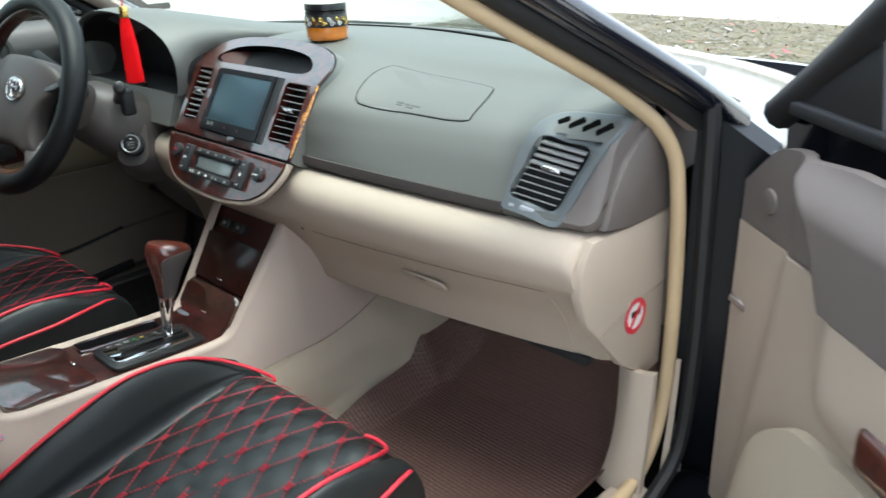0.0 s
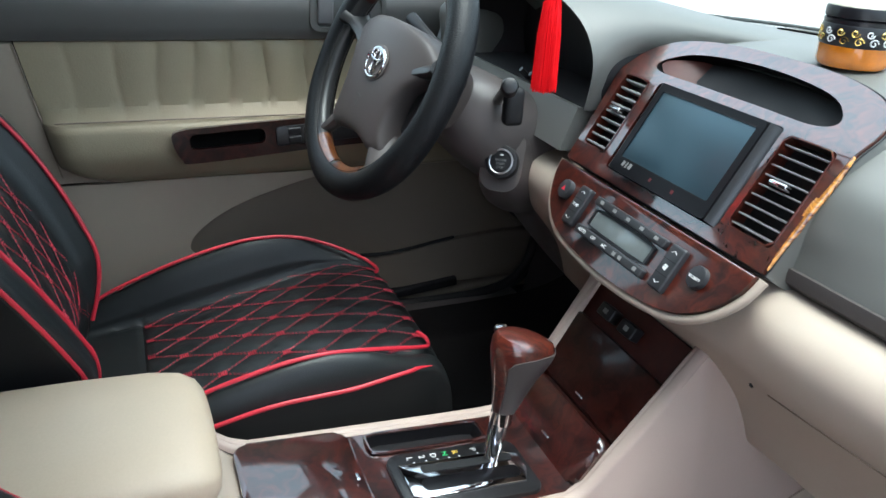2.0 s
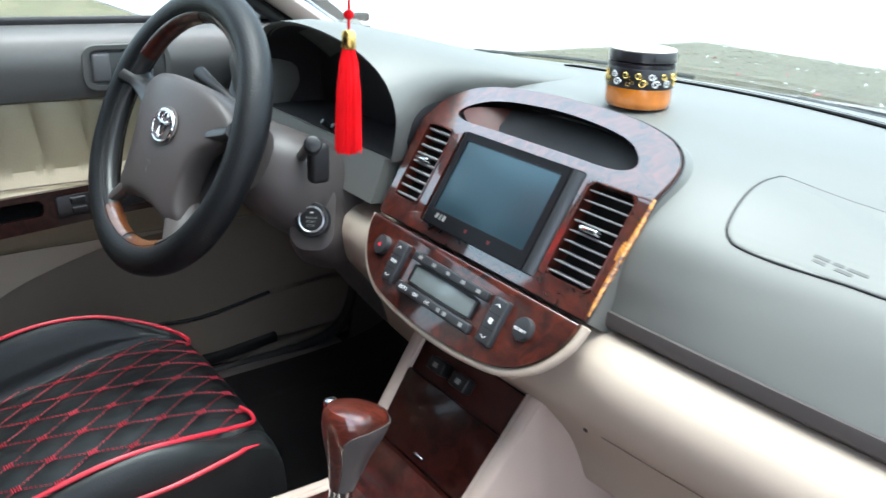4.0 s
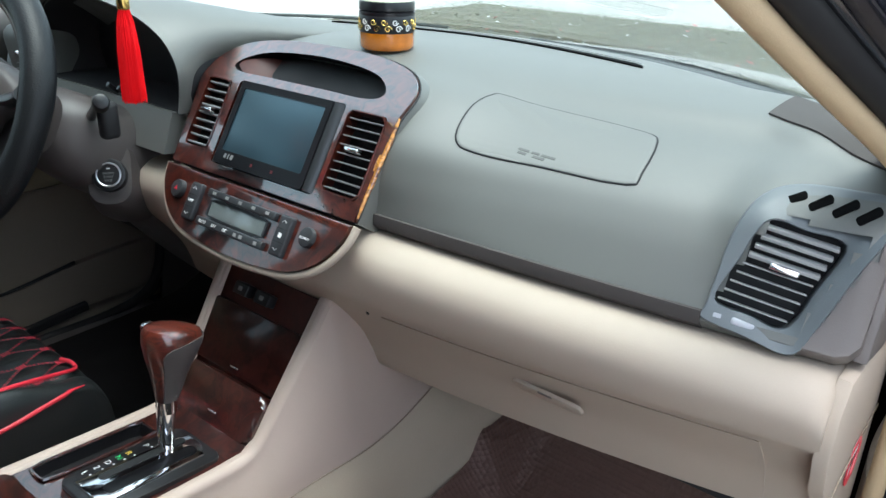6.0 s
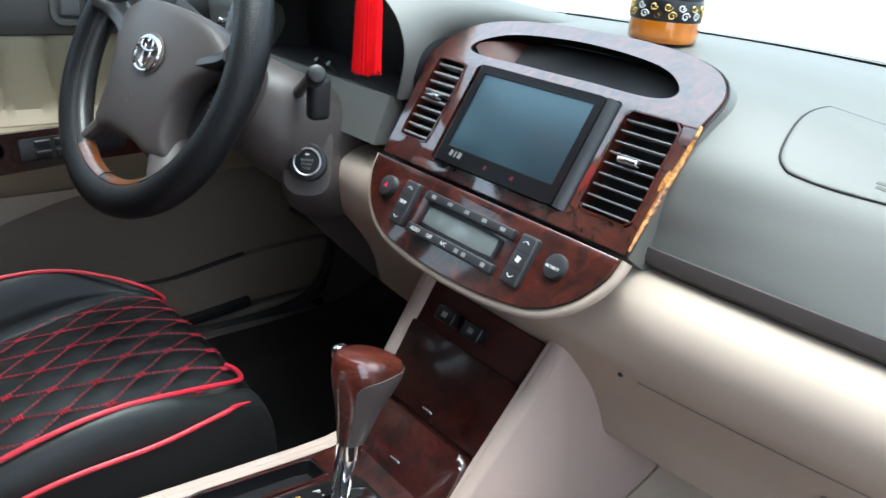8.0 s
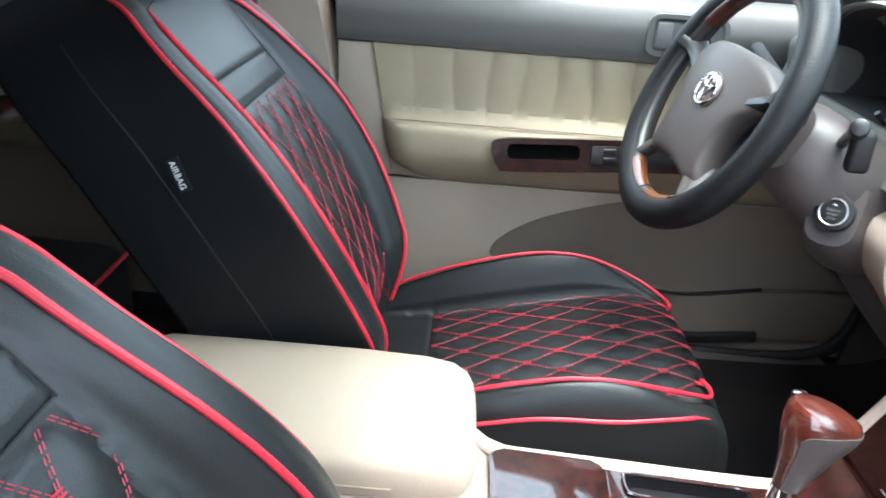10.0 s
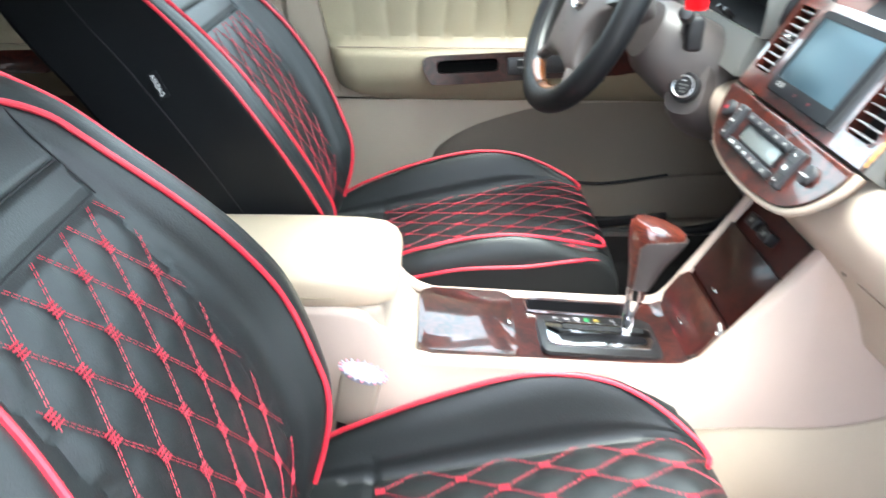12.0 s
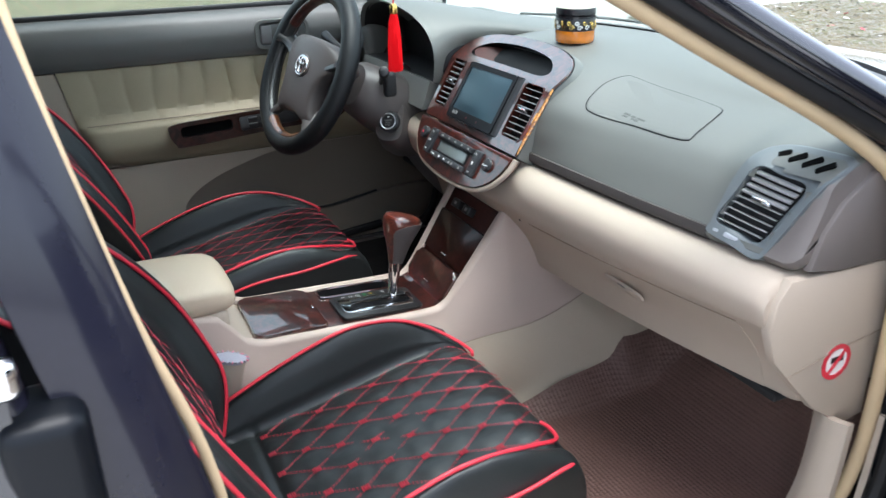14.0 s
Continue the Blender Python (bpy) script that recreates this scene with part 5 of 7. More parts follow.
def stitch_mesh(place, u0, u1, v0, v1, px, py, inside):
    """Twin rows of thread along the diamonds, and a tie at each crossing."""
    verts, faces = [], []

    def dash(p, q, n, w):
        d = (q - p).normalized()
        s = d.cross(n).normalized()
        i = len(verts)
        for c in (p, q):
            verts.extend([c - s * w, c + n * w * 1.3, c + s * w, c - n * w])
        faces.extend([(i, i + 1, i + 5, i + 4), (i + 1, i + 2, i + 6, i + 5), (i + 2, i + 3, i + 7, i + 6), (i + 3, i, i + 4, i + 7)])

    for sgn in (1, -1):
        span = int((abs(u1 - u0) / px + abs(v1 - v0) / py)) + 6
        for k in range(-span, span):
            # line u / px + sgn * v / py = k
            steps = int(abs(v1 - v0) / 0.0052)
            for j in range(steps):
                va, vb = v0 + (v1 - v0) * (j + 0.10) / steps, v0 + (v1 - v0) * (j + 0.80) / steps
                for off in (-0.0015, 0.0015):
                    ua, ub = (k - sgn * va / py) * px + off, (k - sgn * vb / py) * px + off
                    if not (inside(ua, va) and inside(ub, vb)):
                        continue
                    (p, n), (q, _) = place(ua, va), place(ub, vb)
                    dash(p + n * 0.0006, q + n * 0.0006, n, 0.00036)
    for i in range(-14, 15):
        for j in range(-14, 15):
            u, v = (i + j) * px / 2, (i - j) * py / 2
            if inside(u, v):
                for o in (-0.0046, -0.0016, 0.0016, 0.0046):
                    (p, n), (q, _) = place(u - 0.0052, v + o), place(u + 0.0052, v + o + 0.001)
                    dash(p + n * 0.0010, q + n * 0.0010, n, 0.0008)
    me = bpy.data.meshes.new("stitching")
    me.from_pydata(verts, [], faces)
    me.update()
    return me


def link_mesh(name, me, material, parent, label="", kind=""):
    me.transform(Matrix.Translation(-base_of(parent)))
    finish(me, material)
    ob = new(name, me)
    ob.parent = parent
    if label:
        ob["label"] = label
    if kind:
        ob["kind"] = kind
    return ob


def front_seat(SX, puff, front, shift, aside, lift, high, wide, pipe, label):
    """One seat round x = SX with bolsters as full as puff and its nose drawn forward by front; its backrest is moved back by shift, sideways by aside and up by lift,
    stretched by high near the top and by wide across; pipe gives the inner piping's place across it."""
    BACK_W = [(p.x, p.y) for p in smooth([(h, w * (1 + lerp(wide, h)), 0) for h, w in BACK_WIDTH], 6)]
    seat = thing("front_seat", (SX, -0.42, 0.33), label, "car seat", "front seats")

    def nose(y):
        t = max(0.0, min(1.0, (y + 0.29) / 0.10))
        return front * t * t * (3 - 2 * t)

    fuller = lambda y: 1 + (puff - 1) * max(-1.0, min(1.0, (y + 0.54) / 0.14))
    # even steps along the middle line
    CUSH = [Vector((c.x, c.y + nose(c.y), c.z)) for c in CUSHION]
    length = [0.0]
    for a, b in zip(CUSH, CUSH[1:]):
        length.append(length[-1] + (b - a).length)
    even = []
    for k in range(125):
        s = length[-1] * k / 124
        i = max(j for j in range(len(length)) if length[j] <= s + 1e-9)
        i = min(i, len(CUSH) - 2)
        even.append(CUSH[i].lerp(CUSH[i + 1], (s - length[i]) / max(1e-9, length[i + 1] - length[i])))
    CUSH[:] = even
    total = length[-1]

    def place(u, v):
        t = max(0.0, min(0.9999, v / total)) * (len(CUSH) - 1)
        i = int(t)
        c = CUSH[i].lerp(CUSH[i + 1], t - i)
        d = (CUSH[min(i + 1, 124)] - CUSH[max(i - 1, 0)]).normalized()
        n = Vector((0, -d.z, d.y))
        pull = 0.018 * (abs(u) / 0.25) ** 4 if c.y > -0.22 else 0.0
        return Vector((SX + u * taper(c.y), c.y - pull, c.z + 0.008 * max(0.0, 1 - (u / 0.164) ** 2))) + n * 0.0016, n

    v_front, v_back = total - 0.22, 0.105
    taper = lambda y: 1 - 0.13 * max(0.0, min(1.0, (y + 0.34) / 0.165)) ** 2
    inside = lambda u, v: abs(u) < 0.162 and v_back < v < v_front + 0.035
    rows = []
    for i, c in enumerate(CUSH):
        v = total * i / 124
        bol = lerp(BOL, c.y) * fuller(c.y)
        if c.z < 0.54 and c.y > -0.215:
            bol *= max(0.15, 1 - (0.54 - c.z) * 8)
        d = (CUSH[min(i + 1, 124)] - CUSH[max(i - 1, 0)]).normalized()
        n = Vector((0, -d.z, d.y))
        row = []
        for k in range(141):
            q = section_at(k / 140, SECT)
            dz = q.y
            p = Vector((SX + q.x * taper(c.y), c.y, c.z + dz * (bol if dz > 0 else 1.0)))
            if c.y > -0.22:
                p.y -= 0.018 * (abs(q.x) / 0.25) ** 4
            if dz < 0 and c.y > -0.215:
                p.z = min(p.z, max(0.34, c.z + dz))
            p.z = max(p.z, 0.335)
            if inside(q.x, v):
                edge = min(1.0, (0.162 - abs(q.x)) / 0.01, (v - v_back) / 0.01, (v_front + 0.035 - v) / 0.01)
                p += n * (0.0052 * quilt(q.x - U0, v - V0, QX, QY) * max(0.0, edge))
            if abs(abs(q.x) - 0.166) < 0.004 and v > 0.06:
                p -= n * 0.004
            if abs(v - v_back + 0.006) < 0.004 and abs(q.x) < 0.175:
                p -= n * 0.004
            row.append(p)
        rows.append(row)
    part("cushion", sheet(rows), LEATHER, seat, "black leather cushion quilted in diamonds", 50)
    link_mesh("stitching", stitch_mesh(lambda u, v: place(u + U0, v + V0), -0.19, 0.19, v_back - V0, v_front + 0.035 - V0, QX, QY, lambda u, v: inside(u + U0, v + V0)), THREAD, seat, "red twin stitching in diamonds", "stuff")
    part("cushion_back", box(0.44, 0.02, 0.14, 0.005, (SX, -0.665, 0.40)), LEATHER_SIDE, seat)
    for s in (-1, 1):
        crest = [(s * 0.195, -0.655, 0.502), (s * 0.196, -0.60, 0.533), (s * 0.197, -0.50, 0.571), (s * 0.197, -0.41, 0.594), (s * 0.195, -0.35, 0.599), (s * 0.191, -0.30, 0.594), (s * 0.180, -0.262, 0.583), (s * 0.166, -0.234, 0.570), (s * 0.150, -0.213, 0.558), (s * 0.136, -0.205, 0.553), (s * 0.118, -0.204, 0.5535), (s * 0.104, -0.210, 0.5555)]
        part("piping", tube(smooth([(SX + a, b + nose(b), c + 0.003 + 0.074 * (fuller(b) - 1) * lerp(BOL, b)) for a, b, c in crest], 6), 0.0030, 8), RED, seat, "red piping")
        low = [(s * 0.2225 * taper(c.y), c.y - (0.018 * 0.61 if c.y > -0.22 else 0), c.z + lerp([(-0.66, 0.040), (-0.45, 0.040), (-0.30, 0.018), (-0.23, 0.012), (-0.19, 0.010)], c.y)) for c in CUSH[12:96:4] if c.y < (-0.205 + front if s > 0 else -0.30)]
        part("piping", tube(smooth([(SX + a, b, c) for a, b, c in low], 6), lambda f: 0.0030 * min(1.0, 0.15 + (1 - f) * 14), 8), RED, seat, "red piping")
    part("base", box(0.44, 0.42, 0.06, 0.02, (SX, -0.42, 0.365)), BLACK_MATT, seat, "dark seat base")

    # backrest, in the plane of its own face
    def back(u, h, n=0.0):
        return Vector((SX + aside + u, BACK_O.y - shift, BACK_O.z + lift)) + BACK_V * (1.053 * (min(h, 0.4) + high * max(0.0, h - 0.4))) + BACK_N * (n - 0.70 * (min(h, 0.56) - 0.2) ** 2)

    bsec = [(-0.955, -0.155), (-0.965, -0.10), (-0.97, -0.035), (-0.985, 0.024), (-0.91, 0.036), (-0.81, 0.036), (-0.71, 0.020), (-0.62, 0.003), (-0.4, 0.0), (0, 0.002), (0.4, 0.0), (0.62, 0.003), (0.71, 0.020), (0.81, 0.036), (0.91, 0.036), (0.985, 0.024), (0.97, -0.035), (0.965, -0.10), (0.955, -0.155)]
    bcrest = lambda h: lerp([(0, 0.6), (0.1, 1.0), (0.3, 0.9), (0.45, 0.4), (0.56, 0.0)], h)

    def back_n(u, h):
        # height of the face at a place across it
        q = abs(u) / lerp(BACK_W, h)
        for (a, na), (b, nb) in zip(bsec[9:16], bsec[10:16]):
            if a <= q <= b:
                return (na + (nb - na) * (q - a) / (b - a)) * bcrest(h)
        return 0.0

    sink = lambda h: 0.045 * max(0.0, (0.10 - h) / 0.10) ** 1.6
    fw = lambda h: lerp([(0.0, 0.120), (0.15, 0.110), (0.372, 0.112)], h)
    b_in = lambda u, h: 0.03 < h < 0.371 and abs(u) < fw(h)
    rows = []
    for i in range(113):
        h = 0.56 * i / 112
        w = lerp(BACK_W, h)
        crest = bcrest(h)
        row = []
        for k in range(125):
            q = section_at(k / 124, bsec)
            u, n = q.x * w, (q.y * crest if q.y > 0 else q.y)
            n -= 0.05 * max(0.0, (h - 0.50) / 0.06) ** 2 + sink(h)
            if b_in(u, h):
                edge = min(1.0, (fw(h) - abs(u)) / 0.012, (h - 0.03) / 0.01, (0.371 - h) / 0.01)
                n += 0.005 * quilt(u - BU, h - BH, BX, BY) * max(0.0, edge)
            if abs(abs(u) - fw(h) - 0.003) < 0.003 and h < 0.42:
                n -= 0.003
            for hs in (0.373, 0.410):
                if abs(h - hs) < 0.004 and abs(u) < 0.114:
                    n -= 0.003
            row.append(back(u, h, n))
        rows.append(row)
    part("backrest", sheet([r[20:105] for r in rows]), LEATHER, seat, "black leather backrest with a quilted middle", 50)
    for a, b in ((0, 21), (104, 125)):
        part("side_panel", sheet([r[a:b] for r in rows]), LEATHER_SIDE, seat, "plain matt black side of the backrest", 50)
    link_mesh("stitching", stitch_mesh(lambda u, h: (back(u + BU, h + BH, 0.0022 + back_n(u + BU, h + BH) - sink(h + BH)), BACK_N), -0.15, 0.15, 0.03 - BH, 0.371 - BH, BX, BY, lambda u, h: b_in(u + BU, h + BH)), THREAD, seat, "red twin stitching in diamonds", "stuff")
    shell = [[back(lerp(BACK_W, h) * 0.955 * math.sin(a), h, -0.155 - 0.03 * math.cos(a)) for a in [math.pi * (k / 16 - 0.5) for k in range(17)]] for h in [0.56 * i / 24 for i in range(25)]]
    part("back_shell", sheet(shell), LEATHER_SIDE, seat, "plain black back of the seat")
    for s in (-1, 1):
        part("piping", tube(smooth([back(s * lerp(pipe, h) * lerp(BACK_W, h), h, back_n(lerp(pipe, h) * lerp(BACK_W, h), h) + 0.003 - sink(h)) for h in [0.02 + (pipe[-1][0] - 0.02) * i / 18 for i in range(19)]], 4), lambda f: 0.0031 * min(1.0, 0.2 + (1 - f) * 14), 8), RED, seat, "red piping")
        part("piping", tube(smooth([back(s * 0.988 * lerp(BACK_W, h), h, 0.026 * bcrest(h) - sink(h) - 0.05 * max(0.0, (h - 0.50) / 0.06) ** 2) for h in [0.03 + 0.51 * i / 16 for i in range(17)]], 4), 0.0027, 8), RED, seat, "red piping")
        part("side_seam", tube(smooth([back(s * 0.967 * lerp(BACK_W, h), h, -0.075 - sink(h)) for h in [0.50 * i / 14 for i in range(15)]], 4), 0.0012, 6), BLACK_MATT, seat)
    for a, b in ((0.373, 0.112), (0.410, 0.110)):
        part("cross_seam", tube([back(-b + 2 * b * k / 12, a, -0.0006) for k in range(13)], 0.0011, 6), BLACK_MATT, seat)
    for s in (-1, 1):
        part("yoke_seam", tube(smooth([back(s * u, h, back_n(u, h) - 0.0004) for u, h in ((0.114, 0.372), (0.113, 0.42), (0.118, 0.46), (0.128, 0.495))], 6), 0.0010, 6), BLACK_MATT, seat)
    part("yoke_seam", tube(smooth([back(-0.115 + 0.23 * k / 8, 0.512 - 0.016 * ((k - 4) / 4) ** 2, 0.0012 - 0.05 * max(0.0, (0.512 - 0.016 * ((k - 4) / 4) ** 2 - 0.50) / 0.06) ** 2) for k in range(9)], 4), 0.0010, 6), BLACK_MATT, seat)
    rows = []
    for h, w, d in ((0.555, 0.07, 0.03), (0.57, 0.105, 0.045), (0.62, 0.118, 0.055), (0.70, 0.115, 0.055), (0.745, 0.10, 0.045), (0.76, 0.07, 0.025)):
        rows.append([back(w * math.copysign(abs(math.cos(a)) ** 0.5, math.cos(a)), h, -0.055 + d * math.copysign(abs(math.sin(a)) ** 0.6, math.sin(a))) for a in [2 * math.pi * k / 32 for k in range(32)]])
    part("headrest", sheet(rows, close_u=True, caps=True), LEATHER, seat)
    for s in (-1, 1):
        part("piping", tube(smooth([back(s * 0.100, 0.568, -0.03), back(s * 0.1185, 0.62, -0.03), back(s * 0.1155, 0.70, -0.03), back(s * 0.10, 0.747, -0.035)], 6), 0.0036, 8), RED, seat, "red piping")
    bm_ = frame_of(back(0.972 * lerp(BACK_W, 0.350), 0.350, -0.055), -BACK_V, (1, 0.04, 0.30))
    part("tag", box(0.036, 0.014, 0.001, 0, bm_ @ pose(0, 0, 0.0030)), LEATHER_SIDE, seat)
    text("AIRBAG", 0.0088, bm_ @ pose(0, -0.001, 0.0042), seat, WHITE)
    return seat


front_seat(0.387, 1.14, 0.0, 0.006, 0.040, -0.005, 0.88, [(0, -0.20), (0.1, -0.09), (0.2, -0.05), (0.30, -0.13), (0.36, -0.14), (0.42, -0.06), (0.5, 0.06)], [(0.0, 0.80), (0.44, 0.77), (0.475, 0.70), (0.495, 0.60)], "passenger seat in black quilted leather with red piping and red stitching")
seat_l = front_seat(-0.387, 1.0, 0.022, 0.015, 0.082, 0.020, 1.0, [(0, -0.28), (0.1, -0.22), (0.2, -0.17), (0.30, -0.09), (0.36, -0.02), (0.5, 0.14)], [(0.0, 0.80), (0.2, 0.80), (0.46, 0.77), (0.50, 0.72)], "driver's seat in black quilted leather with red piping and red stitching")
seat_l.location.y -= 0.035

# ---- cabin shell ----
fl_rows = []
for i in range(41):
    y = -2.15 + 2.80 * i / 40
    z = 0.325 + (max(0.0, y - 0.22) * 0.75)
    fl_rows.append([(-0.71, y, z + 0.02), (-0.60, y, z), (-0.145, y, z), (-0.12, y, z + 0.05), (0.0, y, z + 0.07), (0.12, y, z + 0.05), (0.145, y, z), (0.60, y, z), (0.71, y, z + 0.02)])
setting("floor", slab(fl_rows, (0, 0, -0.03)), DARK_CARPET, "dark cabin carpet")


def floor_mat(s, label, material):
    rows = []
    for i in range(61):
        y = -0.20 + 0.66 * i / 60
        k = y - 0.22
        z = 0.333 + 0.375 * (k + math.sqrt(k * k + 0.006)) - 0.004
        row = []
        for k in range(49):
            f = k / 48
            x = 0.188 + 0.462 * f
            up = lerp([(-0.20, 0.012), (-0.065, 0.020), (0.05, 0.047), (0.15, 0.057), (0.19, 0.098), (0.24, 0.085), (0.32, 0.05)], y) * max(0.0, 1 - f / 0.13) ** 1.3 + 0.05 * max(0.0, (f - 0.93) / 0.07)
            wav = 0.005 * math.sin(46 * y + 30 * x) * max(0.0, 1 - abs(f - 0.14) / 0.14) * max(0.0, 1 - abs(y - 0.16) / 0.12)
            row.append((s * x, y, z + up + wav))
        rows.append(row)
    m_ = thing("floor_mat", (s * 0.4, 0.1, 0.33), label, "floor mat", "floor mats")
    part("mat", slab(rows, (0, 0, -0.006)), material, m_)
    return m_


floor_mat(1, "maroon ribbed rubber mat in the passenger footwell", MAT_RUBBER)
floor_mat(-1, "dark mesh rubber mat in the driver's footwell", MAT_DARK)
setting("wall_front", box(1.46, 0.03, 0.52, 0.005, (0, 0.62, 0.62)), BLACK_MATT, "dark bulkhead")
setting("ceiling", slab([[(x, y, 1.40 - 0.05 * (x / 0.6) ** 2 - 0.05 * max(0, (y + 0.3)) - 0.04 * max(0, -y - 1.4)) for x in [-0.60 + 0.1 * i for i in range(13)]] for y in [-0.50 - 0.1 * j for j in range(13)]], (0, 0, 0.02)), HEADLINER, "pale headliner")

car = thing("car_body", (0, -0.5, 0.0), "blue-black saloon car body with the front passenger door open", "car")
part("roof", slab([[(x, y, 1.445 - 0.06 * (x / 0.62) ** 2 - 0.05 * max(0, (y + 0.3)) - 0.05 * max(0, -y - 1.4)) for x in [-0.66 + 0.11 * i for i in range(13)]] for y in [-0.46 - 0.1 * j for j in range(16)]], (0, 0, -0.018)), PAINT, car, "black roof")
wind = []
for i in range(9):
    f = i / 8
    wind.append([(x * (1 - 0.14 * f), (glass_base(x) + 0.015) * (1 - f) + f * (-0.44 - 0.15 * x * x), 0.968 * (1 - f) + f * (1.395 - 0.05 * x * x)) for x in [-0.68 + 0.085 * k for k in range(17)]])
wsc = part("windscreen", slab(wind, (0, 0.003, 0.004)), PANE, car, "greenish windscreen")
wsc.visible_shadow = False
rw = [[(x * (1 - 0.1 * (1 - f)), -1.85 - 0.55 * f, 1.36 - 0.36 * f - 0.04 * x * x) for x in [-0.6 + 0.1 * k for k in range(13)]] for f in [i / 6 for i in range(7)]]
part("rear_window", slab(rw, (0, -0.004, 0.003)), PANE_DARK, car, "tinted rear window")
# scuttle and bonnet
cowl = [[(x, glass_base(x) + 0.02 + 0.15 * f, 0.955 + 0.012 * math.sin(3.14 * f) - 0.02 * f) for x in [-0.70 + 0.07 * k for k in range(21)]] for f in (0, 0.25, 0.5, 0.75, 1.0)]
part("scuttle", slab(cowl, (0, 0, -0.02)), SCUTTLE, car, "black scuttle panel with wipers, greyed for the windscreen's reflection")
hood = [[(x, glass_base(x) + 0.17 + 1.15 * f, 0.948 - 0.13 * f - 0.14 * f ** 2 - 0.05 * (abs(x) / 0.8) ** 3) for x in [-0.80 + 0.08 * k for k in range(21)]] for f in [i / 12 for i in range(13)]]
part("bonnet", slab(hood, (0, 0, -0.03)), PAINT, car, "blue-black bonnet")
nose_rows = [[(x * (1 + 0.06 * f), glass_base(x) + 1.322 + 0.06 * math.sin(2.6 * f), (0.676 - 0.05 * (abs(x) / 0.8) ** 3) * (1 - f) + 0.26 * f) for x in [-0.84 + 0.084 * k for k in range(21)]] for f in [i / 8 for i in range(9)]]
part("front_bumper", slab(nose_rows, (0, -0.03, 0)), PAINT, car, "blue-black front bumper")
for s in (-1, 1):
    fen = [[(s * (0.80 + 0.09 * math.sin(1.57 * f)), 0.285 + 1.13 * g, (0.90 - 0.12 * g - 0.11 * g ** 2) * (1 - f) + 0.30 * f) for f in [i / 8 for i in range(9)]] for g in [j / 14 for j in range(15)]]
    part("wing", slab(fen, (-s * 0.02, 0, 0)), PAINT, car, "blue-black front wing")
    wip = smooth([(s * 0.10 - 0.15, glass_base(0.1) + 0.07, 0.964), (s * 0.30 - 0.15, glass_base(0.3) + 0.06, 0.968), (s * 0.52 - 0.12, glass_base(0.5) + 0.06, 0.966)], 6)
    wi = part("wiper", tube(wip, 0.0034, 8), SCUTTLE, car)
nose = [[(x, 1.86 - 0.25 * (x / 0.8) ** 2 + 0.04 * math.sin(3.1 * f), 0.745 - 0.45 * f) for x in [-0.88 + 0.11 * k for k in range(17)]] for f in (0, 0.3, 0.6, 1.0)]
part("nose", slab(nose, (0, -0.03, 0)), PAINT, car)
tail = [[(x, p.y - 0.10 * (1 - (x / 0.86) ** 4), p.z - 0.05 * (abs(x) / 0.86) ** 3) for x in [-0.86 + 0.1075 * k for k in range(17)]] for p in smooth([(0, -2.30, 1.0), (0, -2.60, 1.0), (0, -2.95, 0.98), (0, -3.06, 0.93), (0, -3.08, 0.75), (0, -3.12, 0.55), (0, -3.06, 0.30)], 4)]
part("boot", slab(tail, (0, 0.03, -0.01)), PAINT, car, "blue-black boot lid and rear bumper")
for s in (-1, 1):
    for y in (-2.10, 0.98):
        c = Vector((s * 0.79, y, 0.315))
        rings = [[(c.x + s * w, c.y + r * math.cos(a), c.z + r * math.sin(a)) for a in [2 * math.pi * k / 40 for k in range(40)]] for r, w in ((0.19, -0.10), (0.29, -0.10), (0.312, -0.08), (0.315, -0.03), (0.315, 0.05), (0.308, 0.085), (0.28, 0.10), (0.21, 0.095))]
        wh = part("wheel", sheet(rings, close_u=True), RUBBER, car, "black tyre on an alloy rim")
        part("rim", sheet([[(c.x + s * w, c.y + r * math.cos(a), c.z + r * math.sin(a)) for a in [2 * math.pi * k / 40 for k in range(40)]] for r, w in ((0.212, 0.098), (0.20, 0.09), (0.19, 0.06), (0.08, 0.045), (0.06, 0.07), (0.01, 0.07))], close_u=True), SILVER, wh, "silver alloy rim")

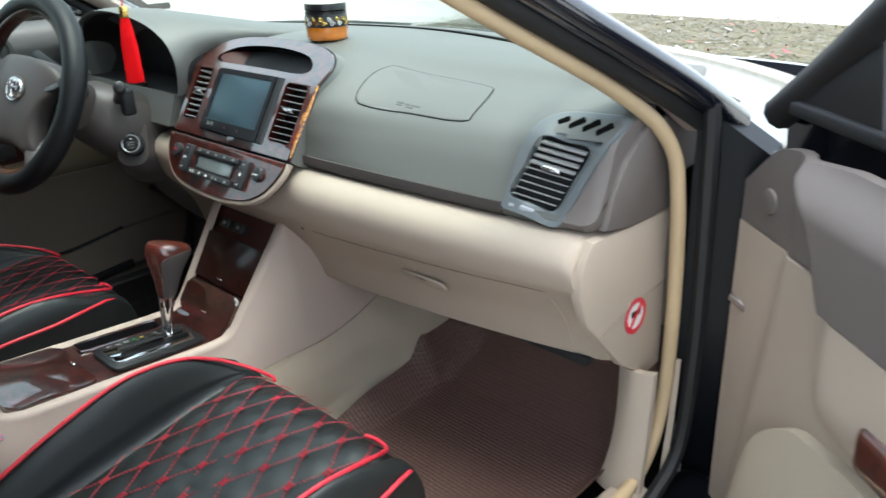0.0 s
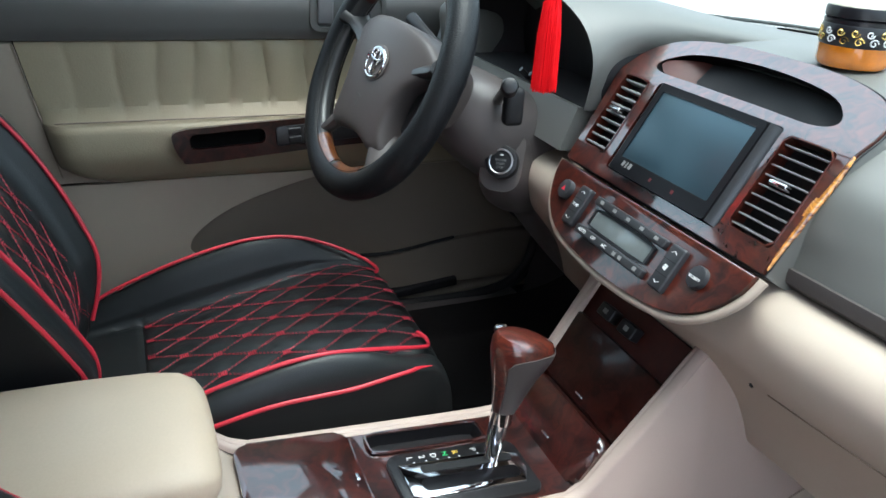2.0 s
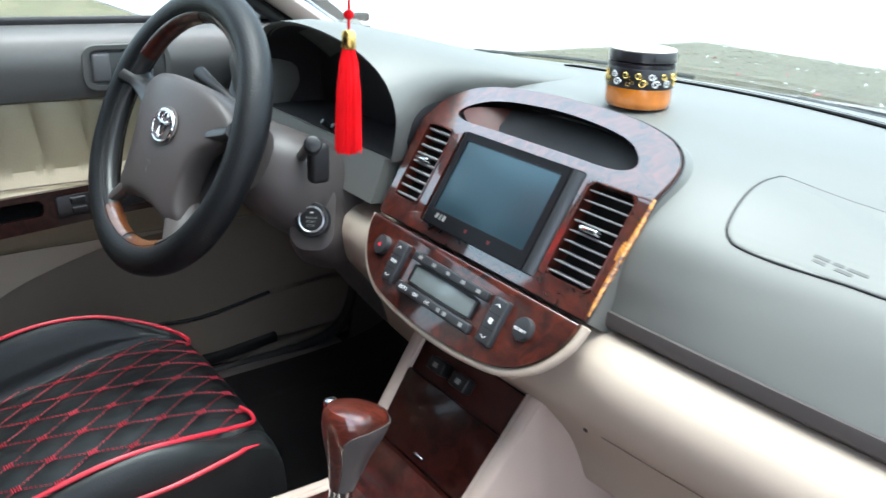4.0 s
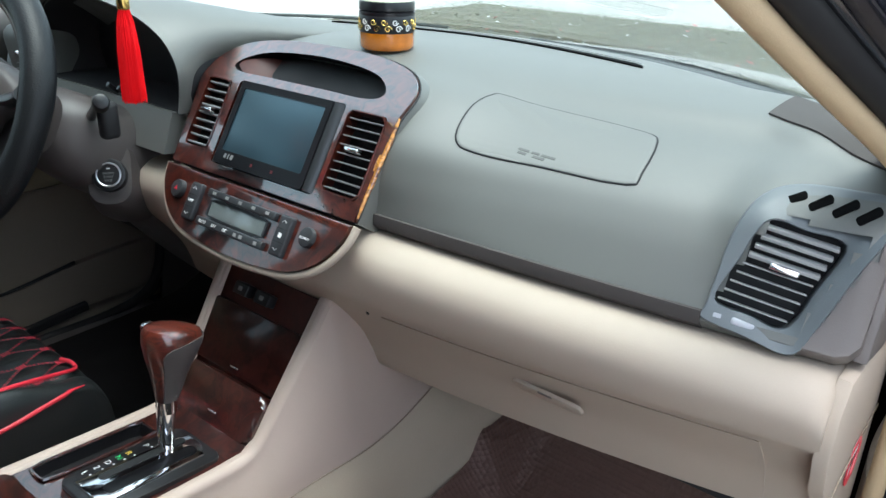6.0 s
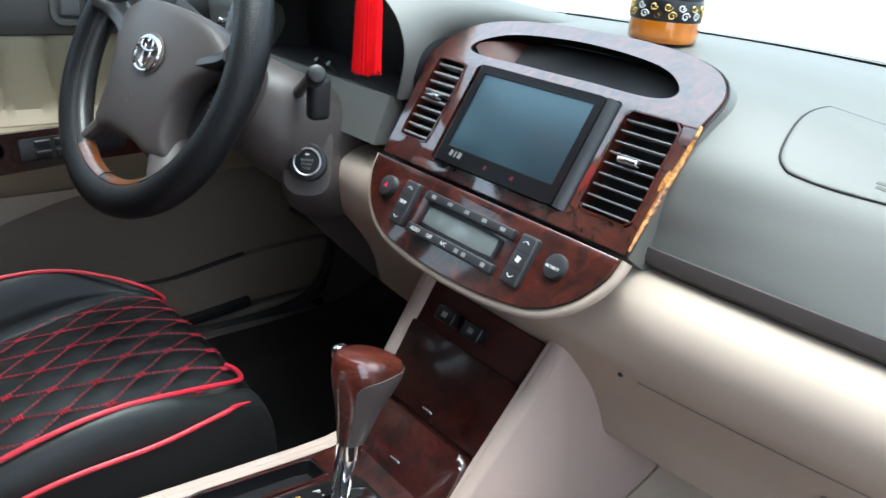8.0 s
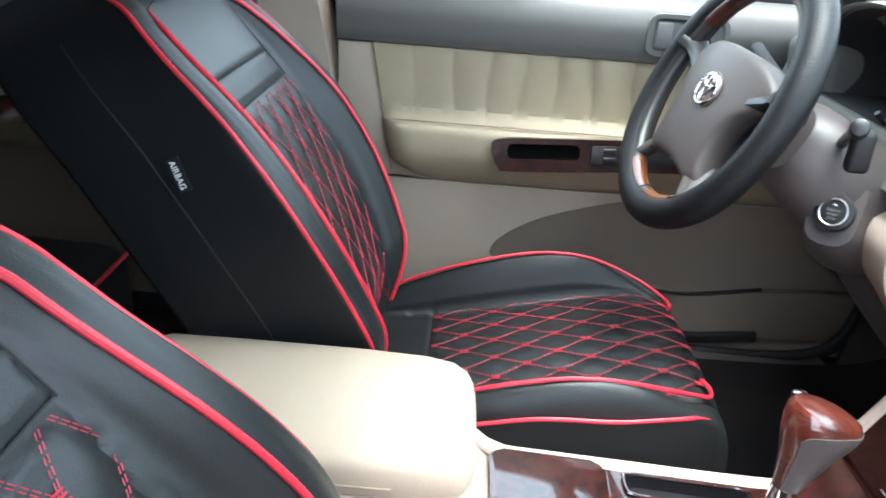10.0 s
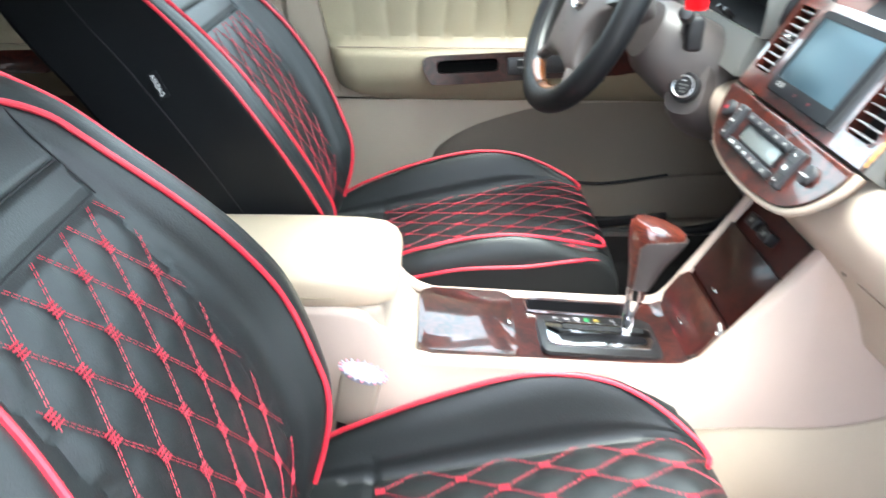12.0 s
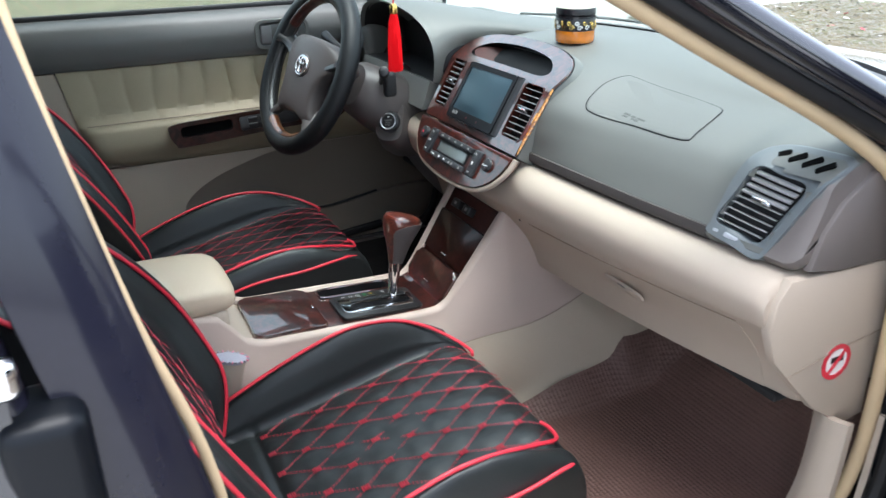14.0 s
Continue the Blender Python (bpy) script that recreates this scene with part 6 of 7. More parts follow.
# pillars of both sides
for s in (-1, 1):
    # windscreen pillar: trim inside, paint outside
    ap = [(s * 0.700, 0.215, 0.915), (s * 0.672, 0.10, 0.985), (s * 0.612, -0.105, 1.10), (s * 0.555, -0.30, 1.215), (s * 0.515, -0.45, 1.30), (s * 0.50, -0.62, 1.345)]
    part("pillar_trim", tube(smooth([(x - s * 0.012, y + 0.035, z + 0.012) for x, y, z in ap], 6), 0.030, 12, flat=0.55), PILLAR_CLOTH, car, "pinkish cream windscreen pillar trim")
    part("pillar", tube(smooth([(x + s * 0.036, y + 0.056, z + 0.014) for x, y, z in ap], 6), 0.026, 12, flat=0.8), PAINT, car, "black windscreen pillar")
    part("pillar_seal", tube(smooth([(x + s * 0.020, y + 0.028, z + 0.006) for x, y, z in ap], 6), 0.014, 10), RUBBER, car)
    loop = [(s * 0.515, -0.45, 1.31), (s * 0.555, -0.30, 1.215), (s * 0.612, -0.105, 1.10), (s * 0.668, 0.085, 0.99), (s * 0.700, 0.165, 0.915), (s * 0.708, 0.188, 0.82), (s * 0.708, 0.200, 0.65), (s * 0.704, 0.198, 0.50), (s * 0.700, 0.165, 0.41), (s * 0.70, 0.08, 0.375), (s * 0.705, -0.10, 0.368), (s * 0.71, -0.45, 0.368), (s * 0.735, -0.63, 0.40), (s * 0.765, -0.665, 0.55), (s * 0.780, -0.690, 0.85), (s * 0.782, -0.728, 1.01), (s * 0.745, -0.762, 1.19), (s * 0.66, -0.775, 1.33)]
    loop = [(x, y - (0.10 if s < 0 and y < -0.6 else 0.0), z) for x, y, z in loop]
    part("door_seal", tube(smooth(loop, 6), lambda f: 0.0105 if f < 0.64 else 0.0045, 10), SEAL if s > 0 else RUBBER, car, "tan fabric door seal" if s > 0 else "black door seal")
    # hinge pillar
    hp = [[(s * (0.712 + 0.14 * f), 0.215 + 0.05 * f + (0.05 if z < 0.5 else 0), z - 0.10 * f * max(0.0, (z - 0.65) / 0.31)) for f in (0, 0.25, 0.5, 0.75, 1.0)] for z in (0.25, 0.36, 0.5, 0.65, 0.8, 0.9, 0.96)]
    part("hinge_pillar", slab(hp, (0, 0.05, 0)), PAINT_IN, car, "black hinge pillar")
    part("rubber", tube(smooth([(s * 0.735, 0.205, 0.97), (s * 0.738, 0.212, 0.8), (s * 0.736, 0.222, 0.6), (s * 0.730, 0.21, 0.42), (s * 0.725, 0.12, 0.352)], 6), 0.012, 8), RUBBER, car)
    # sill
    part("sill", box(0.17, 2.30, 0.10, 0.03, (s * 0.795, -0.88, 0.315)), PAINT_IN, car, "black sill")
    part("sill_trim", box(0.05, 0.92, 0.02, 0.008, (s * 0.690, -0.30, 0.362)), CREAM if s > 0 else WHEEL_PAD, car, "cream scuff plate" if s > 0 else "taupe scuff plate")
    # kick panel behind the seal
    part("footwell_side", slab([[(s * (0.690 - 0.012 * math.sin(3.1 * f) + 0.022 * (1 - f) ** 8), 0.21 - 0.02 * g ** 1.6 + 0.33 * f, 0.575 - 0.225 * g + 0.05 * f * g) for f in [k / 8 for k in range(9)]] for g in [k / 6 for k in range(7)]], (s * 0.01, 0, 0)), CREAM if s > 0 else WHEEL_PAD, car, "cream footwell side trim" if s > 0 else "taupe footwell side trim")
    if s > 0:
        kick = [[(xl + (0.712 - xl) * f, yy - 0.010 * math.sin(math.pi * f), z) for f in [k / 8 for k in range(9)]] for z, xl, yy in [(0.575 - 0.215 * g, 0.655 + 0.008 * g - 0.026 * g ** 3, 0.150 - 0.020 * g ** 1.6) for g in [k / 10 for k in range(11)]]]
        part("kick_trim", slab(kick, (0, 0.012, 0)), CREAM, car, "cream kick trim beside the seal")
    # middle pillar
    bp = [[(s * (0.785 - 0.26 * max(0, z - 0.95) ** 1.1 + dx), -0.695 - (0.11 if s < 0 else 0.0) - 0.205 * (z - 0.85) + dy, z) for dx, dy in ((0, 0.0), (0.022, 0.002), (0.040, -0.012), (0.046, -0.03), (0.046, -0.058), (0.03, -0.062), (-0.05, -0.062 if s > 0 else -0.12), (-0.05, -0.01))] for z in (0.30, 0.45, 0.6, 0.75, 0.9, 1.0, 1.1, 1.2, 1.3, 1.38)]
    part("middle_pillar", sheet(bp, close_u=True, caps=True), FILM if s > 0 else CREAM, car, "glossy black middle pillar" if s > 0 else "cream middle pillar trim")
    part("roof_rail", tube(smooth([(s * 0.60, -0.42, 1.33), (s * 0.675, -0.70, 1.352), (s * 0.69, -1.2, 1.358), (s * 0.69, -1.95, 1.34)], 6), 0.038, 12), PAINT, car, "black roof rail")
# rear bench, seen between the front seats
bench = thing("rear_bench", (0, -1.45, 0.33), "black leather rear bench in shadow with red piping", "rear seat")
part("cushion", box(1.30, 0.74, 0.20, 0.05, (0, -1.52, 0.44)), LEATHER, bench)
part("backrest", box(1.30, 0.16, 0.62, 0.06, pose(0, -1.99, 0.80, -18)), LEATHER, bench)
part("piping", tube(smooth([(-0.62, -1.14, 0.535), (0, -1.13, 0.54), (0.62, -1.14, 0.535)], 6), 0.004, 8), RED, bench, "red piping")
# unseen panel added behind the bench to keep stray light out of the rear
part("bulkhead", box(1.62, 0.02, 0.70, 0.004, (0, -2.14, 0.66)), BLACK_MATT, car)
part("parcel_shelf", box(1.3, 0.5, 0.02, 0.005, (0, -2.05, 0.99)), BLACK_MATT, bench)
for s in (-1, 1):
    part("rear_quarter", slab([[(s * (0.83 + 0.03 * math.sin(3.1 * f)), -1.85 - 1.4 * g, 1.0 - 0.7 * f) for f in [i / 8 for i in range(9)]] for g in [j / 8 for j in range(9)]], (-s * 0.02, 0, 0)), PAINT, car)
    part("rear_pillar", slab([[(s * (0.80 - 0.30 * max(0.0, z - 1.0)), y, z) for y in (-2.45, -2.1, -1.72)] for z in (0.98, 1.1, 1.2, 1.30, 1.38)], (s * 0.02, 0, 0)), PAINT, car, "black rear pillar")


# ---- doors ----
def door_inner(name, s, y0, y1, label, pleats):
    """An inner door panel facing the cabin; s is the side."""
    d = thing(name, (s * 0.80, (y0 + y1) / 2, 0.35), label, "car door")
    X = lambda y, z: s * lerp([(0.30, 0.770), (0.50, 0.755), (0.665, 0.735), (0.68, 0.715), (0.73, 0.690), (0.766, 0.693), (0.780, 0.712), (0.790, 0.731), (0.80, 0.736), (0.90, 0.738), (0.915, 0.728), (0.96, 0.722), (1.005, 0.745), (1.015, 0.775)], z)
    n = 56
    ys = [y0 + (y1 - y0) * i / n for i in range(n + 1)]

    def band(z0, z1, k, off=0.0, fold=0.0, rear=None):
        rows = []
        for y_ in [y0 + (y1 - y0) * i / 240 for i in range(241)] if fold else ys:
            row = []
            for j in range(k + 1):
                z = z0 + (z1 - z0) * j / k
                dx = 0.0
                y = y_ if rear is None else rear(z) + (y1 - rear(z)) * (y_ - y0) / (y1 - y0)
                dip = 0.0 if rear is None else 0.030 * max(0.0, 1 - (y - rear(z)) / 0.035) ** 2 * max(0.0, min(1.0, (0.80 - z) / 0.03))
                if fold:
                    f = j / k
                    amp = 0.004 + 0.011 * max(0.0, min(1.0, (y - y0 - 0.15) / 0.30))
                    wave = abs(math.sin(46 * y + 0.8 * math.sin(13 * y) + 0.25 * math.sin(30 * z + 20 * y)))
                    dx = -amp * (wave ** 0.55 - 0.55) * (0.38 + 0.62 * f) * min(1.0, (1.02 - f) * 8)
                row.append((X(y, z) + s * (dx + off + dip), y, z))
            rows.append(row)
        return slab(rows, (s * 0.02, 0, 0))

    rear = (lambda z: -0.707 - 0.2 * (z - 0.72) + 0.05 * max(0.0, 1 - (z - 0.665) / 0.04) ** 2) if pleats else (lambda z: -1.80 - 0.5 * (z - 0.74) + 0.05 * max(0.0, 1 - (z - 0.665) / 0.04) ** 2)
    part("upper_trim", band(0.905, 1.015, 10, -0.004), DOOR_TOP, d, "dark grey vinyl upper trim")
    part("insert", band(0.775, 0.903, 12, 0.0, 1.0, rear), BEIGE_DOOR, d, "pleated beige leather insert")
    part("arm_pad", band(0.665, 0.775, 16, -0.002, 0.0, rear), BEIGE_DOOR, d, "padded beige armrest")
    part("lower_panel", band(0.32, 0.664, 14), BEIGE_SHADED, d, "smooth beige lower panel")
    return d, X


ddoor, XD = door_inner("driver_door", -1, -0.805, 0.24, "driver's door, shut, beige leather with dark upper trim", True)
part("seam", tube([(XD(y, 0.9045) + 0.004, y, 0.9045 + 0.004) for y in [-0.80 + 1.04 * i / 20 for i in range(21)]], 0.0016, 6), BLACK_MATT, ddoor)
part("seam", tube([(XD(y, 0.776) + 0.003, y, 0.780) for y in [-0.70 + 0.9 * i / 20 for i in range(21)]], 0.0014, 6), GAP, ddoor)
part("seam", tube([(XD(y, 0.667) + 0.002, y, 0.668) for y in [-0.66 + 0.86 * i / 20 for i in range(21)]], 0.0014, 6), GAP, ddoor)
part("rear_border", prism([(-0.800, 0.667), (-0.630, 0.667), (-0.690, 0.70), (-0.722, 0.78), (-0.746, 0.902), (-0.803, 0.902)], 0.012, frame_of((-0.746, 0, 0), (0, 1, 0), (1, 0, 0)), 0.003), BEIGE_PLASTIC, ddoor, "plain beige border behind the insert")
part("seam", tube([(-0.731, -0.709 - 0.2 * (z - 0.72), z) for z in (0.68, 0.72, 0.78, 0.84, 0.90)], 0.0014, 6), GAP, ddoor)
# burl switch plate
bz = frame_of((-0.679, -0.335, 0.750), (0, 1, 0.055), (1, 0, 0.08))
bo = [(p.x, p.y) for p in smooth([Vector((u, v, 0)) for u, v in ((-0.190, 0.010), (-0.178, 0.027), (-0.10, 0.029), (0.05, 0.029), (0.24, 0.029), (0.24, -0.022), (0.05, -0.026), (-0.15, -0.030), (-0.178, -0.022))], 4, closed=True)]
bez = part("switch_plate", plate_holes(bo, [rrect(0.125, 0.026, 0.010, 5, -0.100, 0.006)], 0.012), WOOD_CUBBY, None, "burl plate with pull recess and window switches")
bez.parent = ddoor
bez.data.transform(Matrix.Translation(-base_of(ddoor)) @ bz)
# flat plate painted near-black for the shade inside the pull
part("pull_recess", prism(rrect(0.130, 0.030, 0.010, 5, -0.100, 0.006), 0.001, bz @ pose(0, 0, 0.0005)), HOLE, bez)
sw = part("window_switches", prism(rrect(0.15, 0.034, 0.006, 4, 0.055, 0.002), 0.004, bz @ pose(0, 0, 0.011), 0.002), BLACK, bez)
for i in range(4):
    part("switch", box(0.022, 0.011, 0.006, 0.002, bz @ pose(0.012 + 0.028 * (i % 2), 0.010 - 0.015 * (i // 2), 0.016, 12)), BUTTON, sw)
# inner handle
hb = frame_of((-0.724, -0.215, 0.955), (0, 1, 0), (1, 0, -0.05))
hnd = part("inner_handle", ring_plate(resample(rrect(0.135, 0.070, 0.018, 5), 48), resample(rrect(0.120, 0.056, 0.014, 5), 48), 0.010, hb, 0.012), PAD, ddoor, "grey handle bezel with chrome lever")
part("recess", prism(rrect(0.122, 0.058, 0.014, 5), 0.002, hb @ pose(0, 0, -0.006)), BLACK, hnd)
part("lever", box(0.060, 0.030, 0.010, 0.005, hb @ pose(0.012, -0.008, 0.006)), CHROME, hnd, "bright lever")
part("lock", box(0.028, 0.045, 0.012, 0.004, hb @ pose(-0.040, 0, 0.004)), SLAT, hnd)
# lower panel: a raised rear part that ends in an arc, a hollow in front of it, pockets below
DZ = frame_of((-0.768, 0, 0), (0, 1, 0), (1, 0, 0))
arc = smooth([Vector((u, v, 0)) for u, v in ((0.22, 0.664), (-0.10, 0.662), (-0.247, 0.654), (-0.314, 0.641), (-0.407, 0.611), (-0.467, 0.579), (-0.502, 0.545), (-0.503, 0.515), (-0.480, 0.497))], 5)
part("raised_panel", prism([(-0.800, 0.664)] + [(-0.800, 0.33), (-0.40, 0.33), (-0.40, 0.486)] + [(p.x, p.y) for p in arc[::-1]], 0.036, DZ, 0.008, 3), BEIGE_PLASTIC, ddoor, "raised beige lower panel with a curved edge")
part("pocket", prism([(p.x, p.y) for p in smooth([Vector((u, v, 0)) for u, v in ((-0.42, 0.50), (-0.30, 0.478), (-0.119, 0.468), (0.03, 0.488), (0.23, 0.49), (0.23, 0.40), (-0.13, 0.392), (-0.42, 0.40))], 4, closed=True)], 0.030, DZ, 0.006, 2), BEIGE_SHADED, ddoor, "beige map pocket")
part("pocket_mouth", tube(smooth([(-0.738, -0.20, 0.478), (-0.738, -0.119, 0.473), (-0.738, 0.022, 0.494)], 6), 0.0035, 8), BLACK_MATT, ddoor)
part("pocket_slot", box(0.03, 0.17, 0.020, 0.004, pose(-0.742, -0.052, 0.385, 6)), BLACK_MATT, ddoor, "black slot of the door pocket")
part("pocket_ledge", box(0.05, 0.40, 0.10, 0.012, pose(-0.757, 0.02, 0.325, 4)), BEIGE_SHADED, ddoor)
part("outer_skin", slab([[(-0.80 - 0.07 * math.sin(3.14 * g), y, 1.0 - 0.70 * g) for g in [k / 8 for k in range(9)]] for y in (-0.86, -0.4, 0.0, 0.28)], (0.012, 0, 0)), PAINT, ddoor)
part("window_rubber", box(0.02, 1.12, 0.016, 0.005, (-0.783, -0.29, 1.018)), RUBBER, ddoor)
dg = part("window", slab([[(-0.790 + 0.24 * max(0, z - 1.0), y if not (z > 1.0 and y > 0.1) else y - (z - 1.0) * 1.55, z) for y in (-0.87, -0.4, 0.0, 0.20)] for z in (1.0, 1.15, 1.33)], (-0.004, 0, 0)), PANE_SIDE, ddoor, "clear side window, shut")
dg.visible_shadow = False
part("mirror_cover", prism([(0.03, 1.02), (0.20, 1.015), (0.20, 1.03), (0.06, 1.13)], 0.02, frame_of((-0.775, 0, 0), (0, 1, 0), (1, 0, 0)), 0.005), BLACK, ddoor, "black mirror corner cover")
mir = thing("door_mirror", (-0.93, 0.06, 1.03), "black door mirror outside the driver's window", "wing mirror")
part("housing", sheet([[(-0.93 + 0.095 * r * math.copysign(abs(math.cos(a)) ** 0.6, math.cos(a)), 0.02 + yy, 1.075 + 0.062 * r * math.copysign(abs(math.sin(a)) ** 0.6, math.sin(a))) for a in [2 * math.pi * k / 28 for k in range(28)]] for r, yy in ((0.9, 0.0), (1.0, 0.008), (1.0, 0.035), (0.8, 0.07), (0.3, 0.09))], close_u=True, caps=True), PAINT, mir)
part("mirror_glass", sheet([[(-0.93 + 0.082 * r * math.copysign(abs(math.cos(a)) ** 0.6, math.cos(a)), 0.019, 1.075 + 0.050 * r * math.copysign(abs(math.sin(a)) ** 0.6, math.sin(a))) for a in [2 * math.pi * k / 28 for k in range(28)]] for r in (0.02, 0.5, 1.0)], close_u=True), CHROME, mir)
part("foot", box(0.08, 0.05, 0.03, 0.01, (-0.83, 0.05, 1.025)), BLACK, mir)

rdoor, XR = door_inner("rear_door", -1, -1.98, -0.94, "rear door, shut, beige leather in shade", False)
part("rear_border", prism([(-1.98, 0.667), (-1.70, 0.667), (-1.765, 0.70), (-1.785, 0.74), (-1.880, 0.902), (-2.03, 0.902)], 0.012, frame_of((-0.746, 0, 0), (0, 1, 0), (1, 0, 0)), 0.003), BEIGE_PLASTIC, rdoor, "plain beige border behind the insert")
part("seam", tube([(XR(y, 0.776) + 0.003, y, 0.780) for y in [-1.80 + 0.84 * i / 20 for i in range(21)]], 0.0014, 6), GAP, rdoor)
rbz = frame_of((-0.688, -1.40, 0.745), (0, 1, 0.03), (0.97, 0, 0.24))
part("switch_plate", prism(rrect(0.26, 0.046, 0.02, 5), 0.012, rbz, 0.004), WOOD_DOOR, rdoor, "burl switch plate")
part("pull_recess", prism(rrect(0.12, 0.026, 0.01, 5, -0.04, 0), 0.001, rbz @ pose(0, 0, 0.0122)), BLACK_MATT, rdoor)
part("window", slab([[(-0.790 + 0.24 * max(0, z - 1.0), y, z) for y in (-1.70, -1.3, -0.86)] for z in (1.0, 1.15, 1.33)], (-0.004, 0, 0)), PANE_DARK, rdoor, "dark tinted window")
part("outer_skin", slab([[(-0.80 - 0.07 * math.sin(3.14 * g), y, 1.0 - 0.70 * g) for g in [k / 8 for k in range(9)]] for y in (-1.8, -1.3, -0.80)], (0.012, 0, 0)), PAINT, rdoor)

# passenger's rear door, outside
od = thing("rear_door", (0.86, -1.3, 0.3), "blue-black rear door with a chrome waist strip, shut", "car door")
part("outer_skin", slab([[(0.835 + 0.045 * math.sin(3.14 * min(1, 1.2 * g)), y, 0.995 - 0.68 * g) for g in [k / 10 for k in range(11)]] for y in (-1.80, -1.4, -1.0, -0.80)], (-0.02, 0, 0)), PAINT, od, "glossy blue-black door skin")
part("front_edge", box(0.060, 0.050, 0.66, 0.012, (0.822, -0.786, 0.65)), PAINT_IN, od, "black painted door edge")
part("waist_strip", box(0.016, 1.0, 0.026, 0.007, (0.842, -1.290, 1.010)), CHROME, od, "chrome waist strip")
part("window_frame", sheet([[(0.800 - 0.26 * max(0, z - 0.95) ** 1.1 + 0.03 + dx, -0.765 - 0.205 * (z - 0.85) + dy, z) for dx, dy in ((0, 0), (0.008, -0.006), (0.008, -0.05), (-0.02, -0.06), (-0.02, 0))] for z in (0.98, 1.08, 1.18, 1.28, 1.36)], close_u=True, caps=True), FILM, od)
part("window", slab([[(0.825 - 0.26 * max(0, z - 0.95) ** 1.1, y, z) for y in (-1.75, -1.3, -0.84)] for z in (1.0, 1.1, 1.2, 1.33)], (-0.004, 0, 0)), PANE_DARK, od, "dark tinted window")
part("inner_skin", box(0.02, 0.92, 0.66, 0.01, (0.755, -1.33, 0.66)), BEIGE_PLASTIC, od)

# front passenger door, swung open
pd = new("passenger_door")
tagged(pd, "front passenger door standing open, cream panel with taupe top", "car door")
pd.location, pd.rotation_euler = (0.835, 0.235, 0.35), (0, 0, radians(51))


def dpart(name, bm, material, label="", parent=None, angle=40):
    """A part in the door's own metres: x out of the car, y to the front, z from 0.35 m."""
    bmesh.ops.recalc_face_normals(bm, faces=bm.faces)
    me = bpy.data.meshes.new(name)
    bm.to_mesh(me)
    bm.free()
    finish(me, material, angle)
    ob = new(name, me)
    ob.parent = parent or pd
    if label:
        ob["label"] = label
    return ob


def dface(y0, y1, zb, zt, xf, n=16, k=10, th=0.015):
    return slab([[(xf(y0 + (y1 - y0) * i / n, zb(y0 + (y1 - y0) * i / n) + (zt(y0 + (y1 - y0) * i / n) - zb(y0 + (y1 - y0) * i / n)) * j / k), y0 + (y1 - y0) * i / n, zb(y0 + (y1 - y0) * i / n) + (zt(y0 + (y1 - y0) * i / n) - zb(y0 + (y1 - y0) * i / n)) * j / k) for j in range(k + 1)] for i in range(n + 1)], (th, 0, 0))


def ease(t):
    t = max(0.0, min(1.0, t))
    return t * t * (3 - 2 * t)


SPLIT_Z = 0.465
door_top = lambda y: lerp([(-0.22, 0.602), (-0.10, 0.588), (-0.06, 0.582), (0.024, 0.520)], y)
# the rolled upper part swells out behind a slanting edge
swell = lambda y, z: 0.050 * ease((lerp([(0.44, -0.215), (0.468, -0.200), (0.548, -0.150), (0.577, -0.105)], z) - y) / 0.05) * (1 - 0.7 * ease((z - 0.55) / 0.06))
fold_at = lambda z: -0.089 + 0.048 * max(0.0, (0.465 - z) / 0.288)
low_x = lambda y, z: -0.048 - 0.010 * ease((fold_at(z) - y) / 0.02) - 0.045 * ease((-0.19 - y) / 0.08) * ease((z - 0.30) / 0.08)
dpart("upper_trim", dface(-1.0, 0.024, lambda y: SPLIT_Z + 0.002, door_top, lambda y, z: -0.048 - swell(y, z) - 0.006 * ease((-0.095 - y) / 0.01), 150, 40), PAD_DARK, "taupe upper trim with a rolled edge")
dpart("lower_trim", dface(-1.0, 0.026, lambda y: -0.03, lambda y: SPLIT_Z, low_x, 90, 40), CREAM, "smooth cream door trim")
arch_z = lambda y: lerp([(-0.60, 0.22), (-0.45, 0.285), (-0.342, 0.300), (-0.206, 0.288), (-0.15, 0.258), (-0.105, 0.205), (-0.07, 0.06), (-0.062, -0.02)], y)
dpart("speaker_grille", slab([[(-0.074 - 0.008 * math.sin(math.pi * min(1.0, v)), y, -0.03 + (arch_z(y) + 0.03) * v) for v in [j / 8 for j in range(9)]] for y in [-0.60 + 0.538 * i / 40 for i in range(41)]], (0.02, 0, 0)), GRILLE, "fine ribbed cream speaker grille")
dpart("cap", disc(0.016, 0.004, frame_of((-0.048, -0.042, 0.511), (0, 1, 0), (-1, 0, 0)), 24, 0.0015), PAD_DARK, "round screw cap")
dpart("skin", slab([[(0.030 + 0.02 * math.sin(3.1 * g), y, 0.62 - 0.68 * g) for g in [k / 8 for k in range(9)]] for y in (-1.06, -0.5, 0.03)], (-0.03, 0, 0)), PAINT, "blue-black outer skin")
dpart("edge", box(0.075, 0.012, 0.56, 0.004, (-0.005, 0.012, 0.25)), PAINT_IN, "black door edge")
dpart("sash", tube(smooth([(-0.015, 0.02, 0.605), (-0.020, -0.10, 0.69), (-0.05, -0.35, 0.86), (-0.10, -0.60, 0.97), (-0.11, -0.85, 0.99)], 6), 0.022, 10), RUBBER, "black window frame")
dpart("waist_rubber", box(0.03, 1.0, 0.02, 0.006, (-0.02, -0.53, 0.625)), RUBBER)
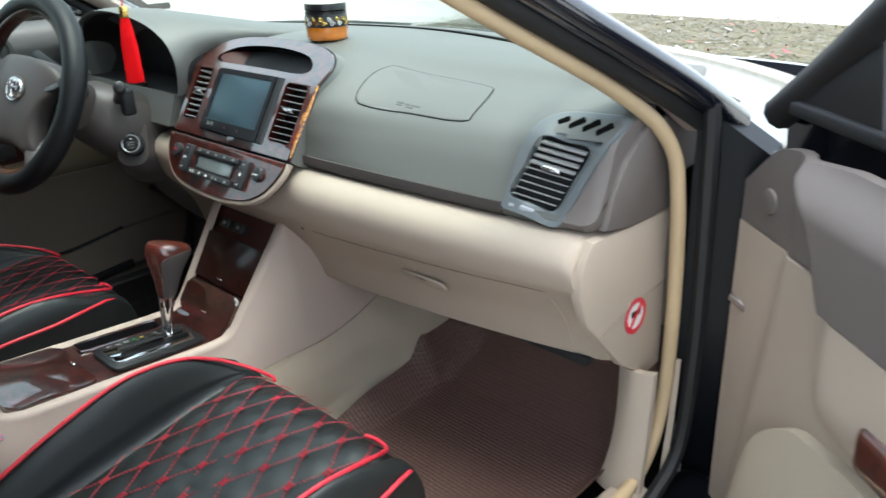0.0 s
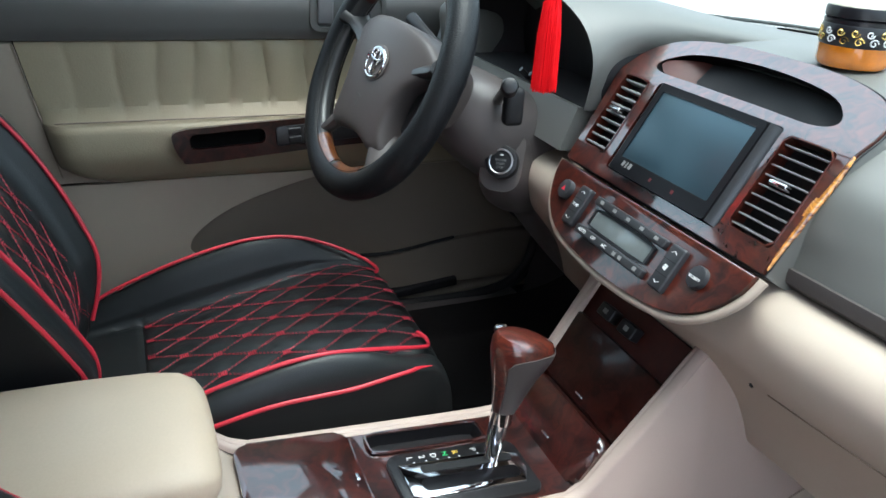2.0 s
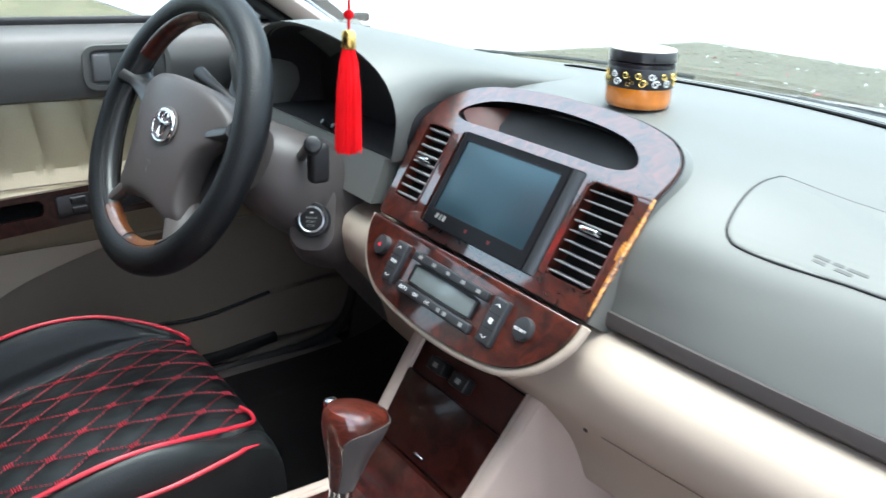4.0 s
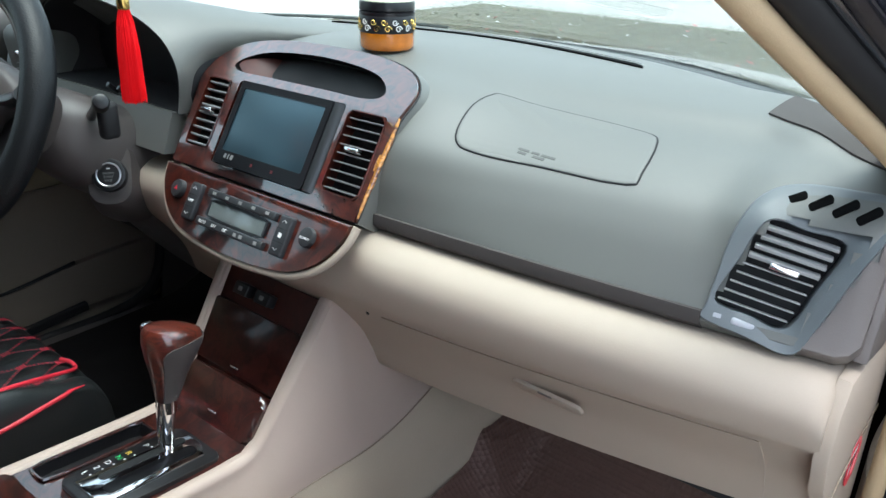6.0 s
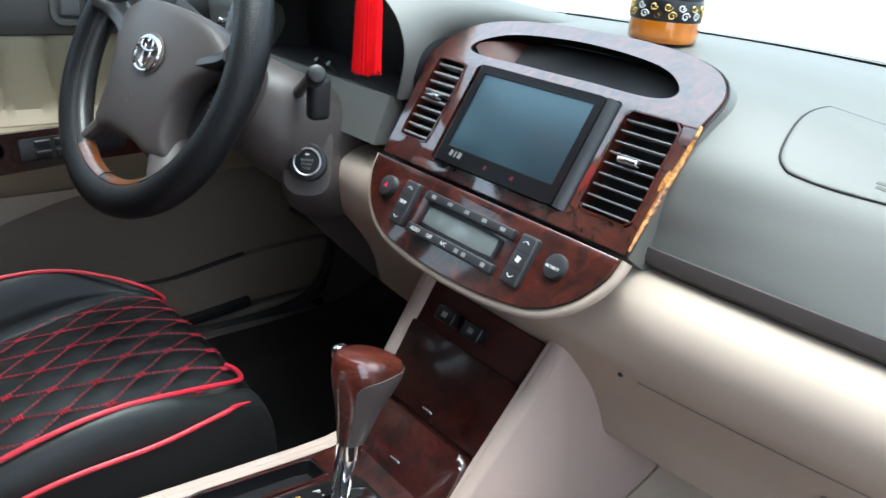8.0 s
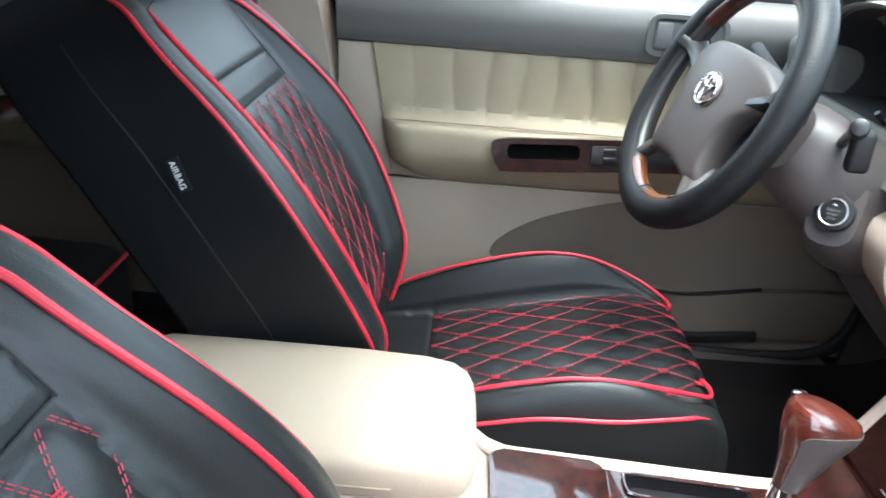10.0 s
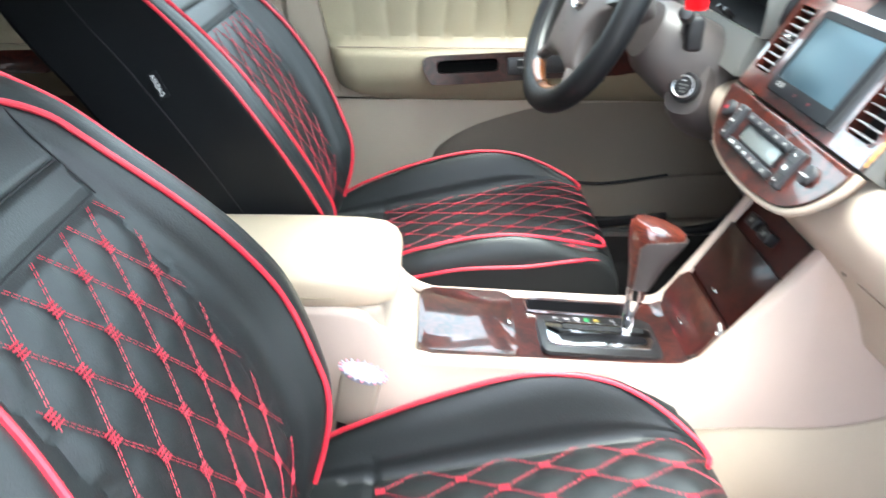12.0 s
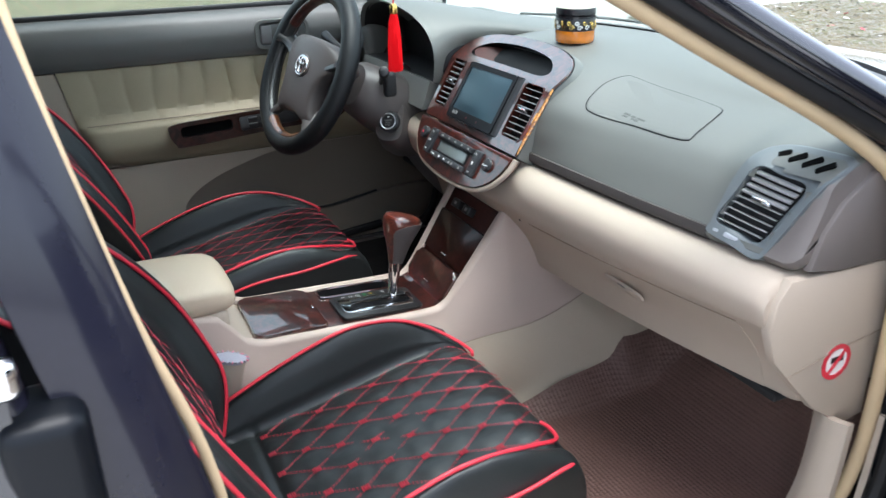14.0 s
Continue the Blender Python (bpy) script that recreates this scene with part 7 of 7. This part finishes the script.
dpart("mirror_cover", prism([(-0.20, 0.62), (0.0, 0.615), (-0.06, 0.665), (-0.17, 0.74)], 0.015, frame_of((-0.030, 0, 0), (0, 1, 0), (1, 0, 0)), 0.004), BLACK, "black mirror corner cover")
dpart("glass", slab([[(-0.012 - 0.15 * max(0, z - 0.62), y, z) for y in (-1.0, -0.6, -0.35)] for z in (0.62, 0.75, 0.86)], (0.004, 0, 0)), PANE_DARK, "dark window glass")
dpart("pull_plate", box(0.02, 0.24, 0.05, 0.012, (-0.100, -0.46, 0.375)), WOOD, "burl plate")
part("check_strap", box(0.05, 0.006, 0.010, 0.002, pose(0.81, 0.195, 0.70, 0, 14, -20)), SILVER, car, "metal door check strap")

# ---- loose things ----
jar = thing("jar", (0.018, 0.150, 1.0), "round jar of orange gel with black label and black lid", "jar")


def lathe(profile, at, n=32, tall=0.94):
    return sheet([[(at[0] + r * math.cos(2 * math.pi * k / n), at[1] + r * math.sin(2 * math.pi * k / n), at[2] + z * tall) for k in range(n)] for r, z in profile], close_u=True, caps=True)


J = (0.018, 0.150, pad_z(0.018, 0.150) + 0.001)
jar.location = J
R = 0.0378
part("gel", lathe([(R * 0.90, 0.0), (R * 0.97, 0.003), (R * 0.985, 0.008), (R * 0.985, 0.0245)], J), HONEY, jar, "orange gel in clear plastic")
lab = part("label", lathe([(R * 0.99, 0.024), (R, 0.0245), (R, 0.046), (R * 0.985, 0.047)], J), LABEL, jar, "black label with gold ornament")
for k in range(16):
    a = 2 * math.pi * k / 16
    for j, (dz, rr, tw) in enumerate(((0.0305, 0.0050, 1), (0.0398, 0.0044, -1))):
        a0 = a + 0.26 * j
        curl = []
        for q in range(15):
            w, r_ = tw * q * 0.55, rr * (1 - q / 19)
            curl.append((a0 + r_ * math.cos(w) / R, dz + r_ * math.sin(w)))
        part("ornament", tube([(J[0] + (R + 0.0002) * math.cos(p), J[1] + (R + 0.0002) * math.sin(p), J[2] + 0.94 * z) for p, z in curl], 0.0008, 5), GOLD if (k + j) % 3 else WHITE, lab)
part("neck", lathe([(R * 0.985, 0.047), (R * 0.99, 0.052), (R * 0.93, 0.0535)], J), LABEL, jar)
part("lid", lathe([(R * 0.93, 0.053), (R * 0.99, 0.0545), (R * 0.99, 0.064), (R * 0.96, 0.0665)], J), LABEL, jar, "black lid")
part("lid_top", lathe([(R * 0.96, 0.0665), (R * 0.93, 0.0685), (R * 0.4, 0.069)], J), mat("pale_lid", (0.55, 0.5, 0.4), 0.35), jar, "pale lid top")

tas = thing("tassel", (-0.052, -0.188, 1.070), "red silk tassel hanging from the mirror, brass cap", "tassel")
TX, TY = -0.052, -0.188
part("cap", lathe([(0.0055, 0.0), (0.007, 0.002), (0.0066, 0.016), (0.0045, 0.019)], (TX, TY, 1.068), 20), GOLD, tas, "brass cap")
verts, faces = [], []
rnd = random.Random(4)
for k in range(420):
    a, r0 = rnd.uniform(0, 2 * math.pi), math.sqrt(rnd.random())
    l = 0.097 + rnd.uniform(-0.004, 0.004)
    w = rnd.uniform(0.0004, 0.0007)
    ca, sa = math.cos(a), math.sin(a)
    base = len(verts)
    for j, f in enumerate((0, 0.15, 0.45, 0.8, 1.0)):
        rr = r0 * (0.0055 + 0.0055 * min(1, f * 3) ** 0.7 + 0.002 * f)
        x, y, z = TX + rr * ca + 0.002 * f * math.sin(k), TY + rr * sa, 1.069 - l * f
        verts.extend([(x - w * sa, y + w * ca, z), (x + w * ca, y + w * sa, z), (x + w * sa, y - w * ca, z)])
        if j:
            b0, b1 = base + 3 * (j - 1), base + 3 * j
            for i in range(3):
                faces.append((b0 + i, b0 + (i + 1) % 3, b1 + (i + 1) % 3, b1 + i))
me = bpy.data.meshes.new("threads")
me.from_pydata(verts, [], faces)
link_mesh("threads", me, SILK, tas, "fine red silk threads", "stuff")
part("core", lathe([(0.005, 0.0), (0.0098, -0.02), (0.011, -0.06), (0.0118, -0.090)], (TX, TY, 1.068), 20), SILK, tas)
part("cord", tube([(TX, TY, 1.086), (TX, TY, 1.16), (TX, TY + 0.005, 1.26)], 0.0013, 6), SILK, tas)
part("bead", lathe([(0.001, -0.005), (0.004, -0.003), (0.005, 0), (0.004, 0.003), (0.001, 0.005)], (TX, TY, 1.100), 16), SILK, tas, "red bead")
part("charm", lathe([(0.002, -0.007), (0.016, -0.004), (0.018, 0), (0.016, 0.004), (0.002, 0.007)], (TX, TY, 1.125), 20), GOLD, tas, "brass charm")
mirror = thing("rear_view_mirror", (0, -0.17, 1.29), "black rear-view mirror on the windscreen", "mirror")
part("housing", box(0.24, 0.03, 0.065, 0.014, pose(0, -0.175, 1.285, -12)), BLACK, mirror)
part("mount", tube([(0, -0.165, 1.29), (0, -0.17, 1.33), (0, -0.20, 1.345)], 0.009, 8), BLACK, mirror)

# round sign on the cream side panel
st = thing("round_sticker", (0.689, 0.13, 0.671), "round red-ringed no-smoking sticker on the cream panel", "sticker")
sm = frame_of((0.6868, 0.130, 0.671), (0, 1, 0), (1, 0, 0))
part("disc", disc(0.027, 0.0006, sm, 36), WHITE, st)
part("ring", ring_plate([(0.027 * math.cos(2 * math.pi * k / 36), 0.027 * math.sin(2 * math.pi * k / 36)) for k in range(36)], [(0.020 * math.cos(2 * math.pi * k / 36), 0.020 * math.sin(2 * math.pi * k / 36)) for k in range(36)], 0.0012, sm), RED, st)
part("pictogram", box(0.024, 0.009, 0.0008, 0, sm @ pose(0.001, 0.004, 0.0006)), BLACK, st)
part("bar", box(0.042, 0.006, 0.0006, 0, sm @ pose(0, 0, 0.0014, 0, 0, 50)), RED, st)
